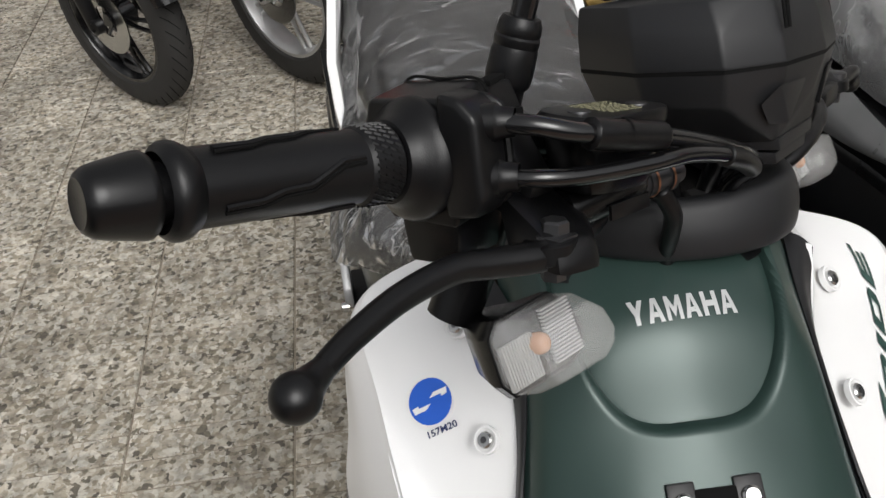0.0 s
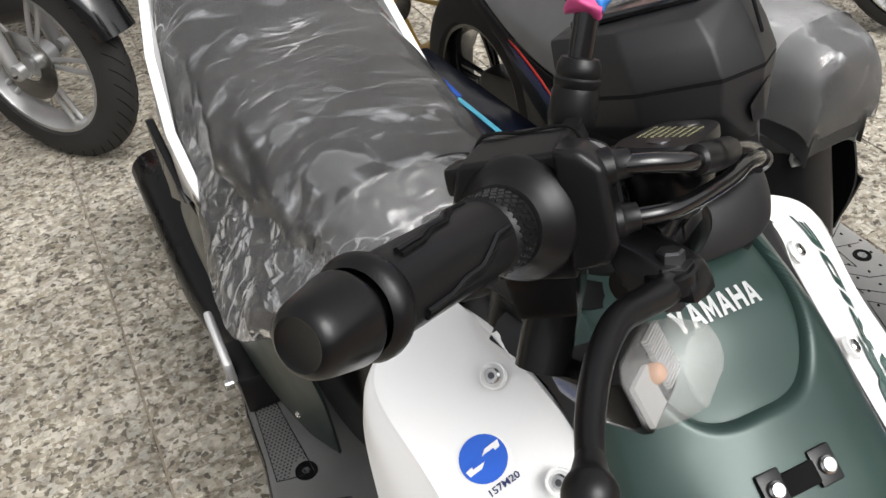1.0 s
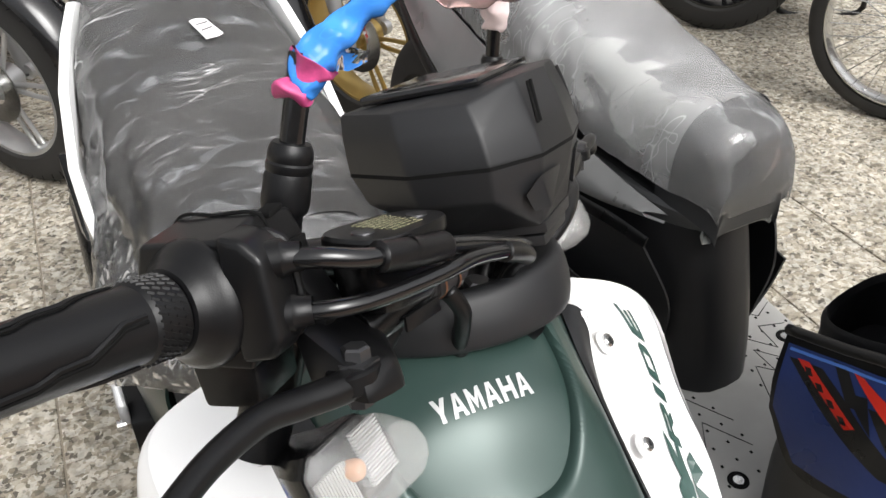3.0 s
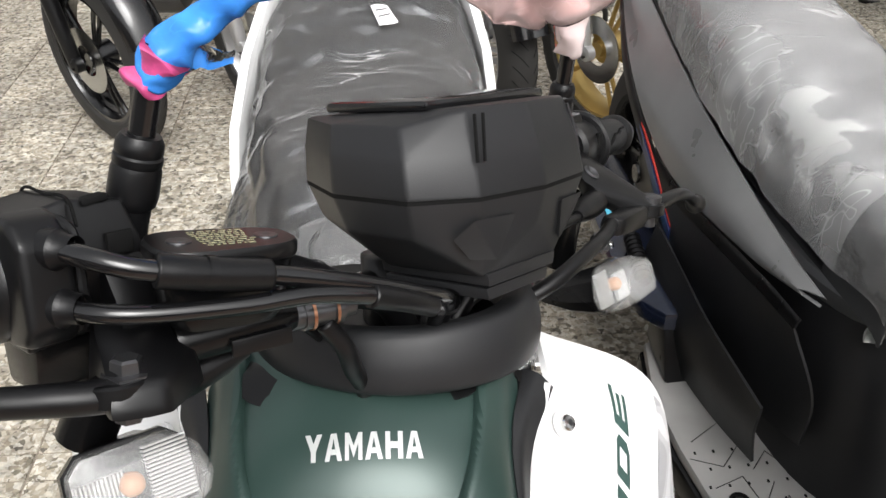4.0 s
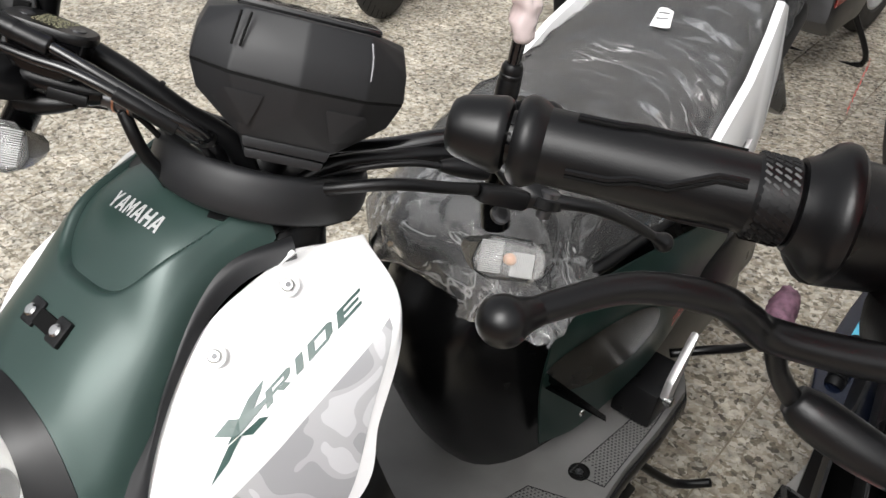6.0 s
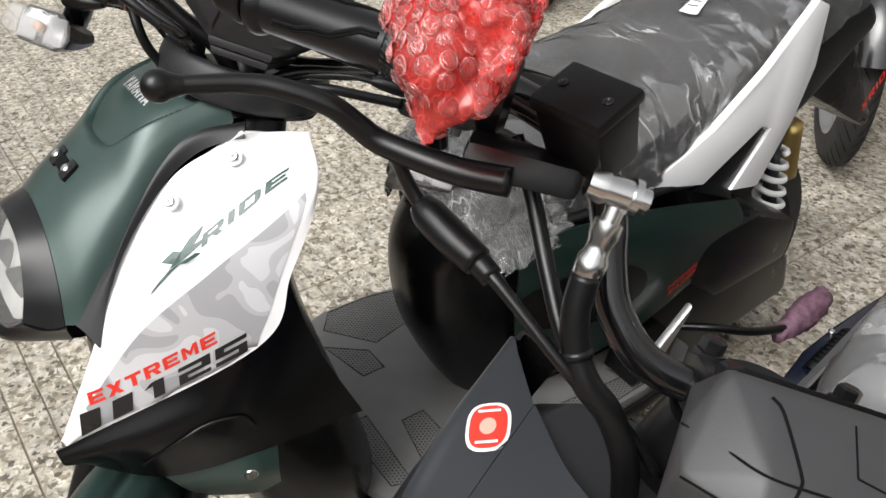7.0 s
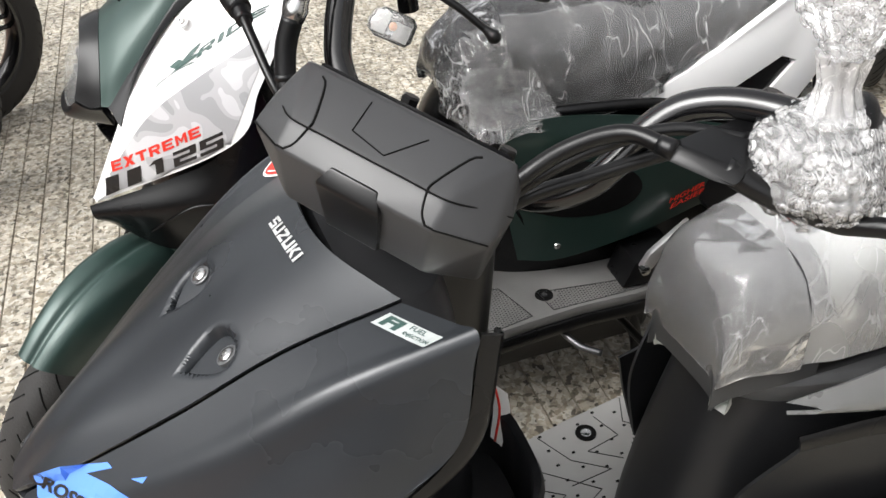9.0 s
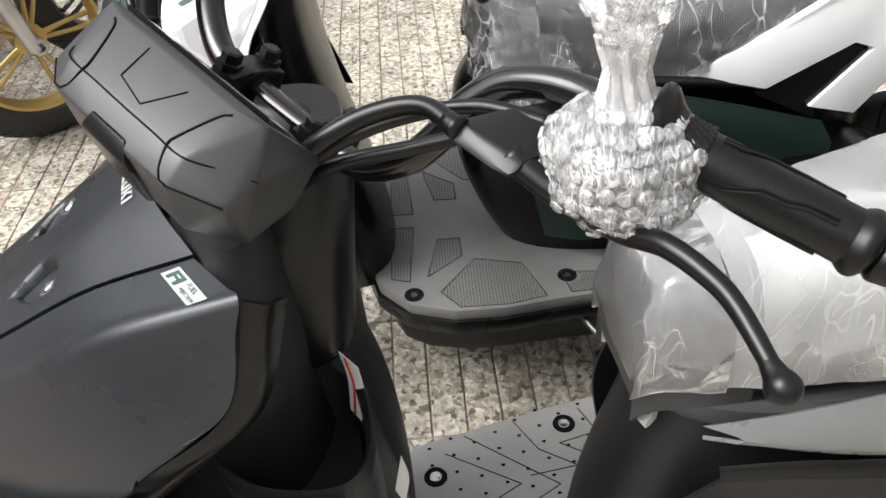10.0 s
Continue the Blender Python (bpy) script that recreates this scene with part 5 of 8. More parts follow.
for s in (-1, 1):
    for x, y in ((0.180, 0.429), (0.203, 0.176)):
        hole = part("bolt_hole", lathe([(0.0, 0.016), (0.0018, 0.0155), (0.0016, 0.0136), (0.0006, 0.013), (0.0006, 0.0)], (XF + s * x, y, 0.294), (0, 0, 1), 24), DARKGAP, footboard)
        part("bolt", lathe([(0.0, 0.0065), (0.0014, 0.006), (0.0016, 0.004), (0.0010, 0.003), (0.0010, 0)], (XF + s * x, y, 0.294), (0, 0, 1), 6), STEELD, hole)
dots = bmesh.new()


def inside(x, y, poly):
    c = False
    for (x1, y1), (x2, y2) in zip(poly, poly[1:] + poly[:1]):
        if (y1 > y) != (y2 > y) and x < (x2 - x1) * (y - y1) / (y2 - y1) + x1:
            c = not c
    return c


PADS = [[(0.20, 0.22), (0.24, 0.25), (0.24, 0.33), (0.226, 0.39), (0.14, 0.36), (0.12, 0.28)], [(0.17, 0.42), (0.222, 0.43), (0.214, 0.58), (0.205, 0.66), (0.188, 0.66), (0.18, 0.55)], [(0.06, 0.22), (0.16, 0.20), (0.11, 0.26), (0.06, 0.26)], [(0.02, 0.14), (0.16, 0.14), (0.17, 0.17), (0.02, 0.18)]]
for s in (-1, 1):
    for pad in PADS:
        xs, ys = [p[0] for p in pad], [p[1] for p in pad]
        r = 0
        y = min(ys)
        while y < max(ys):
            x = min(xs) + (0.003 if r % 2 else 0)
            while x < max(xs):
                if inside(x, y, pad) and (x - 0.180) ** 2 + (y - 0.429) ** 2 > 0.0005:
                    t = [dots.verts.new((XF + s * x + 0.0017 * math.cos(a), y + 0.0017 * math.sin(a), 0.2945)) for a in (k * math.pi / 3 for k in range(6))]
                    c = dots.verts.new((XF + s * x, y, 0.2938))
                    for i in range(6):
                        dots.faces.new((t[i], t[(i + 1) % 6], c))
                x += 0.006
            y += 0.0052
            r += 1
        line = [V((XF + s * x, y, 0.2943)) for x, y in pad]
        for p, q in zip(line, line[1:] + line[:1]):
            part("mat_groove", tube([p, q], 0.0008, 5, 2), RUBBER, footboard)
st = part("mat_dots", dots, RUBBER, footboard, smooth=False)
st["kind"] = "stuff"

# body under the seat; all behind the footboard stands a little aslant to the front
BACK = Matrix(((1, -0.045, 0, -0.0018), (0, 1, 0, 0), (0, 0, 1, 0), (0, 0, 0, 1)))
ahead = {ob.name for ob in scooter.children_recursive}
rings = smooth_rings([oval(0.285, 0.115, 0.335, 0.86, xc=0.02), oval(0.36, 0.125, 0.295, 0.92, xc=0.018), oval(0.46, 0.132, 0.262, 0.95, xc=0.012), oval(0.56, 0.135, 0.262, 0.95), oval(0.625, 0.140, 0.30, 0.97)], 20)
part("under_seat_body", loft(rings), DEEP, scooter, "black moulded body under the seat")
for s in (-1, 1):
    g = [[(0.150, 0.365, 0.610), (0.172, 0.45, 0.628), (0.186, 0.60, 0.606), (0.182, 0.80, 0.545)], [(0.155, 0.36, 0.57), (0.182, 0.45, 0.575), (0.198, 0.60, 0.56), (0.19, 0.82, 0.50)], [(0.140, 0.37, 0.47), (0.166, 0.45, 0.47), (0.192, 0.60, 0.47), (0.19, 0.78, 0.45)], [(0.128, 0.40, 0.34), (0.156, 0.47, 0.345), (0.184, 0.60, 0.385), (0.185, 0.72, 0.42)]]
    bm = sheet([[(x + 0.006, y, z) for x, y, z in r] for r in g], 28, 18, 0.004)
    sp = part("side_cover", mirror(bm, 0.006) if s < 0 else bm, DGREEN, scooter, "very dark green glossy side cover")
    inset = [[(0.25, 0.475 + 0.115 * (r / 5) * math.cos(a), 0.495 + 0.058 * (r / 5) * math.sin(a) - 0.012 * (r / 5) * math.cos(a)) for a in (2 * math.pi * i / 30 for i in range(31))] for r in range(1, 6)]
    bm = loose([[(0.25, 0.475, 0.495)] * 31] + inset, 31, 12)
    bmesh.ops.remove_doubles(bm, verts=bm.verts, dist=1e-5)
    if s > 0:
        part("side_inset", drape(bm, sp, (-1, 0, 0), 0.0012), DEEP, sp, "black moulded inset")
        msc = axes((0.25, 0.680, 0.447), (0.0, 0.93, 0.30), (0, -0.3, 0.93))
        part("red_letters", lay(letters("HIGHER", 0.0105, 0.3, 1, 0.02, length=0.068), msc @ Matrix.Translation((0, 0.007, 0)), sp, 0.001), DECALRED, sp, "small red letters", smooth=False)
        part("red_letters", lay(letters("EASIER", 0.0105, 0.3, 1, 0.02, length=0.068), msc @ Matrix.Translation((0, -0.007, 0)), sp, 0.001), DECALRED, sp, smooth=False)
    else:
        bm.free()
    # screw low on the cover
    part("screw", lathe([(-0.004, 0.006), (0.002, 0.006), (0.004, 0.004), (0.004, 0)], (0.006 + s * 0.160, 0.460, 0.374), (s, -0.2, 0.2), 14), CHROME, sp)
    # tail panel in white with a dark insert
    P = [(0.590, 0.628), (0.65, 0.663), (0.708, 0.698), (0.813, 0.762), (0.892, 0.806), (0.955, 0.832), (1.00, 0.812), (0.974, 0.722), (0.924, 0.645), (0.846, 0.555), (0.772, 0.574), (0.850, 0.658), (0.820, 0.670), (0.705, 0.606)]
    m = Matrix(((0, 0, 1, 0), (1, 0, 0, 0), (0, 1, 0, 0), (0, 0, 0, 1)))
    bm = prism(P, 0.014, m, 0.003)
    for v in bm.verts:
        v.co.x += 0.150 + 0.032 * math.sin(math.pi * min(1, max(0, (v.co.y - 0.57) / 0.45))) - 0.12 * max(0, v.co.z - 0.70)
    if s < 0:
        bm = mirror(bm, -0.004)
        for v in bm.verts:
            v.co.x += 0.12 * max(0.0, v.co.y - 0.62)
    tail = part("tail_panel", bm, WHITE, scooter, "glossy white tail panel")
    bm = prism([(0.712, 0.607), (0.820, 0.666), (0.846, 0.654), (0.778, 0.578), (0.79, 0.55), (0.695, 0.594)], 0.012, m, 0.002)
    for v in bm.verts:
        v.co.x += 0.146 + 0.032 * math.sin(math.pi * min(1, max(0, (v.co.y - 0.57) / 0.45)))
    part("tail_insert", mirror(bm, -0.004) if s < 0 else bm, PLASTIC, tail)
    if s > 0:
        mk = axes((0.30, 0.925, 0.750), (0, 0.62, 0.78), (0, -0.78, 0.62))
        part("red_mark", lay(block_word("XRIDE", 0.013, 0.080, 0.2, 0.4), mk, tail, 0.001), DECALRED, tail, "red model letters", smooth=False)
    # rail between seat and cover
    k = 1.0 if s > 0 else 0.80
    part("seat_rail", tube([V((0.006 + s * k * 0.140, 0.41, 0.622)), V((0.006 + s * k * 0.158, 0.47, 0.628)), V((0.006 + s * k * 0.166, 0.58, 0.622)), V((0.006 + s * k * 0.166, 0.75, 0.60))], 0.0085, 10), SATIN, scooter)
    # folded passenger peg
    peg = part("passenger_peg", hull([(0.012 + s * x, y, z) for x in (0.216, 0.230) for y, z in ((0.585, 0.345), (0.605, 0.335), (0.660, 0.405), (0.668, 0.425), (0.640, 0.405), (0.60, 0.372))], 0.004), SILVER, scooter, "silver folded passenger peg")
    part("peg_bolt", lathe([(0, 0.009), (0.012, 0.009), (0.014, 0.006), (0.014, 0)], (0.012 + s * 0.224, 0.592, 0.342), (s, 0, 0), 14), CHROME, peg)
    part("peg_bracket", hull([(0.012 + s * x, y, z) for x in (0.15, 0.218) for y, z in ((0.56, 0.30), (0.64, 0.30), (0.66, 0.36), (0.58, 0.35))], 0.005), PLASTIC, scooter)

# seat
SEAT = [(0.315, 0.055, 0.668, 0.625), (0.345, 0.085, 0.712, 0.612), (0.40, 0.112, 0.748, 0.605), (0.50, 0.138, 0.768, 0.612), (0.62, 0.155, 0.772, 0.628), (0.74, 0.160, 0.780, 0.645), (0.86, 0.152, 0.808, 0.690), (0.98, 0.140, 0.832, 0.730), (1.12, 0.120, 0.842, 0.760), (1.20, 0.09, 0.838, 0.775)]


def seat_rows(stations, xc, grow=0.0, drop=0.0, n=25, p=3.0):
    out = []
    for y, w, zt, zb in stations:
        row = []
        for i in range(n):
            a = math.pi * i / (n - 1)
            ca, sa = math.cos(a), math.sin(a)
            row.append((xc + (w + grow) * math.copysign(abs(ca) ** (2 / p), ca), y, zb - drop + (zt + grow - zb + drop) * abs(sa) ** (2 / p)))
        out.append(row)
    return out


part("seat", sheet(seat_rows(SEAT, XA), 41, 60, 0.02, flip=True), SEATMAT, scooter, "long black vinyl seat")
wheel(scooter, pose(0.012, 1.06, 0.24) @ Matrix.Rotation(0.0, 4, "Z"), 0.238, 0.105, GLOSS, 5)
part("swing_arm", hull([(0.012 + x, y, z) for x in (0.06, 0.15) for y, z in ((0.62, 0.26), (0.62, 0.40), (0.80, 0.42), (1.08, 0.30), (1.10, 0.20), (0.80, 0.18))], 0.02), SATIN, scooter, "black engine and transmission casing")
part("air_box", hull([(0.012 + x, y, z) for x in (0.08, 0.195) for y, z in ((0.70, 0.43), (0.72, 0.50), (0.86, 0.50), (0.99, 0.44), (0.98, 0.36), (0.78, 0.36))], 0.02), PLASTIC, scooter, "black air filter box")
spring = [V((0.135 + 0.026 * math.cos(a), 0.965 + 0.055 * a / (2 * math.pi * 8) + 0.026 * math.sin(a) * 0.95, 0.560 - 0.235 * a / (2 * math.pi * 8))) for a in (2 * math.pi * i / 14 for i in range(8 * 14 + 1))]
part("shock_spring", tube(spring, 0.0058, 8, len(spring)), mat("white_coil", (0.75, 0.75, 0.74), 0.3), scooter, "white coil spring")
part("shock_rod", tube([V((0.135, 0.955, 0.61)), V((0.135, 1.03, 0.29))], 0.014, 14), STEELD, scooter)
part("shock_reservoir", tube([V((0.120, 1.035, 0.58)), V((0.120, 1.055, 0.47))], 0.020, 20), GOLD, scooter, "gold shock reservoir")
part("tail_frame", hull([(0.006 + x, y, z) for x in (-0.12, 0.12) for y, z in ((0.86, 0.56), (0.86, 0.68), (1.20, 0.77), (1.24, 0.72), (1.05, 0.60))], 0.02), SATIN, scooter)
part("rear_mudguard", hull([(0.006 + x, y, z) for x in (-0.07, 0.07) for y, z in ((1.10, 0.70), (1.22, 0.72), (1.42, 0.46), (1.40, 0.44), (1.12, 0.60))], 0.012), PLASTIC, scooter)
part("main_stand", tube([V((0.10, 0.62, 0.24)), V((0.135, 0.655, 0.10)), V((0.15, 0.665, 0.016))], 0.013, 12), SATIN, scooter)
part("main_stand", tube([V((-0.05, 0.62, 0.24)), V((-0.085, 0.655, 0.10)), V((-0.10, 0.665, 0.016))], 0.013, 12), SATIN, scooter)
part("stand_foot", hull([(0.15 + x, 0.665 + y, z) for x, y, z in ((-0.02, -0.02, 0.0), (0.035, -0.02, 0.0), (0.035, 0.025, 0.0), (-0.02, 0.025, 0.0), (-0.01, -0.01, 0.02), (0.02, -0.01, 0.02), (0.02, 0.015, 0.02), (-0.01, 0.015, 0.02))], 0.003), SATIN, scooter)
coil = [V((0.165 + 0.007 * math.cos(a), 0.70 + 0.007 * math.sin(a), 0.22 - 0.12 * a / (2 * math.pi * 14))) for a in (2 * math.pi * i / 10 for i in range(141))]
part("stand_spring", tube(coil, 0.0016, 6, len(coil)), CHROME, scooter)
part("kick_lever", tube([V((0.16, 0.46, 0.235)), V((0.215, 0.45, 0.235)), V((0.262, 0.47, 0.225)), V((0.29, 0.50, 0.222))], 0.006, 10), STEELD, scooter)
part("exhaust", tube([V((-0.14, 0.70, 0.24)), V((-0.165, 0.90, 0.26)), V((-0.17, 1.24, 0.34))], [0.03, 0.052, 0.05], 20), PLASTIC, scooter, "black exhaust")
# film over the seat
FILM_S = [(0.290, 0.060, 0.635, 0.622), (0.284, 0.064, 0.680, 0.618), (0.315, 0.098, 0.725, 0.604), (0.38, 0.128, 0.762, 0.600), (0.50, 0.150, 0.778, 0.605), (0.62, 0.163, 0.782, 0.632), (0.74, 0.166, 0.790, 0.655), (0.86, 0.158, 0.818, 0.70), (0.98, 0.145, 0.842, 0.74), (1.12, 0.125, 0.852, 0.77)]


def crumple(amount, size):
    def f(p, u, v):
        k = noise.noise(p * size) * amount + noise.noise(p * size * 3.1) * amount * 0.35
        n = noise.noise(p * size * 1.7 + Vector((7, 3, 1))) * amount
        return p + Vector((n, n * 0.5, k))
    return f


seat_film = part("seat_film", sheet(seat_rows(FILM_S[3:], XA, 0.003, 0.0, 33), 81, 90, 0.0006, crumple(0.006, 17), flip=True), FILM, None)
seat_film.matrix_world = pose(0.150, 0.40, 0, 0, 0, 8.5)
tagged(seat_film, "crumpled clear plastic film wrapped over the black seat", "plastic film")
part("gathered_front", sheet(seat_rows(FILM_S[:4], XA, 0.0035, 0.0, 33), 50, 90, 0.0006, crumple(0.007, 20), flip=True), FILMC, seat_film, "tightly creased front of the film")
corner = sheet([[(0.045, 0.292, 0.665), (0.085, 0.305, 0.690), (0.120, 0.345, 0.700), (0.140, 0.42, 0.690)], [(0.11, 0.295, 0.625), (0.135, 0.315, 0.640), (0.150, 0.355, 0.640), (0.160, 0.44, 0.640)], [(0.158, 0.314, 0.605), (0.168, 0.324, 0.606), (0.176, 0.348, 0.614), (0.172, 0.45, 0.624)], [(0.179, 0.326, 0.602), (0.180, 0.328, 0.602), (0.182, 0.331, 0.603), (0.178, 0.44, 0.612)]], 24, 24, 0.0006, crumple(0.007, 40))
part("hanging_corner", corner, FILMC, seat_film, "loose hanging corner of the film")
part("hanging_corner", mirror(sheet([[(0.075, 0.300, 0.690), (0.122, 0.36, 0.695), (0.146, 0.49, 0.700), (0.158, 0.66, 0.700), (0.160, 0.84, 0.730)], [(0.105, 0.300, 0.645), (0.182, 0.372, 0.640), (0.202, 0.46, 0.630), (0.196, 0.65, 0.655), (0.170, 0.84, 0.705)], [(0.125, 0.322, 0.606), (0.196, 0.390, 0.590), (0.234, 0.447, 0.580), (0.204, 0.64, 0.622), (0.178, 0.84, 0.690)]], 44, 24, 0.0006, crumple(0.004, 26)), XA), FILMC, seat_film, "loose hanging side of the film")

# wraps on the mirror stalks


def wrap(name, p, d, size, material, label, amount=0.006, seed=0, bend=None):
    """A crumpled sheet wound round a mirror stalk."""
    d = V(d).normalized()
    c = [V(p) + d * (size[0] * t) + (V(bend) * t * t if bend else Vector()) for t in (0, 0.25, 0.5, 0.75, 1)]
    bm = tube(c, [size[1] * 0.75, size[1] * 1.0, size[1] * 0.8, size[1] * 1.0, size[1] * 1.2], 24, 40)
    for v in bm.verts:
        q = v.co * 95 + Vector((seed, seed, 0))
        v.co += Vector((noise.noise(q), noise.noise(q + Vector((5, 0, 0))), noise.noise(q + Vector((0, 5, 0))))) * amount
    ob = part(name, bm, material, None, angle=20)
    return tagged(ob, label, "packaging")


SA = pose(0.150, 0.40, 0, 0, 0, 8.5)
o, d = SA @ mr[0], SA.to_3x3() @ mr[1]
bag = wrap("mirror_wrap", o, d, (0.035, 0.0085), BLUEBAG, "blue plastic bag wound round the mirror stalk", 0.005, 1, (0.075, 0.020, 0.030))
wrap("mirror_wrap_mesh", o - d * 0.002, d, (0.016, 0.0100), PINK, "pink netting under the blue bag", 0.005, 9, (0.006, 0.0, 0.0))
tail_c = o + d * 0.012
u1, u2 = Vector((0.95, 0.25, -0.05)), Vector((0.1, -0.3, 0.95))
rows = []
for i in range(14):
    row = []
    for j in range(16):
        p = tail_c + u1 * (0.034 * i / 13) + u2 * ((0.008 - 0.004 * i / 13) * (j / 15 - 0.5) * 2)
        q = p * 90
        row.append(p + Vector((noise.noise(q), noise.noise(q + Vector((4, 0, 0))), noise.noise(q + Vector((0, 4, 0))))) * 0.007)
    rows.append(row)
tail_bm = bmesh.new()
grid_faces(tail_bm, rows)
tail_ob = part("bag_tail", tail_bm, BLUEBAG, bag, "loose crumpled end of the bag", angle=20)
tail_ob.matrix_world = Matrix.Identity(4)
o, d = SA @ ml[0], SA.to_3x3() @ ml[1]
wrap("mirror_wrap", o, d, (0.13, 0.0125), mat_film("milky_wrap_film", tint=(1, 0.85, 0.84), opacity=0.4, haze=0.9, scale=40.0, milk=0.85), "white and red plastic sheet wound round the mirror stalk", 0.005, 3, (-0.03, 0.0, 0.0))

# kick-start lever in a purple sleeve, and the side stand
part("kick_lever", tube([V((0.19, 0.70, 0.33)), V((0.240, 0.74, 0.34)), V((0.275, 0.80, 0.325)), V((0.286, 0.90, 0.290))], 0.0075, 12, 24), SATIN, scooter, "black kick-start lever")
sleeve = tube([V((0.288, 0.870, 0.285)), V((0.284, 0.925, 0.288)), V((0.278, 0.980, 0.290)), V((0.272, 1.030, 0.294))], [0.010, 0.022, 0.026, 0.018], 24, 30)
for v in sleeve.verts:
    q = v.co * 110
    v.co += Vector((noise.noise(q), noise.noise(q + Vector((5, 0, 0))), noise.noise(q + Vector((0, 5, 0))))) * 0.006
part("pedal_sleeve", sleeve, mat("purple_foam_net", (0.16, 0.085, 0.12), 0.55, bump=0.6, scale=160, vary=0.5, big=60), scooter, "purple crumpled sleeve on the kick lever", angle=20)
part("side_stand", tube([V((0.15, 0.55, 0.24)), V((0.235, 0.66, 0.10)), V((0.262, 0.695, 0.072)), V((0.300, 0.728, 0.075))], 0.008, 12, 30), SATIN, scooter, "black side stand")
for ob in scooter.children_recursive:
    if ob.name not in ahead:
        ob.data.transform(BACK)
for ob in (seat_film, *seat_film.children):
    ob.data.transform(BACK)
# maker letters on the mudguard
guard_ob = [ob for ob in scooter.children if ob.name.startswith("mudguard")][0]
part("maker_letters", lay(block_word("YAMAHA", 0.013, 0.075), axes((0.140, -0.136, 0.440), (-0.71, 0.62, -0.33), (0.05, -0.1, 1.0)), guard_ob, 0.001), mat("grey_letter", (0.22, 0.25, 0.25), 0.35), scooter, "grey maker letters on the mudguard", smooth=False)

# wrapped mirror head above the meter, and a paper label on the seat film
head = bmesh.new()
rows = []
for i in range(22):
    th = math.pi * (0.04 + 0.92 * i / 21)
    row = []
    for j in range(34):
        ph = 2 * math.pi * j / 34
        p = Vector((0.062 * math.sin(th) * math.cos(ph), 0.020 * math.sin(th) * math.sin(ph), -0.045 * math.cos(th)))
        p = Matrix.Rotation(radians(-24), 3, "Z") @ p + Vector((0.120, 0.195, 1.085))
        q = p * 55
        row.append(p + Vector((noise.noise(q), noise.noise(q + Vector((5, 0, 0))), noise.noise(q + Vector((0, 5, 0))))) * 0.010)
    rows.append(row)
grid_faces(head, rows, close=True)
head_ob = part("mirror_wrap", head, mat_film("pink_white_film", tint=(1.0, 0.80, 0.78), opacity=0.3, haze=0.45, scale=30.0, strength=0.5, rough=0.15, milk=0.9), None, angle=25)
head_ob.matrix_world = pose(0.150, 0.40, 0, 0, 0, 8.5)
tagged(head_ob, "pinkish plastic film crumpled round the mirror head", "packaging")
paper = bmesh.new()
corners = [V((-0.022, 0.832, 0.823)), V((0.002, 0.833, 0.824)), V((0.018, 0.795, 0.814)), V((-0.008, 0.782, 0.811))]
grid_faces(paper, [[corners[0].lerp(corners[1], t / 4) + Vector((0, 0, 0.002 * math.sin(t))) for t in range(5)], [corners[3].lerp(corners[2], t / 4) + Vector((0, 0, 0.002 * math.cos(t))) for t in range(5)]])
paper_ob = part("paper_label", paper, PAPER, None, smooth=False)
paper_ob.matrix_world = pose(0.150, 0.40, 0, 0, 0, 8.5)
tagged(paper_ob, "small white paper label stuck on the seat film", "label")
for k in (0.3, 0.6):
    p, q = corners[0].lerp(corners[3], k), corners[1].lerp(corners[2], k)
    part("label_line", tube([p.lerp(q, 0.15) + Vector((0, 0, 0.0022)), p.lerp(q, 0.8) + Vector((0, 0, 0.0022))], 0.0009, 5, 3), GREYP, paper_ob)

# ---- the black scooter ----
XB = 0.018
SB = pose(0.80, 0.50, 0, 0, 0, 14)
GB = steered((0.0375, 0.109, 0.93), 44, 26.5)
scooter_b = thing("scooter", SB, "new matt black scooter with blue stickers and film-wrapped seat", "scooter", "parked scooters")


def bothb(half):
    return [(XB - x, y, z) for x, y, z in reversed(half) if x > 0] + [(XB + x, y, z) for x, y, z in half]


def fullb(half, s=1):
    return [(XB + s * x, y, z) for x, y, z in half]


T = [
    [(0, -0.002, 0.872), (0.05, 0.006, 0.868), (0.112, 0.037, 0.860)],
    [(0, -0.060, 0.836), (0.045, -0.062, 0.834), (0.095, -0.045, 0.829)],
    [(0, -0.130, 0.788), (0.040, -0.135, 0.785), (0.075, -0.125, 0.781)],
    [(0, -0.200, 0.744), (0.025, -0.205, 0.742), (0.045, -0.205, 0.729)],
    [(0, -0.262, 0.690), (0.014, -0.262, 0.690), (0.027, -0.250, 0.702)],
]


def hollow_frame(s):
    return axes((XB + 0.015 + s * 0.042, -0.0905, 0.8085), (s * 0.20, 0.80, 0.50), (-1, s * 0.2, 0))


def leaf(x, y):
    """1 at the edge of a leaf-shaped hollow, less inside it."""
    half = 0.0195 * max(0.02, 1 - (max(0.0, 0.004 - x) / 0.036) ** 1.5) if x < 0.004 else 0.0195
    return math.hypot(max(0.0, x - 0.004) / 0.0195, y / half) + (9 if x < -0.031 else 0)


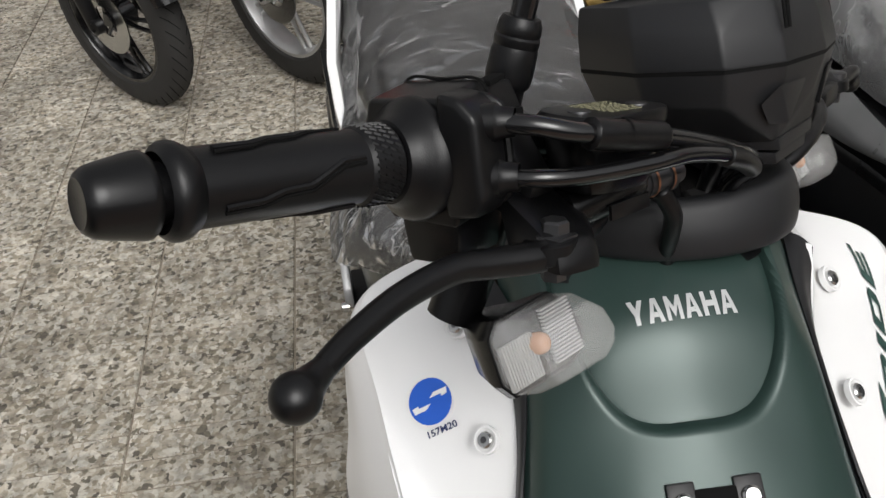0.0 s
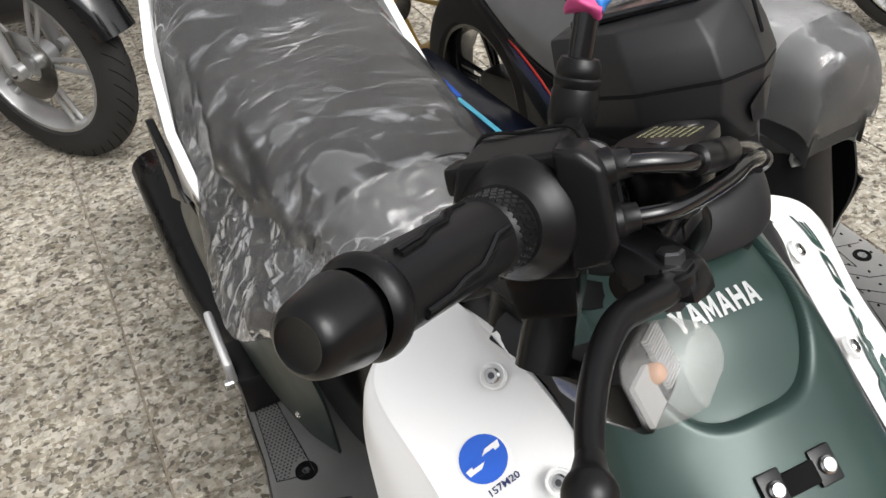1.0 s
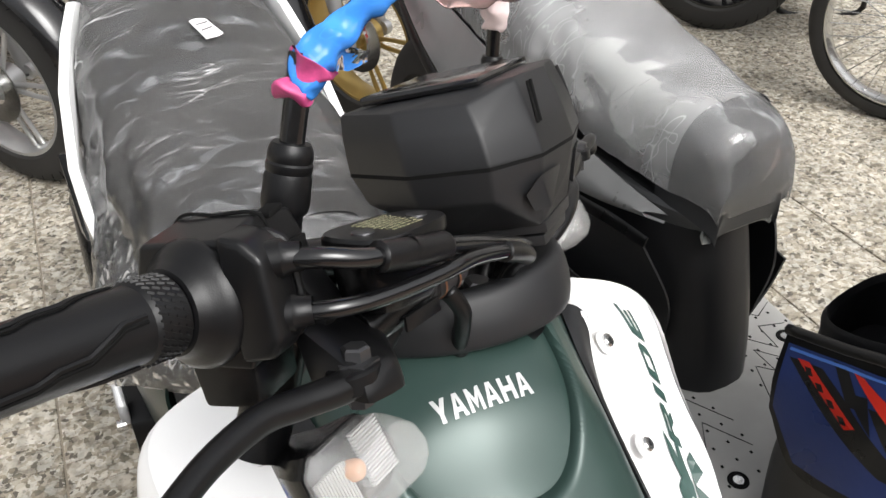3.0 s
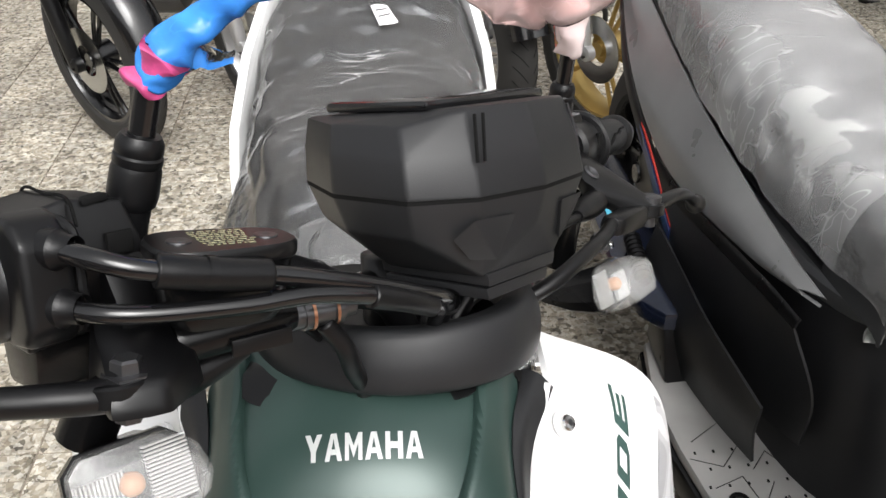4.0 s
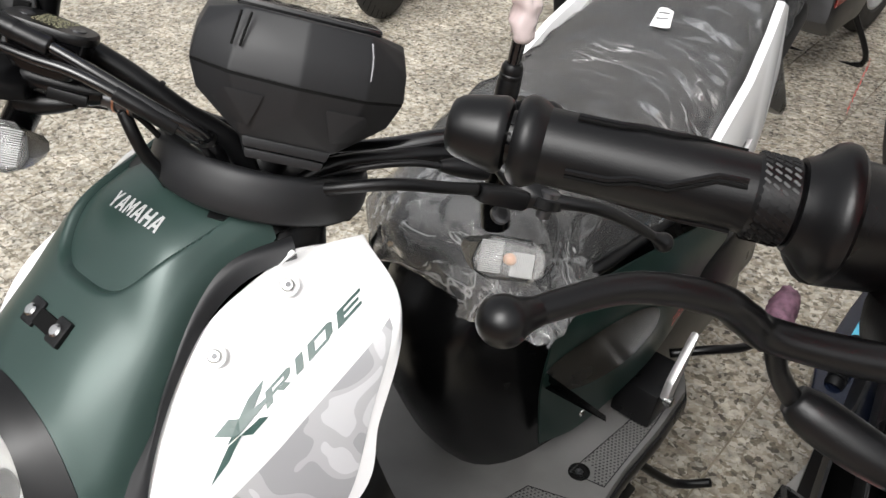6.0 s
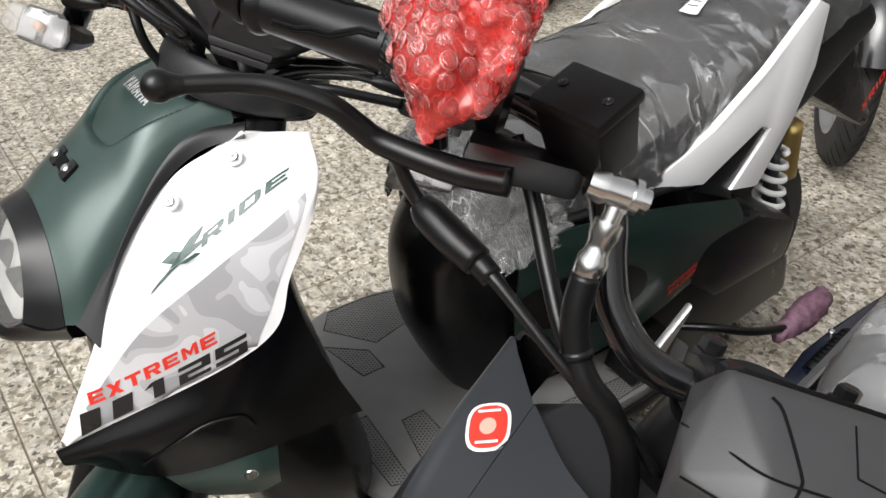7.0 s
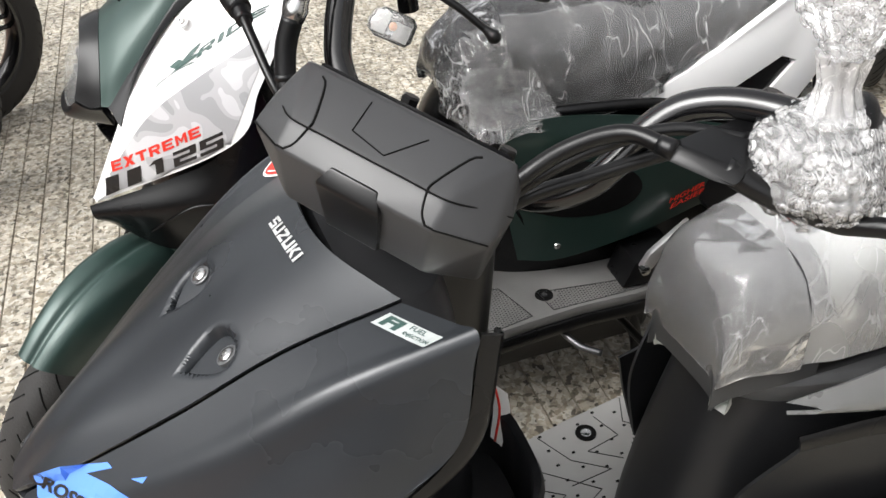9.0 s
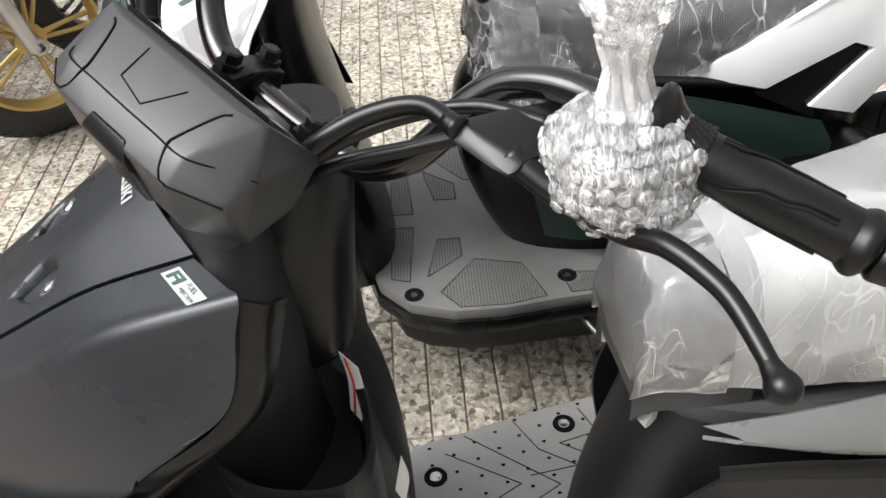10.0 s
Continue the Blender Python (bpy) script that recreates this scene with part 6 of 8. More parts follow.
def sunk(p, u, v):
    """Sinks the two screw hollows into the shield: deep and steep at the inner side, rising to the outer."""
    for s in (-1, 1):
        q = HOLLOW[s].inverted() @ V(p)
        r = leaf(q.x, q.y)
        if r < 1.0 and abs(q.z) < 0.03:
            side = s * q.y / 0.0195
            k = min(1.0, (1 - r) / 0.16)
            down = HOLLOW[s].to_3x3() @ Vector((0, 0, s))
            if down.z > 0:
                down = -down
            p = p + down * (0.0105 * k * k * (3 - 2 * k) * (0.62 + 0.38 * side))
    return p


HOLLOW = {s: hollow_frame(s) for s in (-1, 1)}
shield = part("front_shield", sheet([bothb(t) for t in T], 150, 150, 0.003, sunk), CHARCOAL, scooter_b, "matt charcoal front shield")
part("maker_letters", lay(block_word("SUZUKI", 0.0102, 0.0580), axes((0.0275, -0.0187, 0.8590), (1, 0.11, -0.03), (0, 0.93, 0.36)), shield, 0.001), LETTER, scooter_b, "silver maker letters", smooth=False)
shield_tree = BVHTree.FromPolygons([v.co for v in shield.data.vertices], [p.vertices for p in shield.data.polygons])
F0 = [(0.029, -0.250, 0.700), (0.047, -0.205, 0.7265), (0.077, -0.125, 0.7785), (0.097, -0.045, 0.8265), (0.114, 0.037, 0.8575)]
F1 = [(0.031, -0.257, 0.690), (0.075, -0.200, 0.715), (0.122, -0.110, 0.772), (0.148, -0.024, 0.829), (0.169, 0.070, 0.864)]
F2 = [(0.036, -0.255, 0.655), (0.095, -0.200, 0.668), (0.150, -0.110, 0.718), (0.178, -0.033, 0.760), (0.185, 0.046, 0.784)]
F3 = [(0.045, -0.245, 0.60), (0.105, -0.195, 0.600), (0.150, -0.130, 0.640), (0.178, -0.065, 0.690), (0.190, -0.020, 0.735)]
F4 = [(0.060, -0.220, 0.50), (0.100, -0.190, 0.510), (0.130, -0.150, 0.560), (0.155, -0.105, 0.620), (0.165, -0.075, 0.665)]
flanks = {}
for s in (-1, 1):
    # a ridge that is sharp at the rear corner and fades forward
    soft = (0.5, 0.46, 0.42, 0.34, 0.24)
    near = [[tuple(V(p).lerp(V(q), f)) for p, q, f in zip(F1, r, soft)] for r in (F0, F2)]
    bm = sheet([fullb(r) for r in (F0, near[0], F1, near[1], F2, F3, F4)], 36, 60, 0.003)
    flanks[s] = part("side_shield", mirror(bm, XB) if s < 0 else bm, CHARCOAL, scooter_b, "matt charcoal side of the front shield")
    bm = sheet([fullb(r) for r in ([(0.170, 0.071, 0.864), (0.186, 0.047, 0.784), (0.191, -0.019, 0.735), (0.166, -0.074, 0.665)], [(0.172, 0.086, 0.860), (0.187, 0.062, 0.779), (0.190, 0.000, 0.728), (0.168, -0.054, 0.658)], [(0.146, 0.096, 0.842), (0.170, 0.070, 0.77), (0.165, 0.020, 0.715), (0.150, -0.04, 0.65)])], 20, 8, 0.004)
    part("shield_rim", mirror(bm, XB) if s < 0 else bm, PLASTIC, scooter_b, "black shield rim")
    # screw at the rear end of the hollow
    hole = HOLLOW[s]
    up = hole.to_3x3() @ Vector((0, 0, 1))
    up = up if up.z > 0 else -up
    o = shield_tree.ray_cast(hole @ V((0.0095, -s * 0.0055, 0)) + up * 0.05, -up)[0] + up * 0.0005
    boss = part("screw_boss", lathe([(-0.006, 0.0090), (0.0008, 0.0088), (0.0012, 0.0076), (0.0, 0.0068), (-0.001, 0)], o, up, 24), GREYM, scooter_b)
    part("screw", lathe([(-0.002, 0.0060), (0.0018, 0.0060), (0.0028, 0.0048), (0.0030, 0.0026), (0.0012, 0.0022), (0.0012, 0)], o, up, 18), CHROME, boss)
part("nose_cap", loft([[(XB + 0.028 * math.cos(a), -0.250 + 0.014 * math.sin(a), z) for a in (2 * math.pi * i / 20 for i in range(20))] for z in (0.50, 0.60, 0.69)]), CHARCOAL, scooter_b)

# stickers on the black scooter
fi_m = axes((0.1558, 0.0323, 0.8513), (0.0435, 0.0231, 0.0037), (-0.02, 0.05, 0.018))
base = part("injection_sticker", lay(shape2d([(-0.0285, -0.0062), (0.0205, -0.0062), (0.0285, 0.0062), (-0.0205, 0.0062)]), fi_m, flanks[1], 0.0008, 0.008), mat("silver_sticker", (0.66, 0.70, 0.69), 0.24, metal=0.35), scooter_b, "silver fuel injection sticker", smooth=False)
for text, high, long, x, y in (("FI", 0.0092, 0.021, -0.0125, 0.0), ("FUEL", 0.0038, 0.014, 0.0085, 0.0030), ("INJECTION", 0.0038, 0.023, 0.0105, -0.0030)):
    part("sticker_letters", lay(letters(text, high, 0.3, 1, 0.05 if high > 0.005 else 0.02, length=long), fi_m @ Matrix.Translation((x, y, 0)), flanks[1], 0.0013), LETTERG, base, smooth=False)
gm = axes((-0.1080, 0.009, 0.841), (0.75, 0.62, 0.25), (-0.55, 0.75, 0.1))
pill = [(0.0135 * math.copysign(abs(math.cos(a)) ** 0.7, math.cos(a)), 0.0165 * math.copysign(abs(math.sin(a)) ** 0.7, math.sin(a))) for a in (2 * math.pi * i / 28 for i in range(28))]
ob = part("red_sticker", lay(shape2d([(x * 1.18, y * 1.14) for x, y in pill]), gm, flanks[-1], 0.0007, 0.02), PAPER, scooter_b, "white and red pill-shaped sticker", smooth=False)
part("sticker_field", lay(shape2d(pill), gm, flanks[-1], 0.0012, 0.02), DECALRED, ob, smooth=False)
part("sticker_emblem", lay(shape2d([(0.006 * math.cos(a), 0.0065 * math.sin(a)) for a in (2 * math.pi * i / 18 for i in range(18))]), gm, flanks[-1], 0.0017, 0.02), mat("pale_red", (0.75, 0.35, 0.28), 0.3), ob, smooth=False)
for k in (-1, 1):
    part("sticker_bar", lay(shape2d([(-0.008, k * 0.012 - 0.001), (0.008, k * 0.012 - 0.001), (0.008, k * 0.012 + 0.001), (-0.008, k * 0.012 + 0.001)]), gm, flanks[-1], 0.0017, 0.02), PAPER, ob, smooth=False)
MIDBLUE = mat("mid_blue_decal", (0.024, 0.050, 0.20), 0.32)


def printed(pts, m, onto, way, material, name, parent, lift, label=""):
    """A printed shape laid over a curved panel."""
    bm = shape2d(pts)
    bmesh.ops.transform(bm, matrix=m, verts=bm.verts)
    bmesh.ops.triangulate(bm, faces=bm.faces)
    for _ in range(4):
        long = [e for e in bm.edges if e.calc_length() > 0.012]
        if not long:
            break
        bmesh.ops.subdivide_edges(bm, edges=long, cuts=1)
        bmesh.ops.triangulate(bm, faces=bm.faces)
    return part(name, drape(bm, onto, way, lift), material, parent, label, smooth=False)


# blue winglets low on both sides of the shield
for s in (-1, 1):
    top = [(0.209, 0.132, 0.664), (0.210, 0.065, 0.690), (0.207, 0.0, 0.712), (0.175, -0.10, 0.690), (0.112, -0.195, 0.665), (0.05, -0.250, 0.655)]
    mid = [(0.212, 0.132, 0.600), (0.213, 0.065, 0.600), (0.209, 0.0, 0.610), (0.176, -0.10, 0.620), (0.113, -0.195, 0.622), (0.05, -0.252, 0.625)]
    low = [(0.206, 0.130, 0.545), (0.206, 0.080, 0.490), (0.203, 0.0, 0.510), (0.172, -0.10, 0.550), (0.110, -0.192, 0.580), (0.05, -0.250, 0.60)]
    bm = sheet([fullb(r) for r in (top, mid, low)], 36, 14, 0.008)
    wing = part("winglet", mirror(bm, XB) if s < 0 else bm, SATIN, scooter_b, "black winglet with blue print")
    rim = tube([V((XB + s * (x + 0.001), y, z)) for x, y, z in top], 0.006, 10, 30)
    part("winglet_edge", rim, SATIN, wing)
    fm = axes((XB + s * 0.212, 0.06, 0.63), (0, -1, 0), (0, 0, 1))
    way = (-s, 0.05, 0)
    field = printed([(-0.066, 0.020), (0.0, 0.046), (0.06, 0.068), (0.12, 0.062), (0.20, 0.045), (0.27, 0.028), (0.27, -0.01), (0.16, -0.055), (0.07, -0.105), (-0.02, -0.128), (-0.064, -0.075)], fm, wing, way, MIDBLUE, "blue_field", wing, 0.0008, "blue printed field")
    printed([(-0.060, 0.006), (-0.02, 0.022), (0.02, 0.004), (0.07, -0.028), (0.16, -0.05), (0.07, -0.060), (0.0, -0.030)], fm, wing, way, DECALBLACK, "black_shape", field, 0.0013)
    printed([(-0.050, 0.012), (-0.036, 0.018), (0.034, -0.016), (0.024, -0.026)], fm, wing, way, DECALRED, "red_frame", field, 0.0018)
    for k in range(4):
        u, v = -0.036 + 0.017 * k, 0.008 - 0.0085 * k
        printed([(u - 0.003, v + 0.002), (u + 0.004, v + 0.005), (u + 0.010, v - 0.002), (u + 0.003, v - 0.005)], fm, wing, way, DECALBLACK, "dark_bar", field, 0.0023)
    printed([(0.012, 0.044), (0.024, 0.046), (0.085, 0.024), (0.12, 0.002), (0.11, -0.012), (0.06, 0.012)], fm, wing, way, DECALRED, "red_slash", field, 0.0018)
    for dx, dv in ((0.0, 0.0), (0.05, -0.022)):
        printed([(-0.012 + dx, 0.040 + dv), (0.004 + dx, 0.044 + dv), (0.022 + dx, 0.022 + dv), (0.034 + dx, 0.028 + dv), (0.050 + dx, -0.014 + dv), (0.026 + dx, 0.006 + dv), (0.018 + dx, 0.002 + dv)], fm, wing, way, DECALBLACK, "black_slash", field, 0.0016)
    printed([(-0.062, 0.014), (0.0, 0.039), (0.06, 0.061), (0.06, 0.064), (0.0, 0.043), (-0.062, 0.018)], fm, wing, way, DECALSKY, "pale_line", field, 0.0018)
# bright blue print with dark letters low on the flank
fm = axes((0.100, -0.186, 0.722), (0.62, 0.72, 0.18), (-0.30, 0.02, 0.95))
way = (-0.55, 0.45, -0.70)
prn = printed([(-0.076, 0.010), (-0.045, 0.022), (-0.005, 0.030), (0.000, 0.026), (-0.026, 0.018), (0.0, 0.012), (0.02, 0.004), (0.062, 0.004), (0.066, -0.004), (0.04, -0.022), (0.0, -0.034), (-0.05, -0.030), (-0.074, -0.008)], fm, flanks[1], way, DECALSKY, "blue_print", scooter_b, 0.0009, "bright blue printed flash")
printed([(0.020, 0.020), (0.036, 0.024), (0.032, 0.018)], fm, flanks[1], way, DECALSKY, "blue_print", scooter_b, 0.0009)
bm = letters("CROSSOVER", 0.0125, 0.2, 1, 0.04, length=0.105)
bmesh.ops.transform(bm, matrix=fm @ Matrix.Translation((-0.030, -0.006, 0)) @ Matrix.Rotation(radians(-17), 4, "Z"), verts=bm.verts)
part("dark_letters", drape(bm, flanks[1], way, 0.0016), DECALBLACK, prn, "dark printed letters", smooth=False)

# inner leg shield with pockets
rings = smooth_rings([oval(0.25, 0.10, 0.0, 0.17, xc=XB), oval(0.36, 0.13, -0.04, 0.165, xc=XB), oval(0.50, 0.155, -0.09, 0.140, xc=XB), oval(0.64, 0.160, -0.13, 0.105, xc=XB), oval(0.75, 0.165, -0.08, 0.098, xc=XB), oval(0.82, 0.150, -0.03, 0.09, xc=XB), oval(0.855, 0.105, 0.01, 0.085, xc=XB)], 34)
part("leg_shield", loft(rings), MATTE, scooter_b, "black moulded leg shield")
for s in (-1, 1):
    # an open pocket whose rim rises towards the shield
    def ring(k, z, d=0.0):
        out = []
        for i in range(36):
            a = 2 * math.pi * i / 36
            x, y = math.copysign(abs(math.cos(a)) ** 0.7, math.cos(a)), math.copysign(abs(math.sin(a)) ** 0.8, math.sin(a))
            out.append((XB + s * (0.118 + 0.066 * k * x), 0.075 + d + 0.062 * k * y, z - 0.012 * x + 0.020 * (1 - y) * (1 if z > 0.6 else 0)))
        return out
    part("pocket", loft([ring(0.72, 0.46, 0.02), ring(0.90, 0.54, 0.012), ring(1.0, 0.655), ring(1.04, 0.672), ring(0.99, 0.680), ring(0.91, 0.672), ring(0.84, 0.56, 0.01), ring(0.55, 0.50, 0.02)], True), MATTE, scooter_b, "open black storage pocket")
    lobe = smooth_rings([oval(0.26, 0.050, 0.06, 0.172, xc=XB + s * 0.075), oval(0.40, 0.062, 0.03, 0.170, xc=XB + s * 0.085), oval(0.52, 0.066, 0.0, 0.155, xc=XB + s * 0.095), oval(0.62, 0.05, 0.02, 0.125, xc=XB + s * 0.10)], 16)
    part("knee_panel", loft(lobe), MATTE, scooter_b, "black moulded knee panel")
part("stem_cover", loft(smooth_rings([oval(0.70, 0.075, 0.02, 0.135, xc=XB), oval(0.80, 0.070, 0.03, 0.145, xc=XB), oval(0.86, 0.060, 0.045, 0.15, xc=XB), oval(0.90, 0.045, 0.06, 0.145, xc=XB)], 14)), SATIN, scooter_b, "black steering stem cover")
part("steering_stem", tube([GB @ V((0, 0.005, -0.20)), GB @ V((0, 0.01, -0.02))], 0.024, 18), STEELD, scooter_b)
tag = part("paper_tag", sheet([[(0.098, 0.1180, 0.722), (0.099, 0.122, 0.690), (0.098, 0.120, 0.652)], [(0.106, 0.132, 0.708), (0.108, 0.134, 0.680), (0.105, 0.128, 0.642)]], 10, 5, 0.0006), PAPER, scooter_b, "white paper tag with a red band")
part("tag_band", tube([V((0.1005, 0.1225, 0.716)), V((0.1025, 0.1265, 0.687)), V((0.101, 0.1232, 0.648))], 0.0012, 6, 8), DECALRED, tag)
part("paper_tag", sheet([[(0.098, 0.158, 0.580), (0.099, 0.163, 0.550), (0.101, 0.158, 0.520)], [(0.108, 0.150, 0.552), (0.110, 0.146, 0.530), (0.108, 0.142, 0.505)]], 8, 5, 0.0006), PAPER, scooter_b, "small white paper tag")

# the handlebar and its housing sit a little askew to the steering axis
HB = GB @ Matrix.Rotation(radians(-4.2), 4, "Z") @ Matrix.Rotation(radians(-3.1), 4, "Y")


# instrument housing
def gpt(x, y, z):
    return (x * 0.965 + 0.007, y + 0.004, z)


MB = [(0.082, -0.102, 0.031), (0.062, -0.108, 0.031), (0.095, -0.110, 0.001), (0.060, -0.139, 0.002), (0.093, -0.128, -0.016), (0.060, -0.147, -0.017), (0.015, -0.1485, -0.017), (0.086, -0.094, -0.054), (0.056, -0.120, -0.056), (0.076, -0.040, -0.004), (0.072, -0.045, -0.045)]
meter_b = part("meter_body", moved(hull([gpt(s * x, y, z) for s in (-1, 1) for x, y, z in MB], 0.0025), HB), HOUSING, scooter_b, "black faceted instrument housing")
part("meter_visor", moved(hull([gpt(s * x, y, z) for s in (-1, 1) for x, y, z in ((0.018, -0.1475, -0.011), (0.025, -0.1490, -0.024), (0.021, -0.122, -0.058), (0.021, -0.10, -0.058), (0.018, -0.12, -0.011))], 0.002), HB), SATIN, meter_b)
part("meter_screen", moved(hull([gpt(s * x, y, z) for s in (-1, 1) for x, y, z in ((0.076, -0.097, 0.0325), (0.070, -0.044, -0.001), (0.076, -0.092, 0.010), (0.068, -0.046, -0.012))], 0.003), HB), GLOSS, scooter_b, "dark glossy instrument screen")


def onmeter(x, y):
    """A point on the housing's front, above or below its seam."""
    z = 0.031 - (-0.108 - y) * 0.935 if y > -0.139 else 0.002 - (-0.139 - y) * 2.375
    return HB @ V(gpt(x, y - 0.0002, z + 0.0002))


for s in (-1, 1):
    for path, r in (([(0.062, -0.112), (0.056, -0.116), (0.046, -0.134), (0.0455, -0.1392), (0.049, -0.1440), (0.054, -0.1462)], 0.0008), ([(0.054, -0.1464), (0.060, -0.1464)], 0.0007)):
        part("panel_groove", tube([onmeter(s * x, y) for x, y in path], r, 6, 16), DARKGAP, meter_b)
    part("panel_groove", tube([onmeter(s * 0.060, -0.1466), HB @ V(gpt(s * 0.092, -0.1285, -0.0155))], 0.0006, 6, 6), DARKGAP, meter_b)
part("panel_groove", tube([HB @ V(gpt(x, y, z)) for x, y, z in ((-0.0952, -0.1105, 0.0015), (-0.078, -0.1245, 0.0022), (-0.060, -0.1394, 0.0024), (-0.03, -0.1402, 0.0024), (0, -0.1406, 0.0024), (0.03, -0.1402, 0.0024), (0.060, -0.1394, 0.0024), (0.078, -0.1245, 0.0022), (0.0952, -0.1105, 0.0015))], 0.0006, 6, 60), DARKGAP, meter_b)
for p, q in (((-0.022, -0.1125), (-0.020, -0.130)), ((-0.020, -0.130), (0.008, -0.134)), ((0.008, -0.134), (0.026, -0.1165))):
    part("panel_groove", tube([onmeter(*p), onmeter((p[0] + q[0]) / 2, (p[1] + q[1]) / 2), onmeter(*q)], 0.0005, 6, 8), DARKGAP, meter_b)

# handlebar of the black scooter
half = [(0.030, 0.008, -0.022), (0.078, 0.010, -0.018), (0.108, 0.014, 0.004), (0.122, 0.018, 0.030), (0.133, 0.022, 0.062), (0.153, 0.025, 0.088), (0.195, 0.024, 0.106), (0.262, 0.018, 0.112), (0.385, 0.055, 0.112)]
pts = [HB @ V((-x, y, z)) for x, y, z in reversed(half)] + [HB @ V(p) for p in half]
part("handlebar", tube(pts, 0.0112, 18, 120), GLOSS, scooter_b, "black tubular handlebar")
for s in (-1, 1):
    cl = part("bar_clamp", moved(hull([(s * x, y, z) for x in (0.030, 0.054) for y, z in ((-0.020, -0.038), (0.036, -0.038), (0.036, -0.010), (0.018, -0.006), (-0.002, -0.006), (-0.020, -0.010))], 0.004), GB), SATIN, scooter_b, "black handlebar clamp")
    for y in (-0.012, 0.027):
        part("bolt", moved(lathe([(-0.004, 0.0100), (0.0015, 0.0100), (0.002, 0.0078), (0.009, 0.0078), (0.0105, 0.006), (0.0105, 0.0)], (s * 0.044, y, -0.006), (0, 0, 1), 6), GB), SATIN, cl)
grip((-0.262, 0.018, 0.112), (-0.957, 0.29, 0.0), scooter_b, HB, True, 0.0170, 0.97)
grip((0.262, 0.018, 0.112), (0.957, 0.29, 0.0), scooter_b, HB, True, 0.0170, 0.97)


def lever_b(s):
    pts = [(s * 0.192, -0.017, 0.066), (s * 0.225, -0.012, 0.062), (s * 0.266, -0.006, 0.063), (s * 0.282, -0.010, 0.069), (s * 0.297, -0.0155, 0.0755), (s * 0.320, -0.0205, 0.0775), (s * 0.343, -0.0260, 0.0750), (s * 0.381, -0.0415, 0.063)]
    bm = tube([HB @ V(p) for p in pts], [0.0086, 0.0082, 0.0074, 0.0070, 0.0066, 0.0062, 0.0057, 0.0050], 14, 60)
    lv = part("brake_lever", bm, SATIN, scooter_b, "black brake lever with a ball end")
    d = (V(pts[-1]) - V(pts[-2])).normalized()
    prof = [(-0.013, 0.0048), (-0.007, 0.0062)] + [(0.0092 * -math.cos(a) + 0.002, max(0.0092 * math.sin(a), 0)) for a in (radians(k) for k in range(50, 181, 13))]
    part("lever_ball", moved(lathe(prof, pts[-1], d, 24), HB), SATIN, lv)


lever_b(-1)
lever_b(1)
# right side: fluid reservoir, hose and fittings
box_m = GB @ axes((-0.187, -0.0225, 0.1025), (0.75, -0.66, 0.0), (0.40, 0.60, 0.66))
NIGHT = mat("dull_black_plastic", (0.0030, 0.0030, 0.0032), 0.38, bump=0.08, scale=900, spec=0.22)
rb = part("fluid_reservoir", moved(hull([(s * x, y, z) for s in (-1, 1) for x, y, z in ((0.0220, 0.001, -0.008), (0.0220, 0.035, -0.008), (0.0200, 0.003, -0.046), (0.0200, 0.033, -0.046))], 0.003), box_m), NIGHT, scooter_b, "black square brake fluid reservoir")
part("reservoir_lid", moved(hull([(s * x, y, z) for s in (-1, 1) for x, y, z in ((0.0240, -0.001, -0.0075), (0.0240, 0.037, -0.0075), (0.0235, 0.0, 0.0), (0.0235, 0.036, 0.0))], 0.002), box_m), NIGHT, rb)
for s in (-1, 1):
    part("lid_screw", moved(lathe([(-0.001, 0.0030), (0.0006, 0.0030), (0.0010, 0.0020), (0.0004, 0.0012), (0.0004, 0)], (s * 0.015, 0.018, 0.0), (0, 0, 1), 14), box_m), SATIN, rb)
part("lever_body", moved(hull([(x, y, z) for x, y, z in ((-0.222, -0.014, 0.060), (-0.222, 0.012, 0.064), (-0.155, -0.020, 0.066), (-0.155, 0.0, 0.068), (-0.222, -0.010, 0.080), (-0.222, 0.016, 0.086), (-0.155, -0.016, 0.084), (-0.155, 0.004, 0.088))], 0.006), HB), NIGHT, scooter_b)
part("switch_housing", moved(lathe([(0, 0.020), (0.004, 0.026), (0.040, 0.028), (0.044, 0.024), (0.046, 0.02)], (-0.205, 0.024, 0.108), (-1, 0.0, 0), 24), HB), PLASTIC, scooter_b, "black throttle housing")
banjo = part("banjo_fitting", moved(lathe([(0, 0.008), (0.008, 0.0095), (0.010, 0.0095), (0.010, 0.0082), (0.024, 0.0082), (0.024, 0.0102), (0.028, 0.0102), (0.028, 0.0068), (0.034, 0.0068), (0.034, 0)], (-0.160, -0.016, 0.073), (1, 0.05, 0.0), 20), GB), CHROME, scooter_b, "bright steel hose fitting")
part("hose_ferrule", moved(lathe([(0, 0.0055), (0.014, 0.0055), (0.014, 0.0080), (0.022, 0.0085), (0.026, 0.0070), (0.032, 0.0070), (0.036, 0.0090), (0.046, 0.0085), (0.048, 0.007)], (-0.140, -0.012, 0.070), (-0.01, -0.04, -1), 22), GB), CHROME, banjo)
hose = [(-0.1408, -0.0145, 0.025), (-0.138, -0.0150, 0.003), (-0.1285, -0.0161, -0.0195), (-0.116, -0.0185, -0.034), (-0.098, -0.018, -0.046), (-0.075, -0.010, -0.075), (-0.055, 0.005, -0.12)]
part("brake_hose", tube([GB @ V(p) for p in hose], 0.0084, 16, 40), RUBBER, scooter_b, "thick black brake hose")
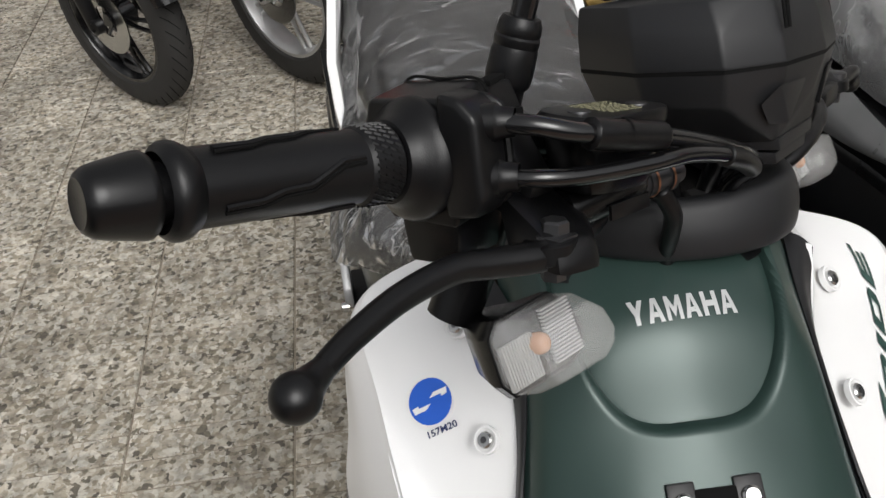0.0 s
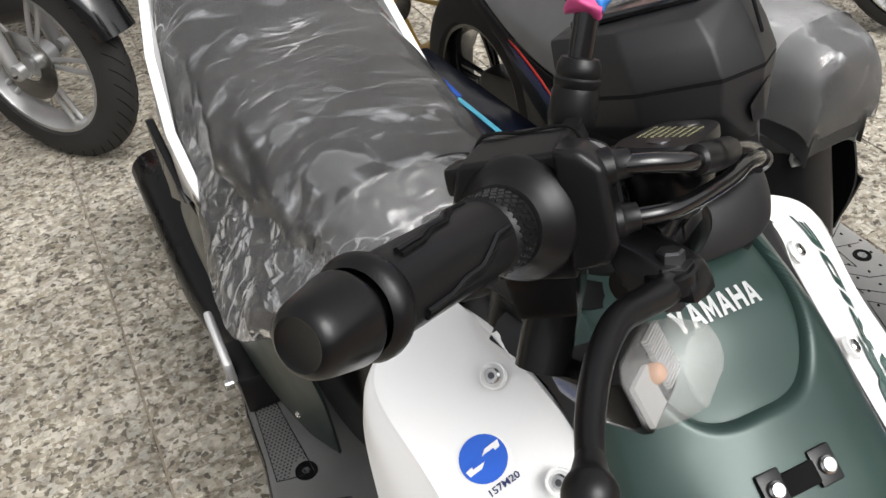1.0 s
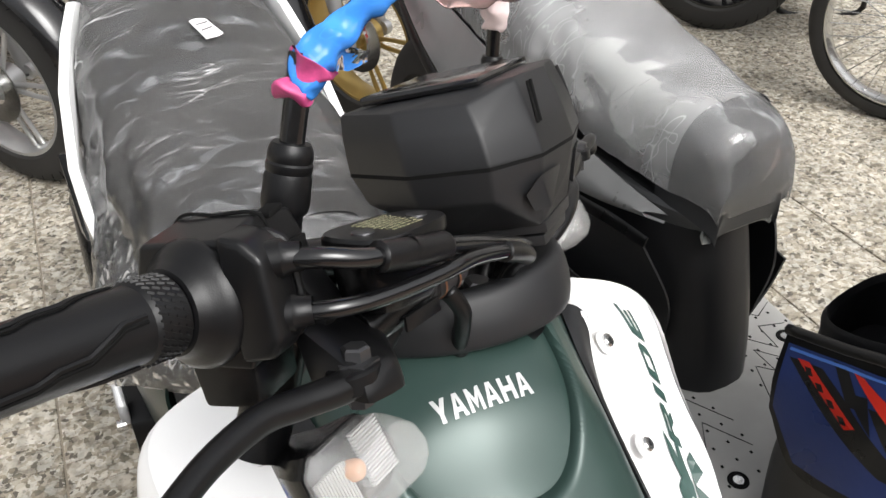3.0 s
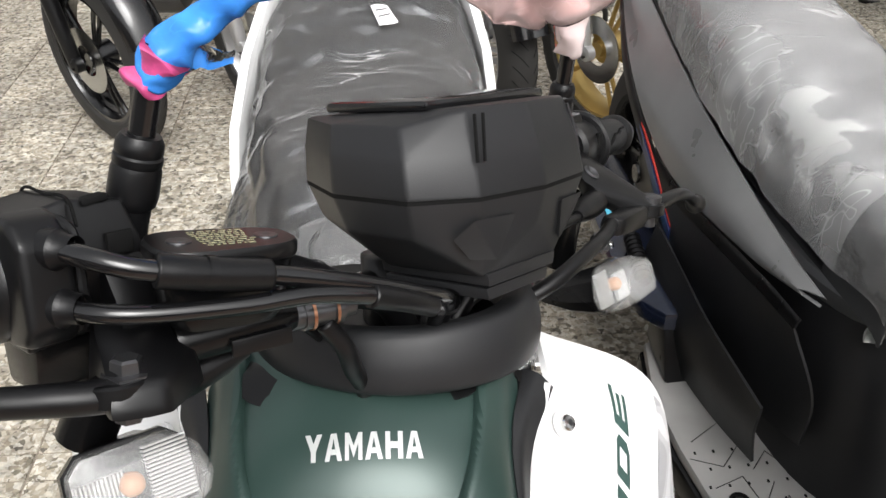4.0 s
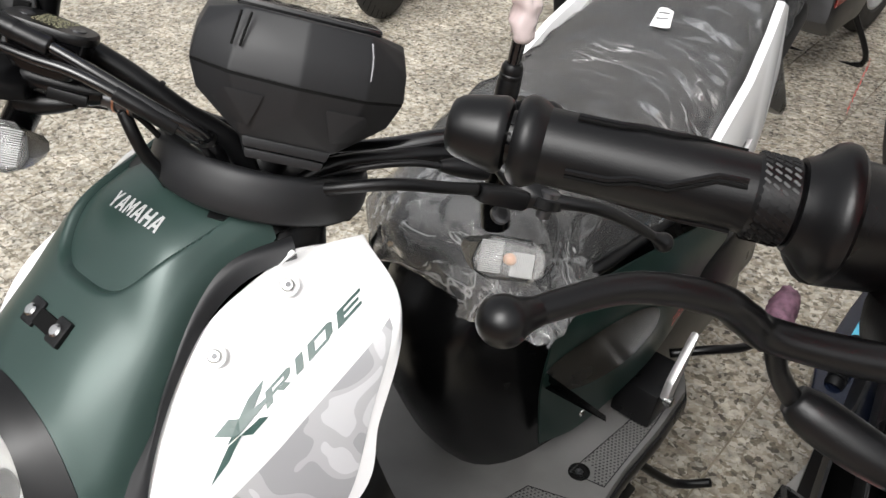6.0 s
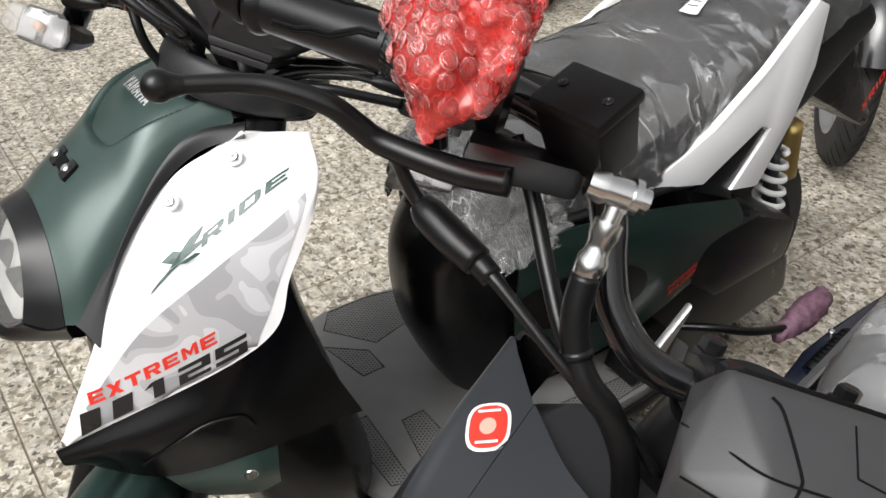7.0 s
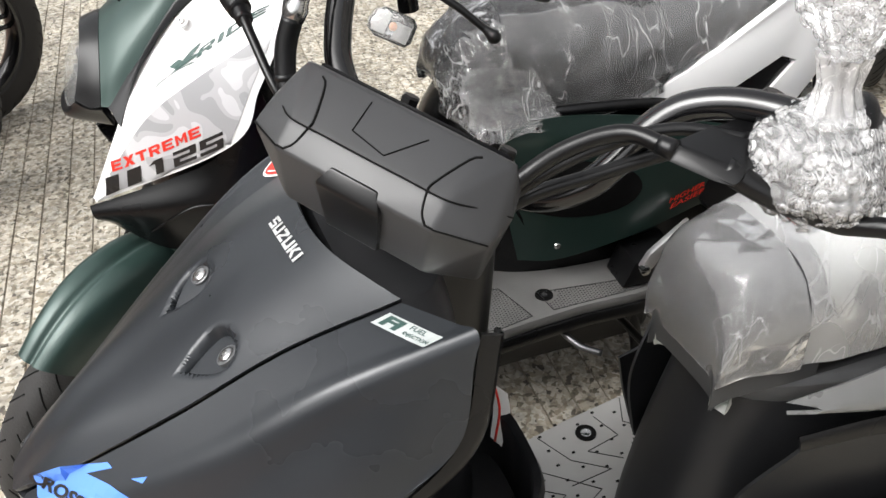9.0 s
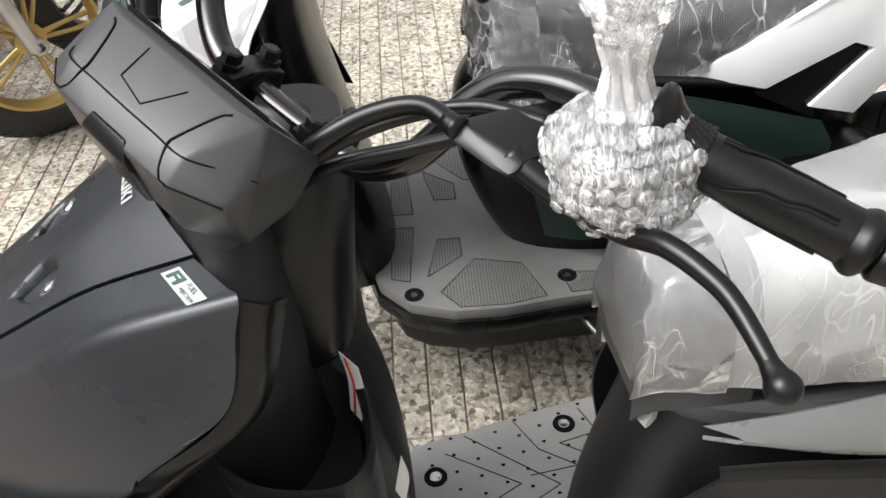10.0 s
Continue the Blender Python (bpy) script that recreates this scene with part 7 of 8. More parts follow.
part("hose_band", tube([GB @ V((-0.1300, -0.0159, -0.0168)), GB @ V((-0.1275, -0.0163, -0.0210))], 0.0094, 18, 3), SATIN, scooter_b)
boot = [(-0.262, 0.022, 0.045), (-0.250, 0.028, 0.030), (-0.235, 0.028, 0.018), (-0.212, 0.015, 0.010), (-0.190, 0.002, 0.003), (-0.175, -0.006, -0.004), (-0.1385, -0.0195, -0.0245), (-0.119, -0.020, -0.036), (-0.09, -0.010, -0.050), (-0.05, 0.0, -0.08)]
part("throttle_cable", tube([GB @ V(p) for p in boot], [0.0045, 0.0045, 0.0048, 0.0050, 0.0050, 0.0040, 0.0036, 0.0036, 0.0036, 0.0036], 12, 60), SATIN, scooter_b, "black throttle cable")
part("cable_boot", tube([GB @ V(p) for p in ((-0.238, 0.029, 0.020), (-0.230, 0.025, 0.016), (-0.212, 0.0145, 0.0095), (-0.196, 0.006, 0.005))], [0.0075, 0.0105, 0.0108, 0.0095], 18, 16), RUBBER, scooter_b, "thick black rubber cable boot")
part("cable_boot", tube([GB @ V(p) for p in ((-0.196, 0.006, 0.005), (-0.186, 0.000, 0.001))], [0.0078, 0.0070], 16, 5), RUBBER, scooter_b)
part("throttle_cable", tube([GB @ V(p) for p in ((-0.200, 0.036, 0.075), (-0.178, 0.030, 0.046), (-0.155, 0.010, 0.010), (-0.135, -0.006, -0.018), (-0.112, -0.010, -0.038), (-0.08, 0.0, -0.07))], 0.0052, 12, 30), SATIN, scooter_b)
# left side: switch box and cables
lb = part("switch_housing", moved(hull([(0.200, -0.012, 0.060), (0.254, -0.008, 0.066), (0.254, 0.040, 0.078), (0.204, 0.036, 0.074), (0.200, -0.010, 0.086), (0.254, -0.004, 0.094), (0.254, 0.034, 0.104), (0.208, 0.030, 0.102)], 0.006), HB), PLASTIC, scooter_b, "black handlebar switch box")
part("lever_mount", moved(hull([(0.152, -0.028, 0.056), (0.205, -0.030, 0.058), (0.215, 0.020, 0.080), (0.190, 0.030, 0.090), (0.152, -0.024, 0.068), (0.205, -0.024, 0.070), (0.215, 0.022, 0.092), (0.190, 0.032, 0.100)], 0.003), HB), SATIN, lb)
part("mirror_socket", moved(lathe([(-0.01, 0.009), (0.014, 0.009), (0.018, 0.007), (0.018, 0)], (0.196, 0.032, 0.100), (0.05, -0.2, 0.97), 20), HB), SATIN, lb)
for path, r in (([(0.160, -0.024, 0.064), (0.125, -0.020, 0.060), (0.095, -0.030, 0.035), (0.075, -0.045, 0.0), (0.055, -0.05, -0.05)], 0.0062), ([(0.195, 0.010, 0.085), (0.150, 0.000, 0.072), (0.110, -0.020, 0.040), (0.080, -0.035, 0.0), (0.05, -0.04, -0.06)], 0.0048), ([(0.190, 0.030, 0.080), (0.155, 0.020, 0.055), (0.115, 0.0, 0.020), (0.080, -0.022, -0.012), (0.05, -0.03, -0.06)], 0.0055)):
    part("cable", tube([HB @ V(p) for p in path], r, 12, 40), SATIN, scooter_b)
part("cable_boot", tube([HB @ V(p) for p in ((0.160, -0.024, 0.064), (0.148, -0.0225, 0.0635))], [0.0076, 0.0068], 14, 4), RUBBER, scooter_b)

# footboard, body, seat
FB = [(0.08, 0.10), (0.142, 0.12), (0.172, 0.185), (0.186, 0.26), (0.206, 0.37), (0.220, 0.49), (0.224, 0.60), (0.20, 0.72), (0.08, 0.74)]
fb = [(XB + x, y) for x, y in FB] + [(XB - x, y) for x, y in reversed(FB)]
foot_b = part("footboard", prism(fb, 0.022, Matrix.Translation((0, 0, 0.258)), 0.006), mat("light_grey_mat", (0.33, 0.325, 0.312), 0.6, bump=0.3, scale=500), scooter_b, "light grey footboard mat with chevron grooves")
part("footboard_rim", prism([(XB + (x - XB) * 1.03, 0.42 + (y - 0.42) * 1.02) for x, y in fb], 0.05, Matrix.Translation((0, 0, 0.207)), 0.01), PLASTIC, foot_b)
part("frame_tunnel", prism([(XB + (x - XB) * 0.7, 0.42 + (y - 0.42) * 0.9) for x, y in fb], 0.14, Matrix.Translation((0, 0, 0.07)), 0.02), SATIN, foot_b)
for s in (-1, 1):
    for x, y in ((0.171, 0.389), (0.115, 0.202)):
        hole = part("bolt_hole", lathe([(0.0, 0.0155), (0.0018, 0.0150), (0.0016, 0.0132), (0.0006, 0.0125), (0.0006, 0.0)], (XB + s * x, y, 0.280), (0, 0, 1), 24), DARKGAP, foot_b)
        part("bolt", lathe([(0.0, 0.0085), (0.0016, 0.0080), (0.0018, 0.006), (0.0012, 0.004), (0.0012, 0)], (XB + s * x, y, 0.280), (0, 0, 1), 16), CHROME, hole)
    for path in ([(0.05, 0.24), (0.085, 0.31), (0.150, 0.22)], [(0.04, 0.29), (0.075, 0.36), (0.175, 0.25)], [(0.095, 0.325), (0.100, 0.39), (0.135, 0.345), (0.190, 0.32)], [(0.110, 0.415), (0.140, 0.375), (0.150, 0.43), (0.195, 0.415)], [(0.06, 0.40), (0.10, 0.47), (0.130, 0.44)], [(0.13, 0.49), (0.17, 0.45), (0.212, 0.47)], [(0.15, 0.53), (0.20, 0.50)]):
        for p, q in zip(path, path[1:]):
            part("mat_groove", tube([V((XB + s * p[0], p[1], 0.2801)), V((XB + s * q[0], q[1], 0.2801))], 0.0008, 5, 2), RUBBER, foot_b)
    pins = bmesh.new()
    for i in range(6):
        for j in range(10):
            x, y = 0.05 + i * 0.028 + 0.012 * (j % 2), 0.20 + j * 0.031
            if inside(XB + x, y, fb):
                block((XB + s * x, y, 0.2805), (0.0030, 0.0045, 0.0016), 0.0, None, pins)
    ob = part("mat_pins", pins, DARKGAP, foot_b, smooth=False)
    ob["kind"] = "stuff"
# the rear body stands a little aslant to the front
SKEW = Matrix(((1, 0.005, 0, 0), (0, 1, 0, 0), (0, 0, 1, 0), (0, 0, 0, 1)))


def rear(bm, s=1):
    return moved(mirror(bm, XB) if s < 0 else bm, SKEW)


rings = smooth_rings([oval(0.27, 0.105, 0.348, 1.05, p=3.0, xc=XB), oval(0.34, 0.106, 0.356, 1.08, p=3.0, xc=XB), oval(0.42, 0.109, 0.374, 1.10, p=3.0, xc=XB), oval(0.50, 0.110, 0.398, 1.12, p=3.0, xc=XB), oval(0.555, 0.106, 0.414, 1.13, p=3.0, xc=XB)], 18)
part("under_seat_body", loft(rings), MATTE, scooter_b, "black moulded body under the seat")
rings = [oval(0.552, 0.104, 0.412, 1.13, p=3.0, xc=XB), oval(0.572, 0.112, 0.402, 1.13, p=3.0, xc=XB), oval(0.584, 0.112, 0.399, 1.13, p=3.0, xc=XB), oval(0.592, 0.106, 0.402, 1.13, p=3.0, xc=XB), oval(0.596, 0.085, 0.412, 1.13, p=3.0, xc=XB)]
part("seat_lip", rear(loft(rings)), GREYM, scooter_b, "satin grey lip under the seat")
for s in (-1, 1):
    bm = sheet([fullb(r) for r in ([(0.110, 0.430, 0.598), (0.115, 0.522, 0.606), (0.119, 0.66, 0.626), (0.119, 0.90, 0.664), (0.09, 1.30, 0.72)], [(0.124, 0.465, 0.587), (0.134, 0.55, 0.578), (0.144, 0.68, 0.580), (0.148, 0.90, 0.60), (0.11, 1.30, 0.71)], [(0.114, 0.430, 0.590), (0.137, 0.59, 0.560), (0.155, 0.85, 0.541), (0.150, 1.09, 0.61), (0.10, 1.35, 0.70)])], 26, 7, 0.004)
    part("side_strip", rear(bm, s), SILVERM, scooter_b, "silver-grey side strip under the seat")
    top = [(0.122, 0.447, 0.552), (0.132, 0.52, 0.556), (0.138, 0.59, 0.550), (0.156, 0.85, 0.532), (0.151, 1.09, 0.60), (0.10, 1.35, 0.69)]
    low = [(0.126, 0.448, 0.538), (0.137, 0.52, 0.540), (0.144, 0.59, 0.534), (0.162, 0.85, 0.515), (0.156, 1.09, 0.58), (0.10, 1.35, 0.67)]
    part("cover_edge", rear(sheet([fullb(top), fullb([(x + 0.003, y, z - 0.004) for x, y, z in top]), fullb(low)], 30, 5, 0.004), s), PLASTIC, scooter_b, "moulded upper edge of the side cover")
    bm = sheet([fullb(low), fullb([(0.104, 0.402, 0.455), (0.133, 0.52, 0.45), (0.156, 0.70, 0.46), (0.163, 0.80, 0.475), (0.152, 1.0, 0.53), (0.09, 1.30, 0.64)]), fullb([(0.095, 0.41, 0.36), (0.12, 0.52, 0.34), (0.140, 0.66, 0.35), (0.150, 0.80, 0.40), (0.125, 0.98, 0.45), (0.07, 1.22, 0.56)])], 30, 12, 0.004)
    lower_cov = part("side_cover", rear(bm, s), MATTE, scooter_b, "black side cover")
    line = [(0.166, 0.775, 0.474), (0.166, 0.83, 0.502), (0.1655, 0.87, 0.522), (0.164, 0.93, 0.545), (0.161, 0.99, 0.562)]
    part("red_stripe", rear(tube(fullb(line), 0.0026, 8, 30), s), mat("dull_red_decal", (0.42, 0.03, 0.02), 0.35), lower_cov, "thin red stripe")
    part("navy_stripe", rear(sheet([fullb([(x + 0.001, y, z - 0.005) for x, y, z in line]), fullb([(x + 0.001, y, z - 0.026) for x, y, z in line])], 24, 4, 0.003), s), DECALNAVY, lower_cov, "navy printed stripe")
    if s < 0:
        # long heat cover with bright strips beside the peg
        edge = [(-0.120, 0.64), (-0.185, 0.65), (-0.212, 0.69), (-0.226, 0.77), (-0.226, 0.86), (-0.222, 0.94), (-0.212, 1.06), (-0.194, 1.18), (-0.170, 1.28), (-0.140, 1.335), (-0.120, 1.33)]
        cov = part("heat_cover", prism(edge, 0.036, Matrix.Translation((0, 0, 0.364)), 0.008), mat("navy_black_gloss_paint", (0.006, 0.009, 0.020), 0.18, coat=0.3), scooter_b, "glossy blue-black exhaust cover with blue strips")
        for y1, y2, x1, x2, mm_ in ((0.867, 1.086, -0.201, -0.195, mat("cyan_decal", (0.10, 0.45, 0.62), 0.3)), (1.09, 1.23, -0.188, -0.177, DECALBLUE)):
            part("blue_strip", sheet([[(x1, y1, 0.4010), ((x1 + x2) / 2, (y1 + y2) / 2, 0.4018), (x2, y2, 0.4010)], [(x1 + 0.010, y1, 0.4014), ((x1 + x2) / 2 + 0.010, (y1 + y2) / 2, 0.4022), (x2 + 0.010, y2, 0.4014)]], 12, 4, 0.0015), mm_, cov, "bright blue strip")
        for x, y in ((-0.204, 1.11), (-0.218, 0.84)):
            part("cover_bolt", lathe([(-0.004, 0.006), (0.003, 0.006), (0.0045, 0.004), (0.0045, 0)], (x, y, 0.401), (0, 0, 1), 14), CHROME, cov)
    panel = [[(0.156, 0.420, 0.43), (0.166, 0.52, 0.44), (0.170, 0.60, 0.445), (0.168, 0.70, 0.45), (0.172, 0.80, 0.465)], [(0.150, 0.430, 0.37), (0.170, 0.52, 0.375), (0.178, 0.60, 0.38), (0.184, 0.69, 0.385), (0.186, 0.80, 0.40)], [(0.130, 0.445, 0.292), (0.150, 0.522, 0.292), (0.164, 0.60, 0.292), (0.174, 0.689, 0.296), (0.178, 0.79, 0.31)]]
    bm = sheet([fullb(r) for r in panel], 24, 14, 0.004)
    part("lower_panel", mirror(bm, XB) if s < 0 else bm, MATTE, scooter_b, "dark grey lower side panel")
    # ribbed passenger peg, folded up
    out = -0.050 if s < 0 else 0.09
    a, b = (V((-0.192, 0.735, 0.398)), V((-0.187, 0.850, 0.430))) if s < 0 else (V((XB + 0.248, 0.695, 0.385)), V((XB + 0.246, 0.790, 0.440)))
    prof = [(0, 0.012)]
    for k in range(10):
        prof += [(0.008 + k * 0.009, 0.014), (0.012 + k * 0.009, 0.014), (0.0125 + k * 0.009, 0.0115), (0.0165 + k * 0.009, 0.0115)]
    peg = part("passenger_peg", lathe(prof + [(0.10, 0.010), (0.10, 0)], a, b - a, 18), RUBBER, scooter_b, "ribbed black rubber passenger peg")
    part("peg_bolt", lathe([(-0.01, 0.008), (0.008, 0.008), (0.01, 0.005), (0.01, 0)], a + V((s * 0.004, -0.004, -0.01)), (s, 0, 0.2), 14), CHROME, peg)
    part("peg_bracket", hull([(XB + s * x + out, y, z) for x in (0.02, 0.150) for y, z in ((0.62, 0.28), (0.72, 0.30), (0.71, 0.38), (0.66, 0.38))], 0.006), SATIN, scooter_b)
SEATB = [(0.394, 0.050, 0.562, 0.556), (0.388, 0.053, 0.640, 0.557), (0.407, 0.062, 0.702, 0.575), (0.455, 0.079, 0.724, 0.592), (0.55, 0.091, 0.738, 0.605), (0.68, 0.101, 0.765, 0.618), (0.80, 0.105, 0.785, 0.635), (0.95, 0.099, 0.800, 0.655), (1.15, 0.080, 0.820, 0.690), (1.32, 0.050, 0.820, 0.715)]
seat_b = part("seat", rear(sheet(seat_rows(SEATB, XB), 37, 60, 0.02, flip=True)), mat("pale_grey_vinyl", (0.42, 0.43, 0.40), 0.5, bump=0.2, scale=800), scooter_b, "long pale grey vinyl seat with a black nose")
nose_b = [(y - 0.005, w + 0.006, zt + 0.006, zb) for y, w, zt, zb in SEATB[:4] + [(0.490, 0.0835, 0.7290, 0.5965)]]
part("seat_nose", rear(sheet(seat_rows(nose_b, XB), 24, 60, 0.003, flip=True)), mat("dark_grey_vinyl", (0.040, 0.041, 0.043), 0.45, bump=0.2, scale=800), seat_b, "dark grey vinyl nose of the seat")
for s in (-1, 1):
    band = [(w + 0.002, y, zb) for y, w, zt, zb in SEATB[3:]]
    part("seat_base", rear(sheet([fullb([(x, y, z + 0.020) for x, y, z in band]), fullb([(x + 0.001, y, z + 0.008) for x, y, z in band]), fullb([(x - 0.004, y, z - 0.006) for x, y, z in band])], 26, 6, 0.003), s), SATIN, seat_b, "black base of the seat")
FILM_B = [(y - (0.010 if y < 0.41 else 0), w + 0.011, zt + 0.011 + (0.020 if y == 0.394 else 0), zb + (0.040 if y < 0.41 else 0.030 if y < 0.5 else 0.018)) for y, w, zt, zb in SEATB]
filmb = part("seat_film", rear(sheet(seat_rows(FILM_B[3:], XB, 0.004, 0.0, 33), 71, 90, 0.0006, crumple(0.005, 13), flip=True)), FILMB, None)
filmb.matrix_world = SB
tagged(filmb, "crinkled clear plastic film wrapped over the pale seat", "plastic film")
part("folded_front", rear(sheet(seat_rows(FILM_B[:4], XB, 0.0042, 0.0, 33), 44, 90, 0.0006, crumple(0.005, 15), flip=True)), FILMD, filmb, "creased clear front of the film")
# wheels
AB = GB @ Matrix.Translation((0, -0.09, -0.775))
wheel(scooter_b, AB, 0.245, 0.085, GLOSS, 5, tread=False)
for s in (-1, 1):
    part("fork", moved(tube([V((s * 0.06, 0, 0.02)), V((s * 0.06, 0.06, 0.34)), V((s * 0.03, 0.09, 0.46))], 0.016, 12), AB), SATIN, scooter_b)
wheel(scooter_b, pose(XB + 0.006, 1.28, 0.262, 0, 0, 0), 0.262, 0.10, GLOSS, 5, tread=False)
part("engine_casing", rear(hull([(XB + x, y, z) for x in (-0.04, 0.11) for y, z in ((0.70, 0.24), (0.70, 0.36), (0.94, 0.40), (1.28, 0.33), (1.31, 0.22), (0.90, 0.16))], 0.02)), SATIN, scooter_b, "black engine casing")
part("tail_frame", rear(hull([(XB + x, y, z) for x in (-0.045, 0.045) for y, z in ((0.9, 0.50), (0.9, 0.60), (1.32, 0.70), (1.40, 0.68), (1.1, 0.54))], 0.02)), SATIN, scooter_b)
part("main_stand", tube([V((XB - 0.02, 0.72, 0.22)), V((XB - 0.05, 0.76, 0.016))], 0.013, 12), SATIN, scooter_b)
part("main_stand", tube([V((XB + 0.16, 0.72, 0.22)), V((XB + 0.19, 0.76, 0.016))], 0.013, 12), SATIN, scooter_b)

# bubble wrap on its mirrors


def bubble_wrap(c, axis, prof, films, label, seed, squash=1.0, amount=0.006, size=0.0055, neck=0.09, loose=0.25):
    """A bundle of bubble wrap: a crumpled sheet with rows of raised round bubbles, pleated at the neck."""
    c, axis = V(c), V(axis).normalized()
    u = axis.orthogonal().normalized()
    w = axis.cross(u)
    rng = random.Random(seed)
    n, m = 96, 60
    total = prof[-1][0]

    def at(s, a):
        i = max(k for k in range(len(prof) - 1) if prof[k][0] <= s + 1e-9)
        f = (s - prof[i][0]) / (prof[i + 1][0] - prof[i][0])
        f = f * f * (3 - 2 * f) * 0.5 + f * 0.5
        r = prof[i][1] + (prof[i + 1][1] - prof[i][1]) * f
        near = math.exp(-((s - neck) / 0.022) ** 2)
        r *= 1 + 0.16 * near * math.sin(a * 11 + 3 * noise.noise(Vector((a, s * 30, seed))))
        p = c + axis * s + r * (math.cos(a) * u + squash * math.sin(a) * w)
        q = p * 48 + Vector((seed, 0, 0))
        return p + Vector((noise.noise(q), noise.noise(q + Vector((9, 0, 0))), noise.noise(q + Vector((0, 9, 0))))) * amount * (1 - 0.6 * near)
    bm = bmesh.new()
    grid_faces(bm, [[at(i * total / (m - 1), 2 * math.pi * j / n) for j in range(n)] for i in range(m)], close=True)
    ob = part("bubble_wrap", bm, films[0], None, angle=22)
    tagged(ob, label, "packaging")
    cap, rim = bmesh.new(), bmesh.new()
    s, row = size, 0
    while s < total:
        r = [prof[k][1] for k in range(len(prof)) if prof[k][0] <= s][-1]
        count = int(2 * math.pi * r * (0.5 + squash / 2) / (size * 1.85))
        for k in range(count):
            a = 2 * math.pi * (k + 0.5 * (row % 2) + rng.uniform(-0.18, 0.18)) / count
            sk = min(total, max(0, s + rng.uniform(-0.2, 0.2) * size))
            if abs(sk - neck) < 0.016 or rng.random() < 0.05:
                continue
            p = at(sk, a)
            nrm = (at(sk, a + 0.2) - at(sk, a - 0.2)).cross(at(min(total, sk + 0.006), a) - at(max(0, sk - 0.006), a))
            if nrm.length < 1e-9:
                continue
            nrm.normalize()
            if nrm.dot(p - (c + axis * (p - c).dot(axis))) < 0:
                nrm = -nrm
            nrm = (nrm + Vector((rng.uniform(-1, 1), rng.uniform(-1, 1), rng.uniform(-1, 1))) * loose).normalized()
            g = size * rng.uniform(0.80, 1.06)
            e = nrm.orthogonal().normalized()
            h = nrm.cross(e)
            sag = rng.uniform(0.35, 1.0)

            def ring(rad, high, q=14):
                return [p + nrm * high + rad * (math.cos(t) * e + math.sin(t) * h) for t in (2 * math.pi * x / q for x in range(q))]
            grid_faces(cap, [ring(g, 0.0), ring(g * 0.94, 0.30 * g), ring(g * 0.80, 0.46 * g), ring(g * 0.5, (0.50 - 0.14 * sag) * g), ring(g * 0.02, (0.50 - 0.24 * sag) * g)], close=True)
            grid_faces(rim, [ring(g * 1.06, 0.0002), ring(g * 1.02, 0.0009), ring(g * 0.95, 0.0010), ring(g * 0.93, 0.0002)], close=True)
        s += size * 1.7
        row += 1
    for name, q, film in (("bubble_cap", cap, films[1]), ("bubble_seam", rim, films[2])):
        part(name, q, film, ob, angle=60)["kind"] = "stuff"
    # the twisted neck
    i = max(k for k in range(len(prof) - 1) if prof[k][0] <= neck)
    r = prof[i][1]
    rings = []
    for k in range(14):
        sk = neck - 0.020 + k * 0.040 / 13
        rr = r * (0.84 + 0.30 * abs(k - 6.5) / 6.5)
        rings.append([c + axis * sk + rr * (1 + 0.10 * math.sin(9 * t + k * 0.25)) * (math.cos(t) * u + squash * math.sin(t) * w) for t in (2 * math.pi * x / 60 for x in range(60))])
    part("gathered_neck", loft(rings), films[3], ob, "white gathered neck of the wrap")
    return ob


gw = SB @ GB
up = gw.to_3x3() @ Vector((-0.35, -0.35, 0.87))
bubble_wrap(gw @ V((0.243, 0.004, 0.064)) + Vector((0, 0.012, 0.002)), up, [(0.0, 0.018), (0.012, 0.037), (0.030, 0.046), (0.050, 0.044), (0.066, 0.031), (0.078, 0.014), (0.098, 0.010), (0.112, 0.013), (0.14, 0.026), (0.19, 0.040)], (BUBBLE, BUBBLE, RIM, GATHER), "bundle of clear bubble wrap round the mirror", 5, 1.0, 0.006, 0.0046, 0.094, 0.10)
up = gw.to_3x3() @ Vector((-0.08, 0.42, 0.90))
bubble_wrap(gw @ V((-0.237, -0.073, 0.074)) + Vector((-0.0025, -0.0065, 0.0)), up, [(0.0, 0.003), (0.014, 0.014), (0.034, 0.028), (0.062, 0.033), (0.09, 0.034), (0.12, 0.032), (0.14, 0.022), (0.150, 0.018), (0.165, 0.022), (0.18, 0.034), (0.21, 0.042)], (REDBUB, REDCAP, REDRIM, TAPE), "bundle of red bubble wrap round the mirror", 6, 0.66, 0.010, 0.0044, 0.152, 0.25)

# ---- granite paving ----
FLOOR_TURN = 9.9
PITCH, WIDE, X0, Y0 = 0.0650, 0.311, -0.158, -0.164
LONG = PITCH * 10
floor = thing("floor", pose(0, 0, 0, 0, 0, FLOOR_TURN), "speckled beige granite paving with sawn grooves", "floor", kind="structure")
bed = bmesh.new()
bmesh.ops.create_grid(bed, x_segments=2, y_segments=2, size=40)
bmesh.ops.translate(bed, verts=bed.verts, vec=(0, 0, -0.0042))
part("bedding", bed, GROUT, floor, "dark bedding in the joints", smooth=False)


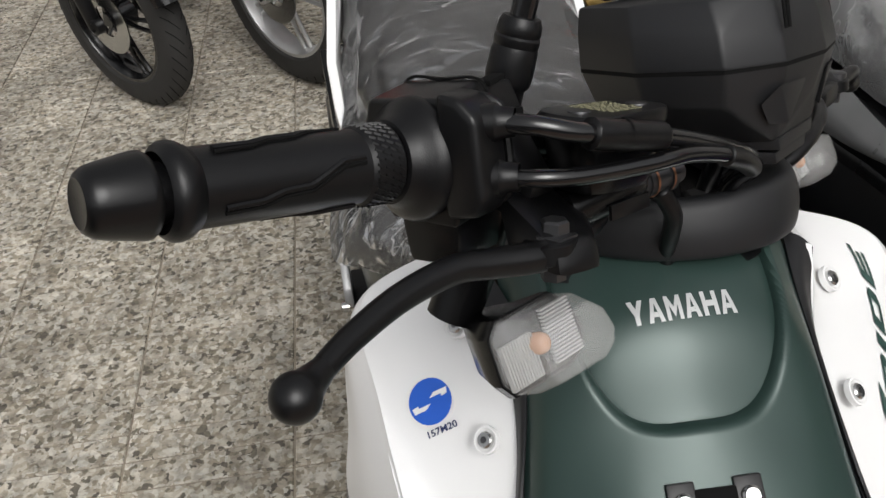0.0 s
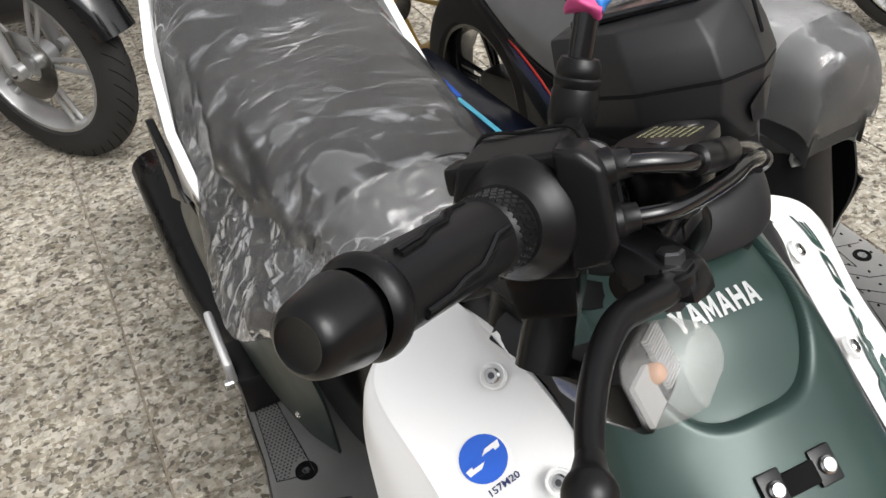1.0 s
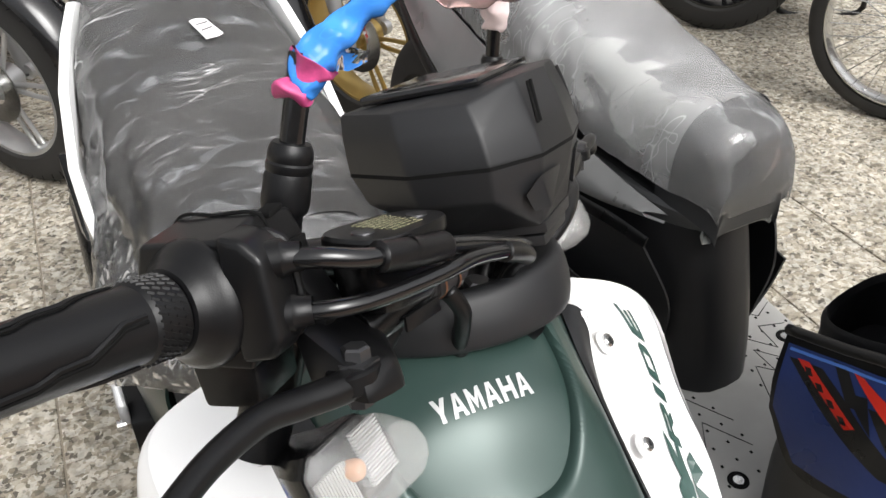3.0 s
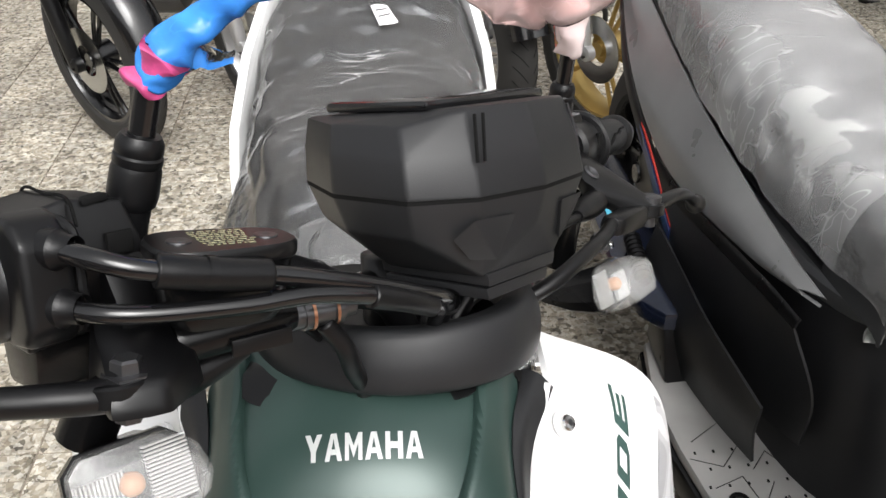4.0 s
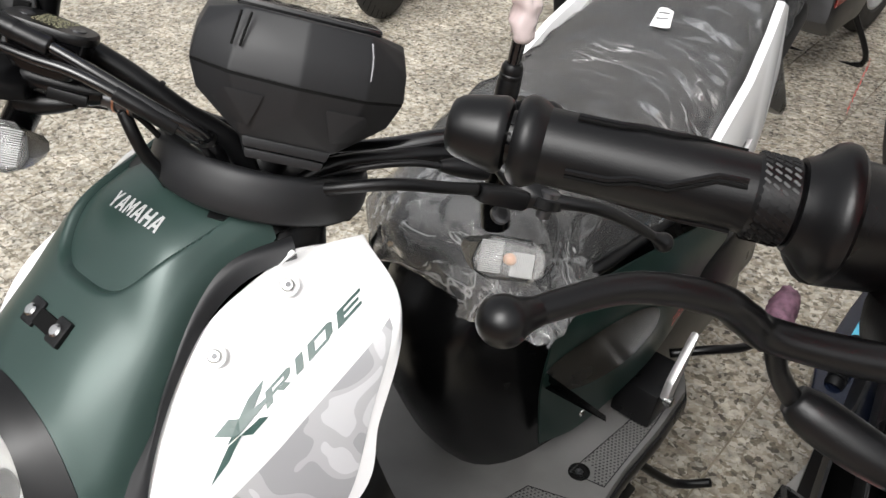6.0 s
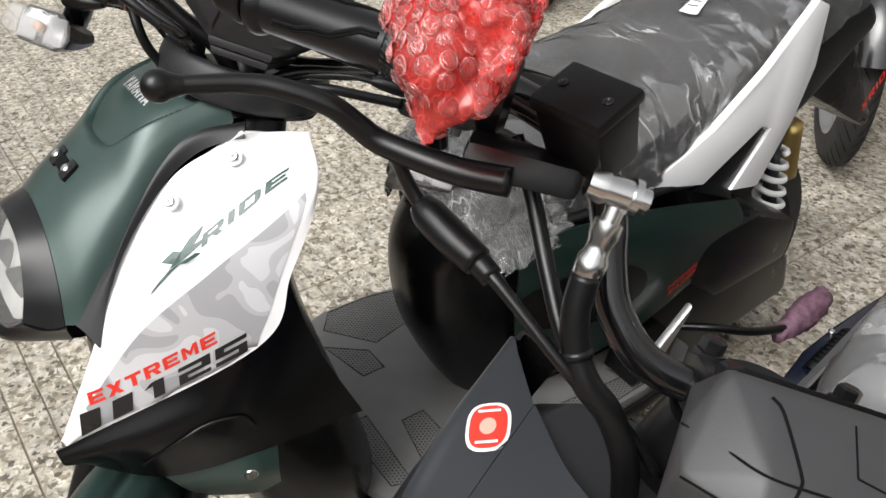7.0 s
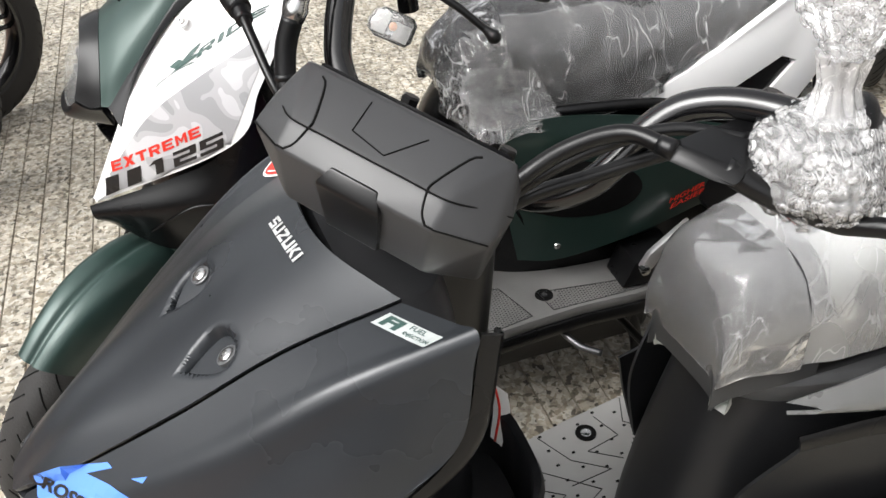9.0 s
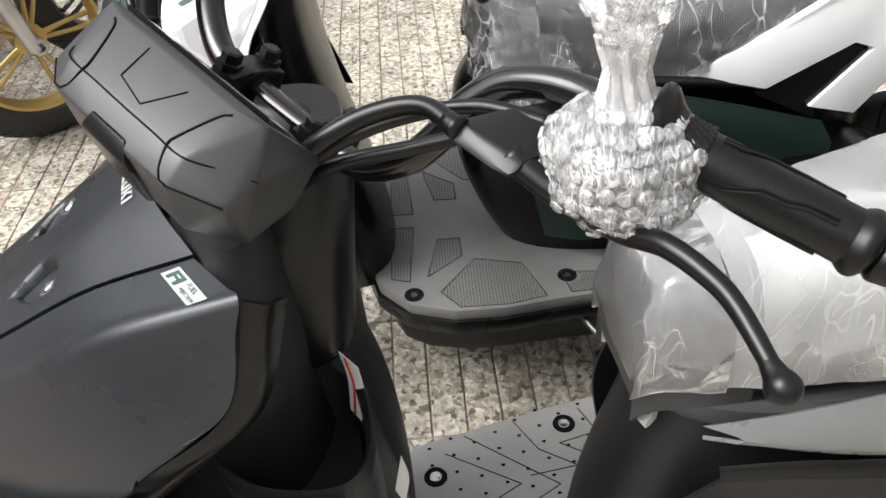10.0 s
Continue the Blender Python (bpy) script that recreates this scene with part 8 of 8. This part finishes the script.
def slab_bm(bm, ox=0.0, oy=0.0, rise=0.0):
    """One slab: ten ribs with narrow grooves between them, and thin joints round it."""
    gap, j = 0.0035, 0.0022
    for k in range(10):
        y1, y2 = oy + k * PITCH + gap / 2, oy + (k + 1) * PITCH - gap / 2
        x1, x2 = ox + j, ox + WIDE - j
        c = 0.0015
        t = [bm.verts.new(p) for p in ((x1 + c, y1 + c, rise), (x2 - c, y1 + c, rise), (x2 - c, y2 - c, rise), (x1 + c, y2 - c, rise))]
        o = [bm.verts.new(p) for p in ((x1, y1, rise - 0.0018), (x2, y1, rise - 0.0018), (x2, y2, rise - 0.0018), (x1, y2, rise - 0.0018))]
        b = [bm.verts.new(p) for p in ((x1, y1, -0.008), (x2, y1, -0.008), (x2, y2, -0.008), (x1, y2, -0.008))]
        bm.faces.new(t)
        for i in range(4):
            n = (i + 1) % 4
            bm.faces.new((o[i], o[n], t[n], t[i]))
            bm.faces.new((b[i], b[n], o[n], o[i]))
    return bm


far = bmesh.new()
slab_meshes = []
for k in range(3):
    t = slab_bm(bmesh.new(), rise=(k - 1) * 0.0003)
    me = bpy.data.meshes.new("slab")
    t.to_mesh(me)
    t.free()
    me.materials.append(GRANITE)
    slab_meshes.append(me)
rng = random.Random(11)
for i in range(-44, 46):
    for j in range(-1, 9):
        x, y = X0 + i * WIDE, Y0 + j * LONG
        if -6 <= i <= 7 and j <= 5:
            shared("slab", slab_meshes[rng.randrange(3)], floor, Matrix.Translation((x, y, 0)))
        else:
            slab_bm(far, x, y)
rest = part("far_slabs", far, GRANITE, floor, smooth=False)
rest["kind"] = "stuff"
# plain brown paving in front of the slabs
bm = bmesh.new()
bmesh.ops.create_grid(bm, x_segments=1, y_segments=1, size=0.5)
moved(bm, Matrix.Translation((0, -0.46 - 2.5, 0)) @ Matrix.Diagonal((16, 5.0, 1, 1)))
brown = part("brown_paving", bm, CLAY, None, smooth=False)
brown.matrix_world = pose(0, 0, -0.001, 0, 0, FLOOR_TURN)
tagged(brown, "plain reddish-brown paving strip beside the granite", "paving", kind="structure")

# ---- other motorcycles parked round about ----
RED = mat("red_paint", (0.42, 0.015, 0.012), 0.22, coat=0.5, vary=0.05)


def wire_wheel(parent, m, radius, wide):
    """A wheel with thin wire spokes, a bright steel rim and a drum hub."""
    rr = radius * 0.84
    prof = []
    for k in range(15):
        a = math.pi * k / 14
        prof.append((-wide / 2 * math.cos(a), rr + (radius - rr) * math.sin(a) ** 0.7))
    part("tyre", moved(lathe(prof, (0, 0, 0), (1, 0, 0), 64), m), TYRE, parent, "black ribbed tyre")
    w = wide * 0.40
    part("rim", moved(lathe([(-w, rr + 0.004), (-w, rr - 0.008), (-w * 0.5, rr - 0.016), (w * 0.5, rr - 0.016), (w, rr - 0.008), (w, rr + 0.004)], (0, 0, 0), (1, 0, 0), 64), m), CHROME, parent, "bright steel rim")
    part("hub", moved(lathe([(-0.05, 0), (-0.05, 0.02), (-0.035, 0.06), (0.035, 0.06), (0.05, 0.02), (0.05, 0)], (0, 0, 0), (1, 0, 0), 32), m), SILVER, parent, "drum hub")
    for i in range(36):
        a1 = 2 * math.pi * i / 36
        a2 = a1 + (0.35 if i % 4 < 2 else -0.35)
        x = 0.033 if i % 2 else -0.033
        part("spoke", moved(tube([V((x, 0.058 * math.cos(a1), 0.058 * math.sin(a1))), V((0, (rr - 0.014) * math.cos(a2), (rr - 0.014) * math.sin(a2)))], 0.0016, 5, 2), m), CHROME, parent)


def motorcycle(x, y, yaw, steer, radius, rim_mat, fork_mat, spokes, body_mat, label, wire=False, wide=0.085, disc=True, twin=True):
    """A parked underbone motorcycle; the origin is where its front wheel stands, its front looks to -y."""
    bike = thing("motorcycle", pose(x, y, 0, 0, 0, yaw), label, "motorcycle", "parked motorcycles")
    st = pose(0, 0, radius, 0, 0, steer)
    if wire:
        wire_wheel(bike, st, radius, wide)
    else:
        wheel(bike, st @ pose(0, 0, 0, 0, 0, 180), radius, wide, rim_mat, spokes, twin=twin, tread=True, rim=0.70, disc=disc)
    for s in (-1, 1):
        leg = part("fork_leg", moved(tube([V((s * 0.078, 0.010, -0.01)), V((s * 0.080, 0.05, 0.14)), V((s * 0.082, 0.11, 0.33))], [0.019, 0.022, 0.023], 16, 12), st), fork_mat, bike)
        part("fork_foot", moved(lathe([(-0.016, 0.012), (-0.012, 0.022), (0.012, 0.022), (0.016, 0.012)], (s * 0.080, 0.0, -0.002), (1, 0, 0), 20), st), fork_mat, leg)
        part("fork_tube", moved(tube([V((s * 0.082, 0.11, 0.33)), V((s * 0.084, 0.19, 0.58))], 0.015, 14), st), CHROME, leg)
    rails = []
    for sx in (-0.060, -0.045, 0.0, 0.045, 0.060):
        line = []
        for k in range(9):
            a = radians(20 + 125 * k / 8)
            r = radius + (0.040 if abs(sx) < 0.05 else 0.015) + (0.012 if sx == 0 else 0)
            line.append((sx, -r * math.cos(a), r * math.sin(a)))
        rails.append(line)
    part("mudguard", moved(sheet(rails, 24, 12, 0.003), st), GLOSS, bike)
    part("steering_head", hull([(sx, yy, z) for sx in (-0.11, 0.11) for yy, z in ((0.05, 0.90), (0.10, 0.70), (0.30, 0.62), (0.40, 0.92), (0.22, 1.02))], 0.03), body_mat, bike)
    for s in (-1, 1):
        rails = [[(s * 0.10, 0.16, 0.80), (s * 0.13, 0.24, 0.66), (s * 0.16, 0.36, 0.46), (s * 0.13, 0.46, 0.32)], [(s * 0.13, 0.28, 0.80), (s * 0.18, 0.36, 0.66), (s * 0.20, 0.46, 0.50), (s * 0.16, 0.54, 0.36)]]
        part("leg_shield", sheet(rails, 14, 6, 0.004), body_mat, bike)
        part("grip", lathe([(0, 0.016), (0.12, 0.016), (0.125, 0.010), (0.126, 0)], (s * 0.25, 0.22, 1.03), (s, 0.25, 0), 18), RUBBER, bike)
    part("handlebar", tube([V((-0.27, 0.22, 1.03)), V((-0.08, 0.16, 1.0)), V((0.08, 0.16, 1.0)), V((0.27, 0.22, 1.03))], 0.011, 12, 30), SATIN, bike)
    part("engine", hull([(sx, yy, z) for sx in (-0.12, 0.12) for yy, z in ((0.46, 0.26), (0.50, 0.42), (0.82, 0.42), (0.90, 0.28), (0.78, 0.20), (0.52, 0.20))], 0.03), STEELD, bike)
    part("frame_body", loft([[(sx * k, yy, z) for sx, z in ((-0.10, z0), (0.10, z0), (0.12, z0 + h * 0.6), (0.06, z0 + h), (-0.06, z0 + h), (-0.12, z0 + h * 0.6))] for yy, k, z0, h in ((0.36, 0.6, 0.48, 0.16), (0.62, 0.9, 0.44, 0.24), (0.90, 1.2, 0.46, 0.28), (1.30, 1.0, 0.60, 0.18), (1.52, 0.6, 0.70, 0.10))]), body_mat, bike)
    part("seat", loft([[(sx * k, yy, z) for sx, z in ((-0.13, z0), (0.13, z0), (0.12, z0 + 0.06), (0.05, z0 + 0.085), (-0.05, z0 + 0.085), (-0.12, z0 + 0.06))] for yy, k, z0 in ((0.66, 0.5, 0.68), (0.80, 0.95, 0.70), (1.10, 1.1, 0.73), (1.45, 0.8, 0.80))]), SEATMAT, bike)
    wheel(bike, pose(0, 1.24, radius), radius, wide * 1.1, rim_mat if not wire else SILVER, 5, tread=False, rim=0.70)
    part("centre_stand", tube([V((-0.09, 0.80, 0.22)), V((-0.15, 0.86, 0.012)), V((0.15, 0.86, 0.012)), V((0.09, 0.80, 0.22))], 0.011, 10), SATIN, bike)
    return bike


motorcycle(-1.000, 2.23, 8, 48, 0.275, GLOSS, SATIN, 5, GLOSS, "black motorcycle with black cast front wheel")
motorcycle(-0.540, 2.33, 8, 42, 0.295, SILVER, SILVER, 5, RED, "red motorcycle with silver cast wheel and fork")
motorcycle(0.045, 2.40, 8, 30, 0.290, SILVER, SILVER, 5, GLOSS, "black motorcycle with silver cast wheel and silver fork", wide=0.10, disc=False)
motorcycle(0.435, 2.38, 8, 30, 0.290, GOLD, SILVER, 5, GLOSS, "black motorcycle with gold cast wheel and silver fork", wide=0.10)
motorcycle(1.98, 1.98, -20, 62, 0.300, CHROME, SILVER, 9, GLOSS, "black motorcycle with wire-spoked wheel and steel rim", wire=True, wide=0.075)
motorcycle(1.80, 2.78, 10, 40, 0.290, GLOSS, SATIN, 5, GLOSS, "black motorcycle with dark cast wheel")
motorcycle(-2.02, 2.20, 8, 20, 0.285, GLOSS, SATIN, 5, GLOSS, "black motorcycle with narrow front tyre")
motorcycle(-2.52, 2.08, 8, 20, 0.285, GLOSS, SATIN, 5, GLOSS, "black motorcycle with narrow front tyre")
motorcycle(-0.690, -0.57, 188, 40, 0.285, GOLD, SILVER, 5, GLOSS, "black motorcycle with gold wheel standing on the brown paving", disc=False)
motorcycle(-1.20, -0.58, 188, 40, 0.285, GLOSS, SATIN, 5, GLOSS, "black motorcycle with dark wheel standing on the brown paving")

# unseen plain walls added to close the place; the north one also blocks sky light
WALL = mat("grey_render", (0.30, 0.29, 0.28), 0.85, bump=0.3, scale=60, vary=0.15, big=1.2)
for name, x, y, w, d, h in (("wall_north", 0, 4.6, 26, 0.3, 4.4), ("wall_south", 0, -8.0, 26, 0.3, 3.8), ("wall_east", 13.15, -0.5, 0.3, 14.7, 3.8), ("wall_west", -13.15, -0.5, 0.3, 14.7, 3.8)):
    ob = part(name, block((0, 0, h / 2), (w, d, h), 0.01), WALL, None, smooth=False)
    ob.matrix_world = pose(x, y, 0)
    tagged(ob, "unseen plain grey wall added to close the place", "wall", kind="structure")
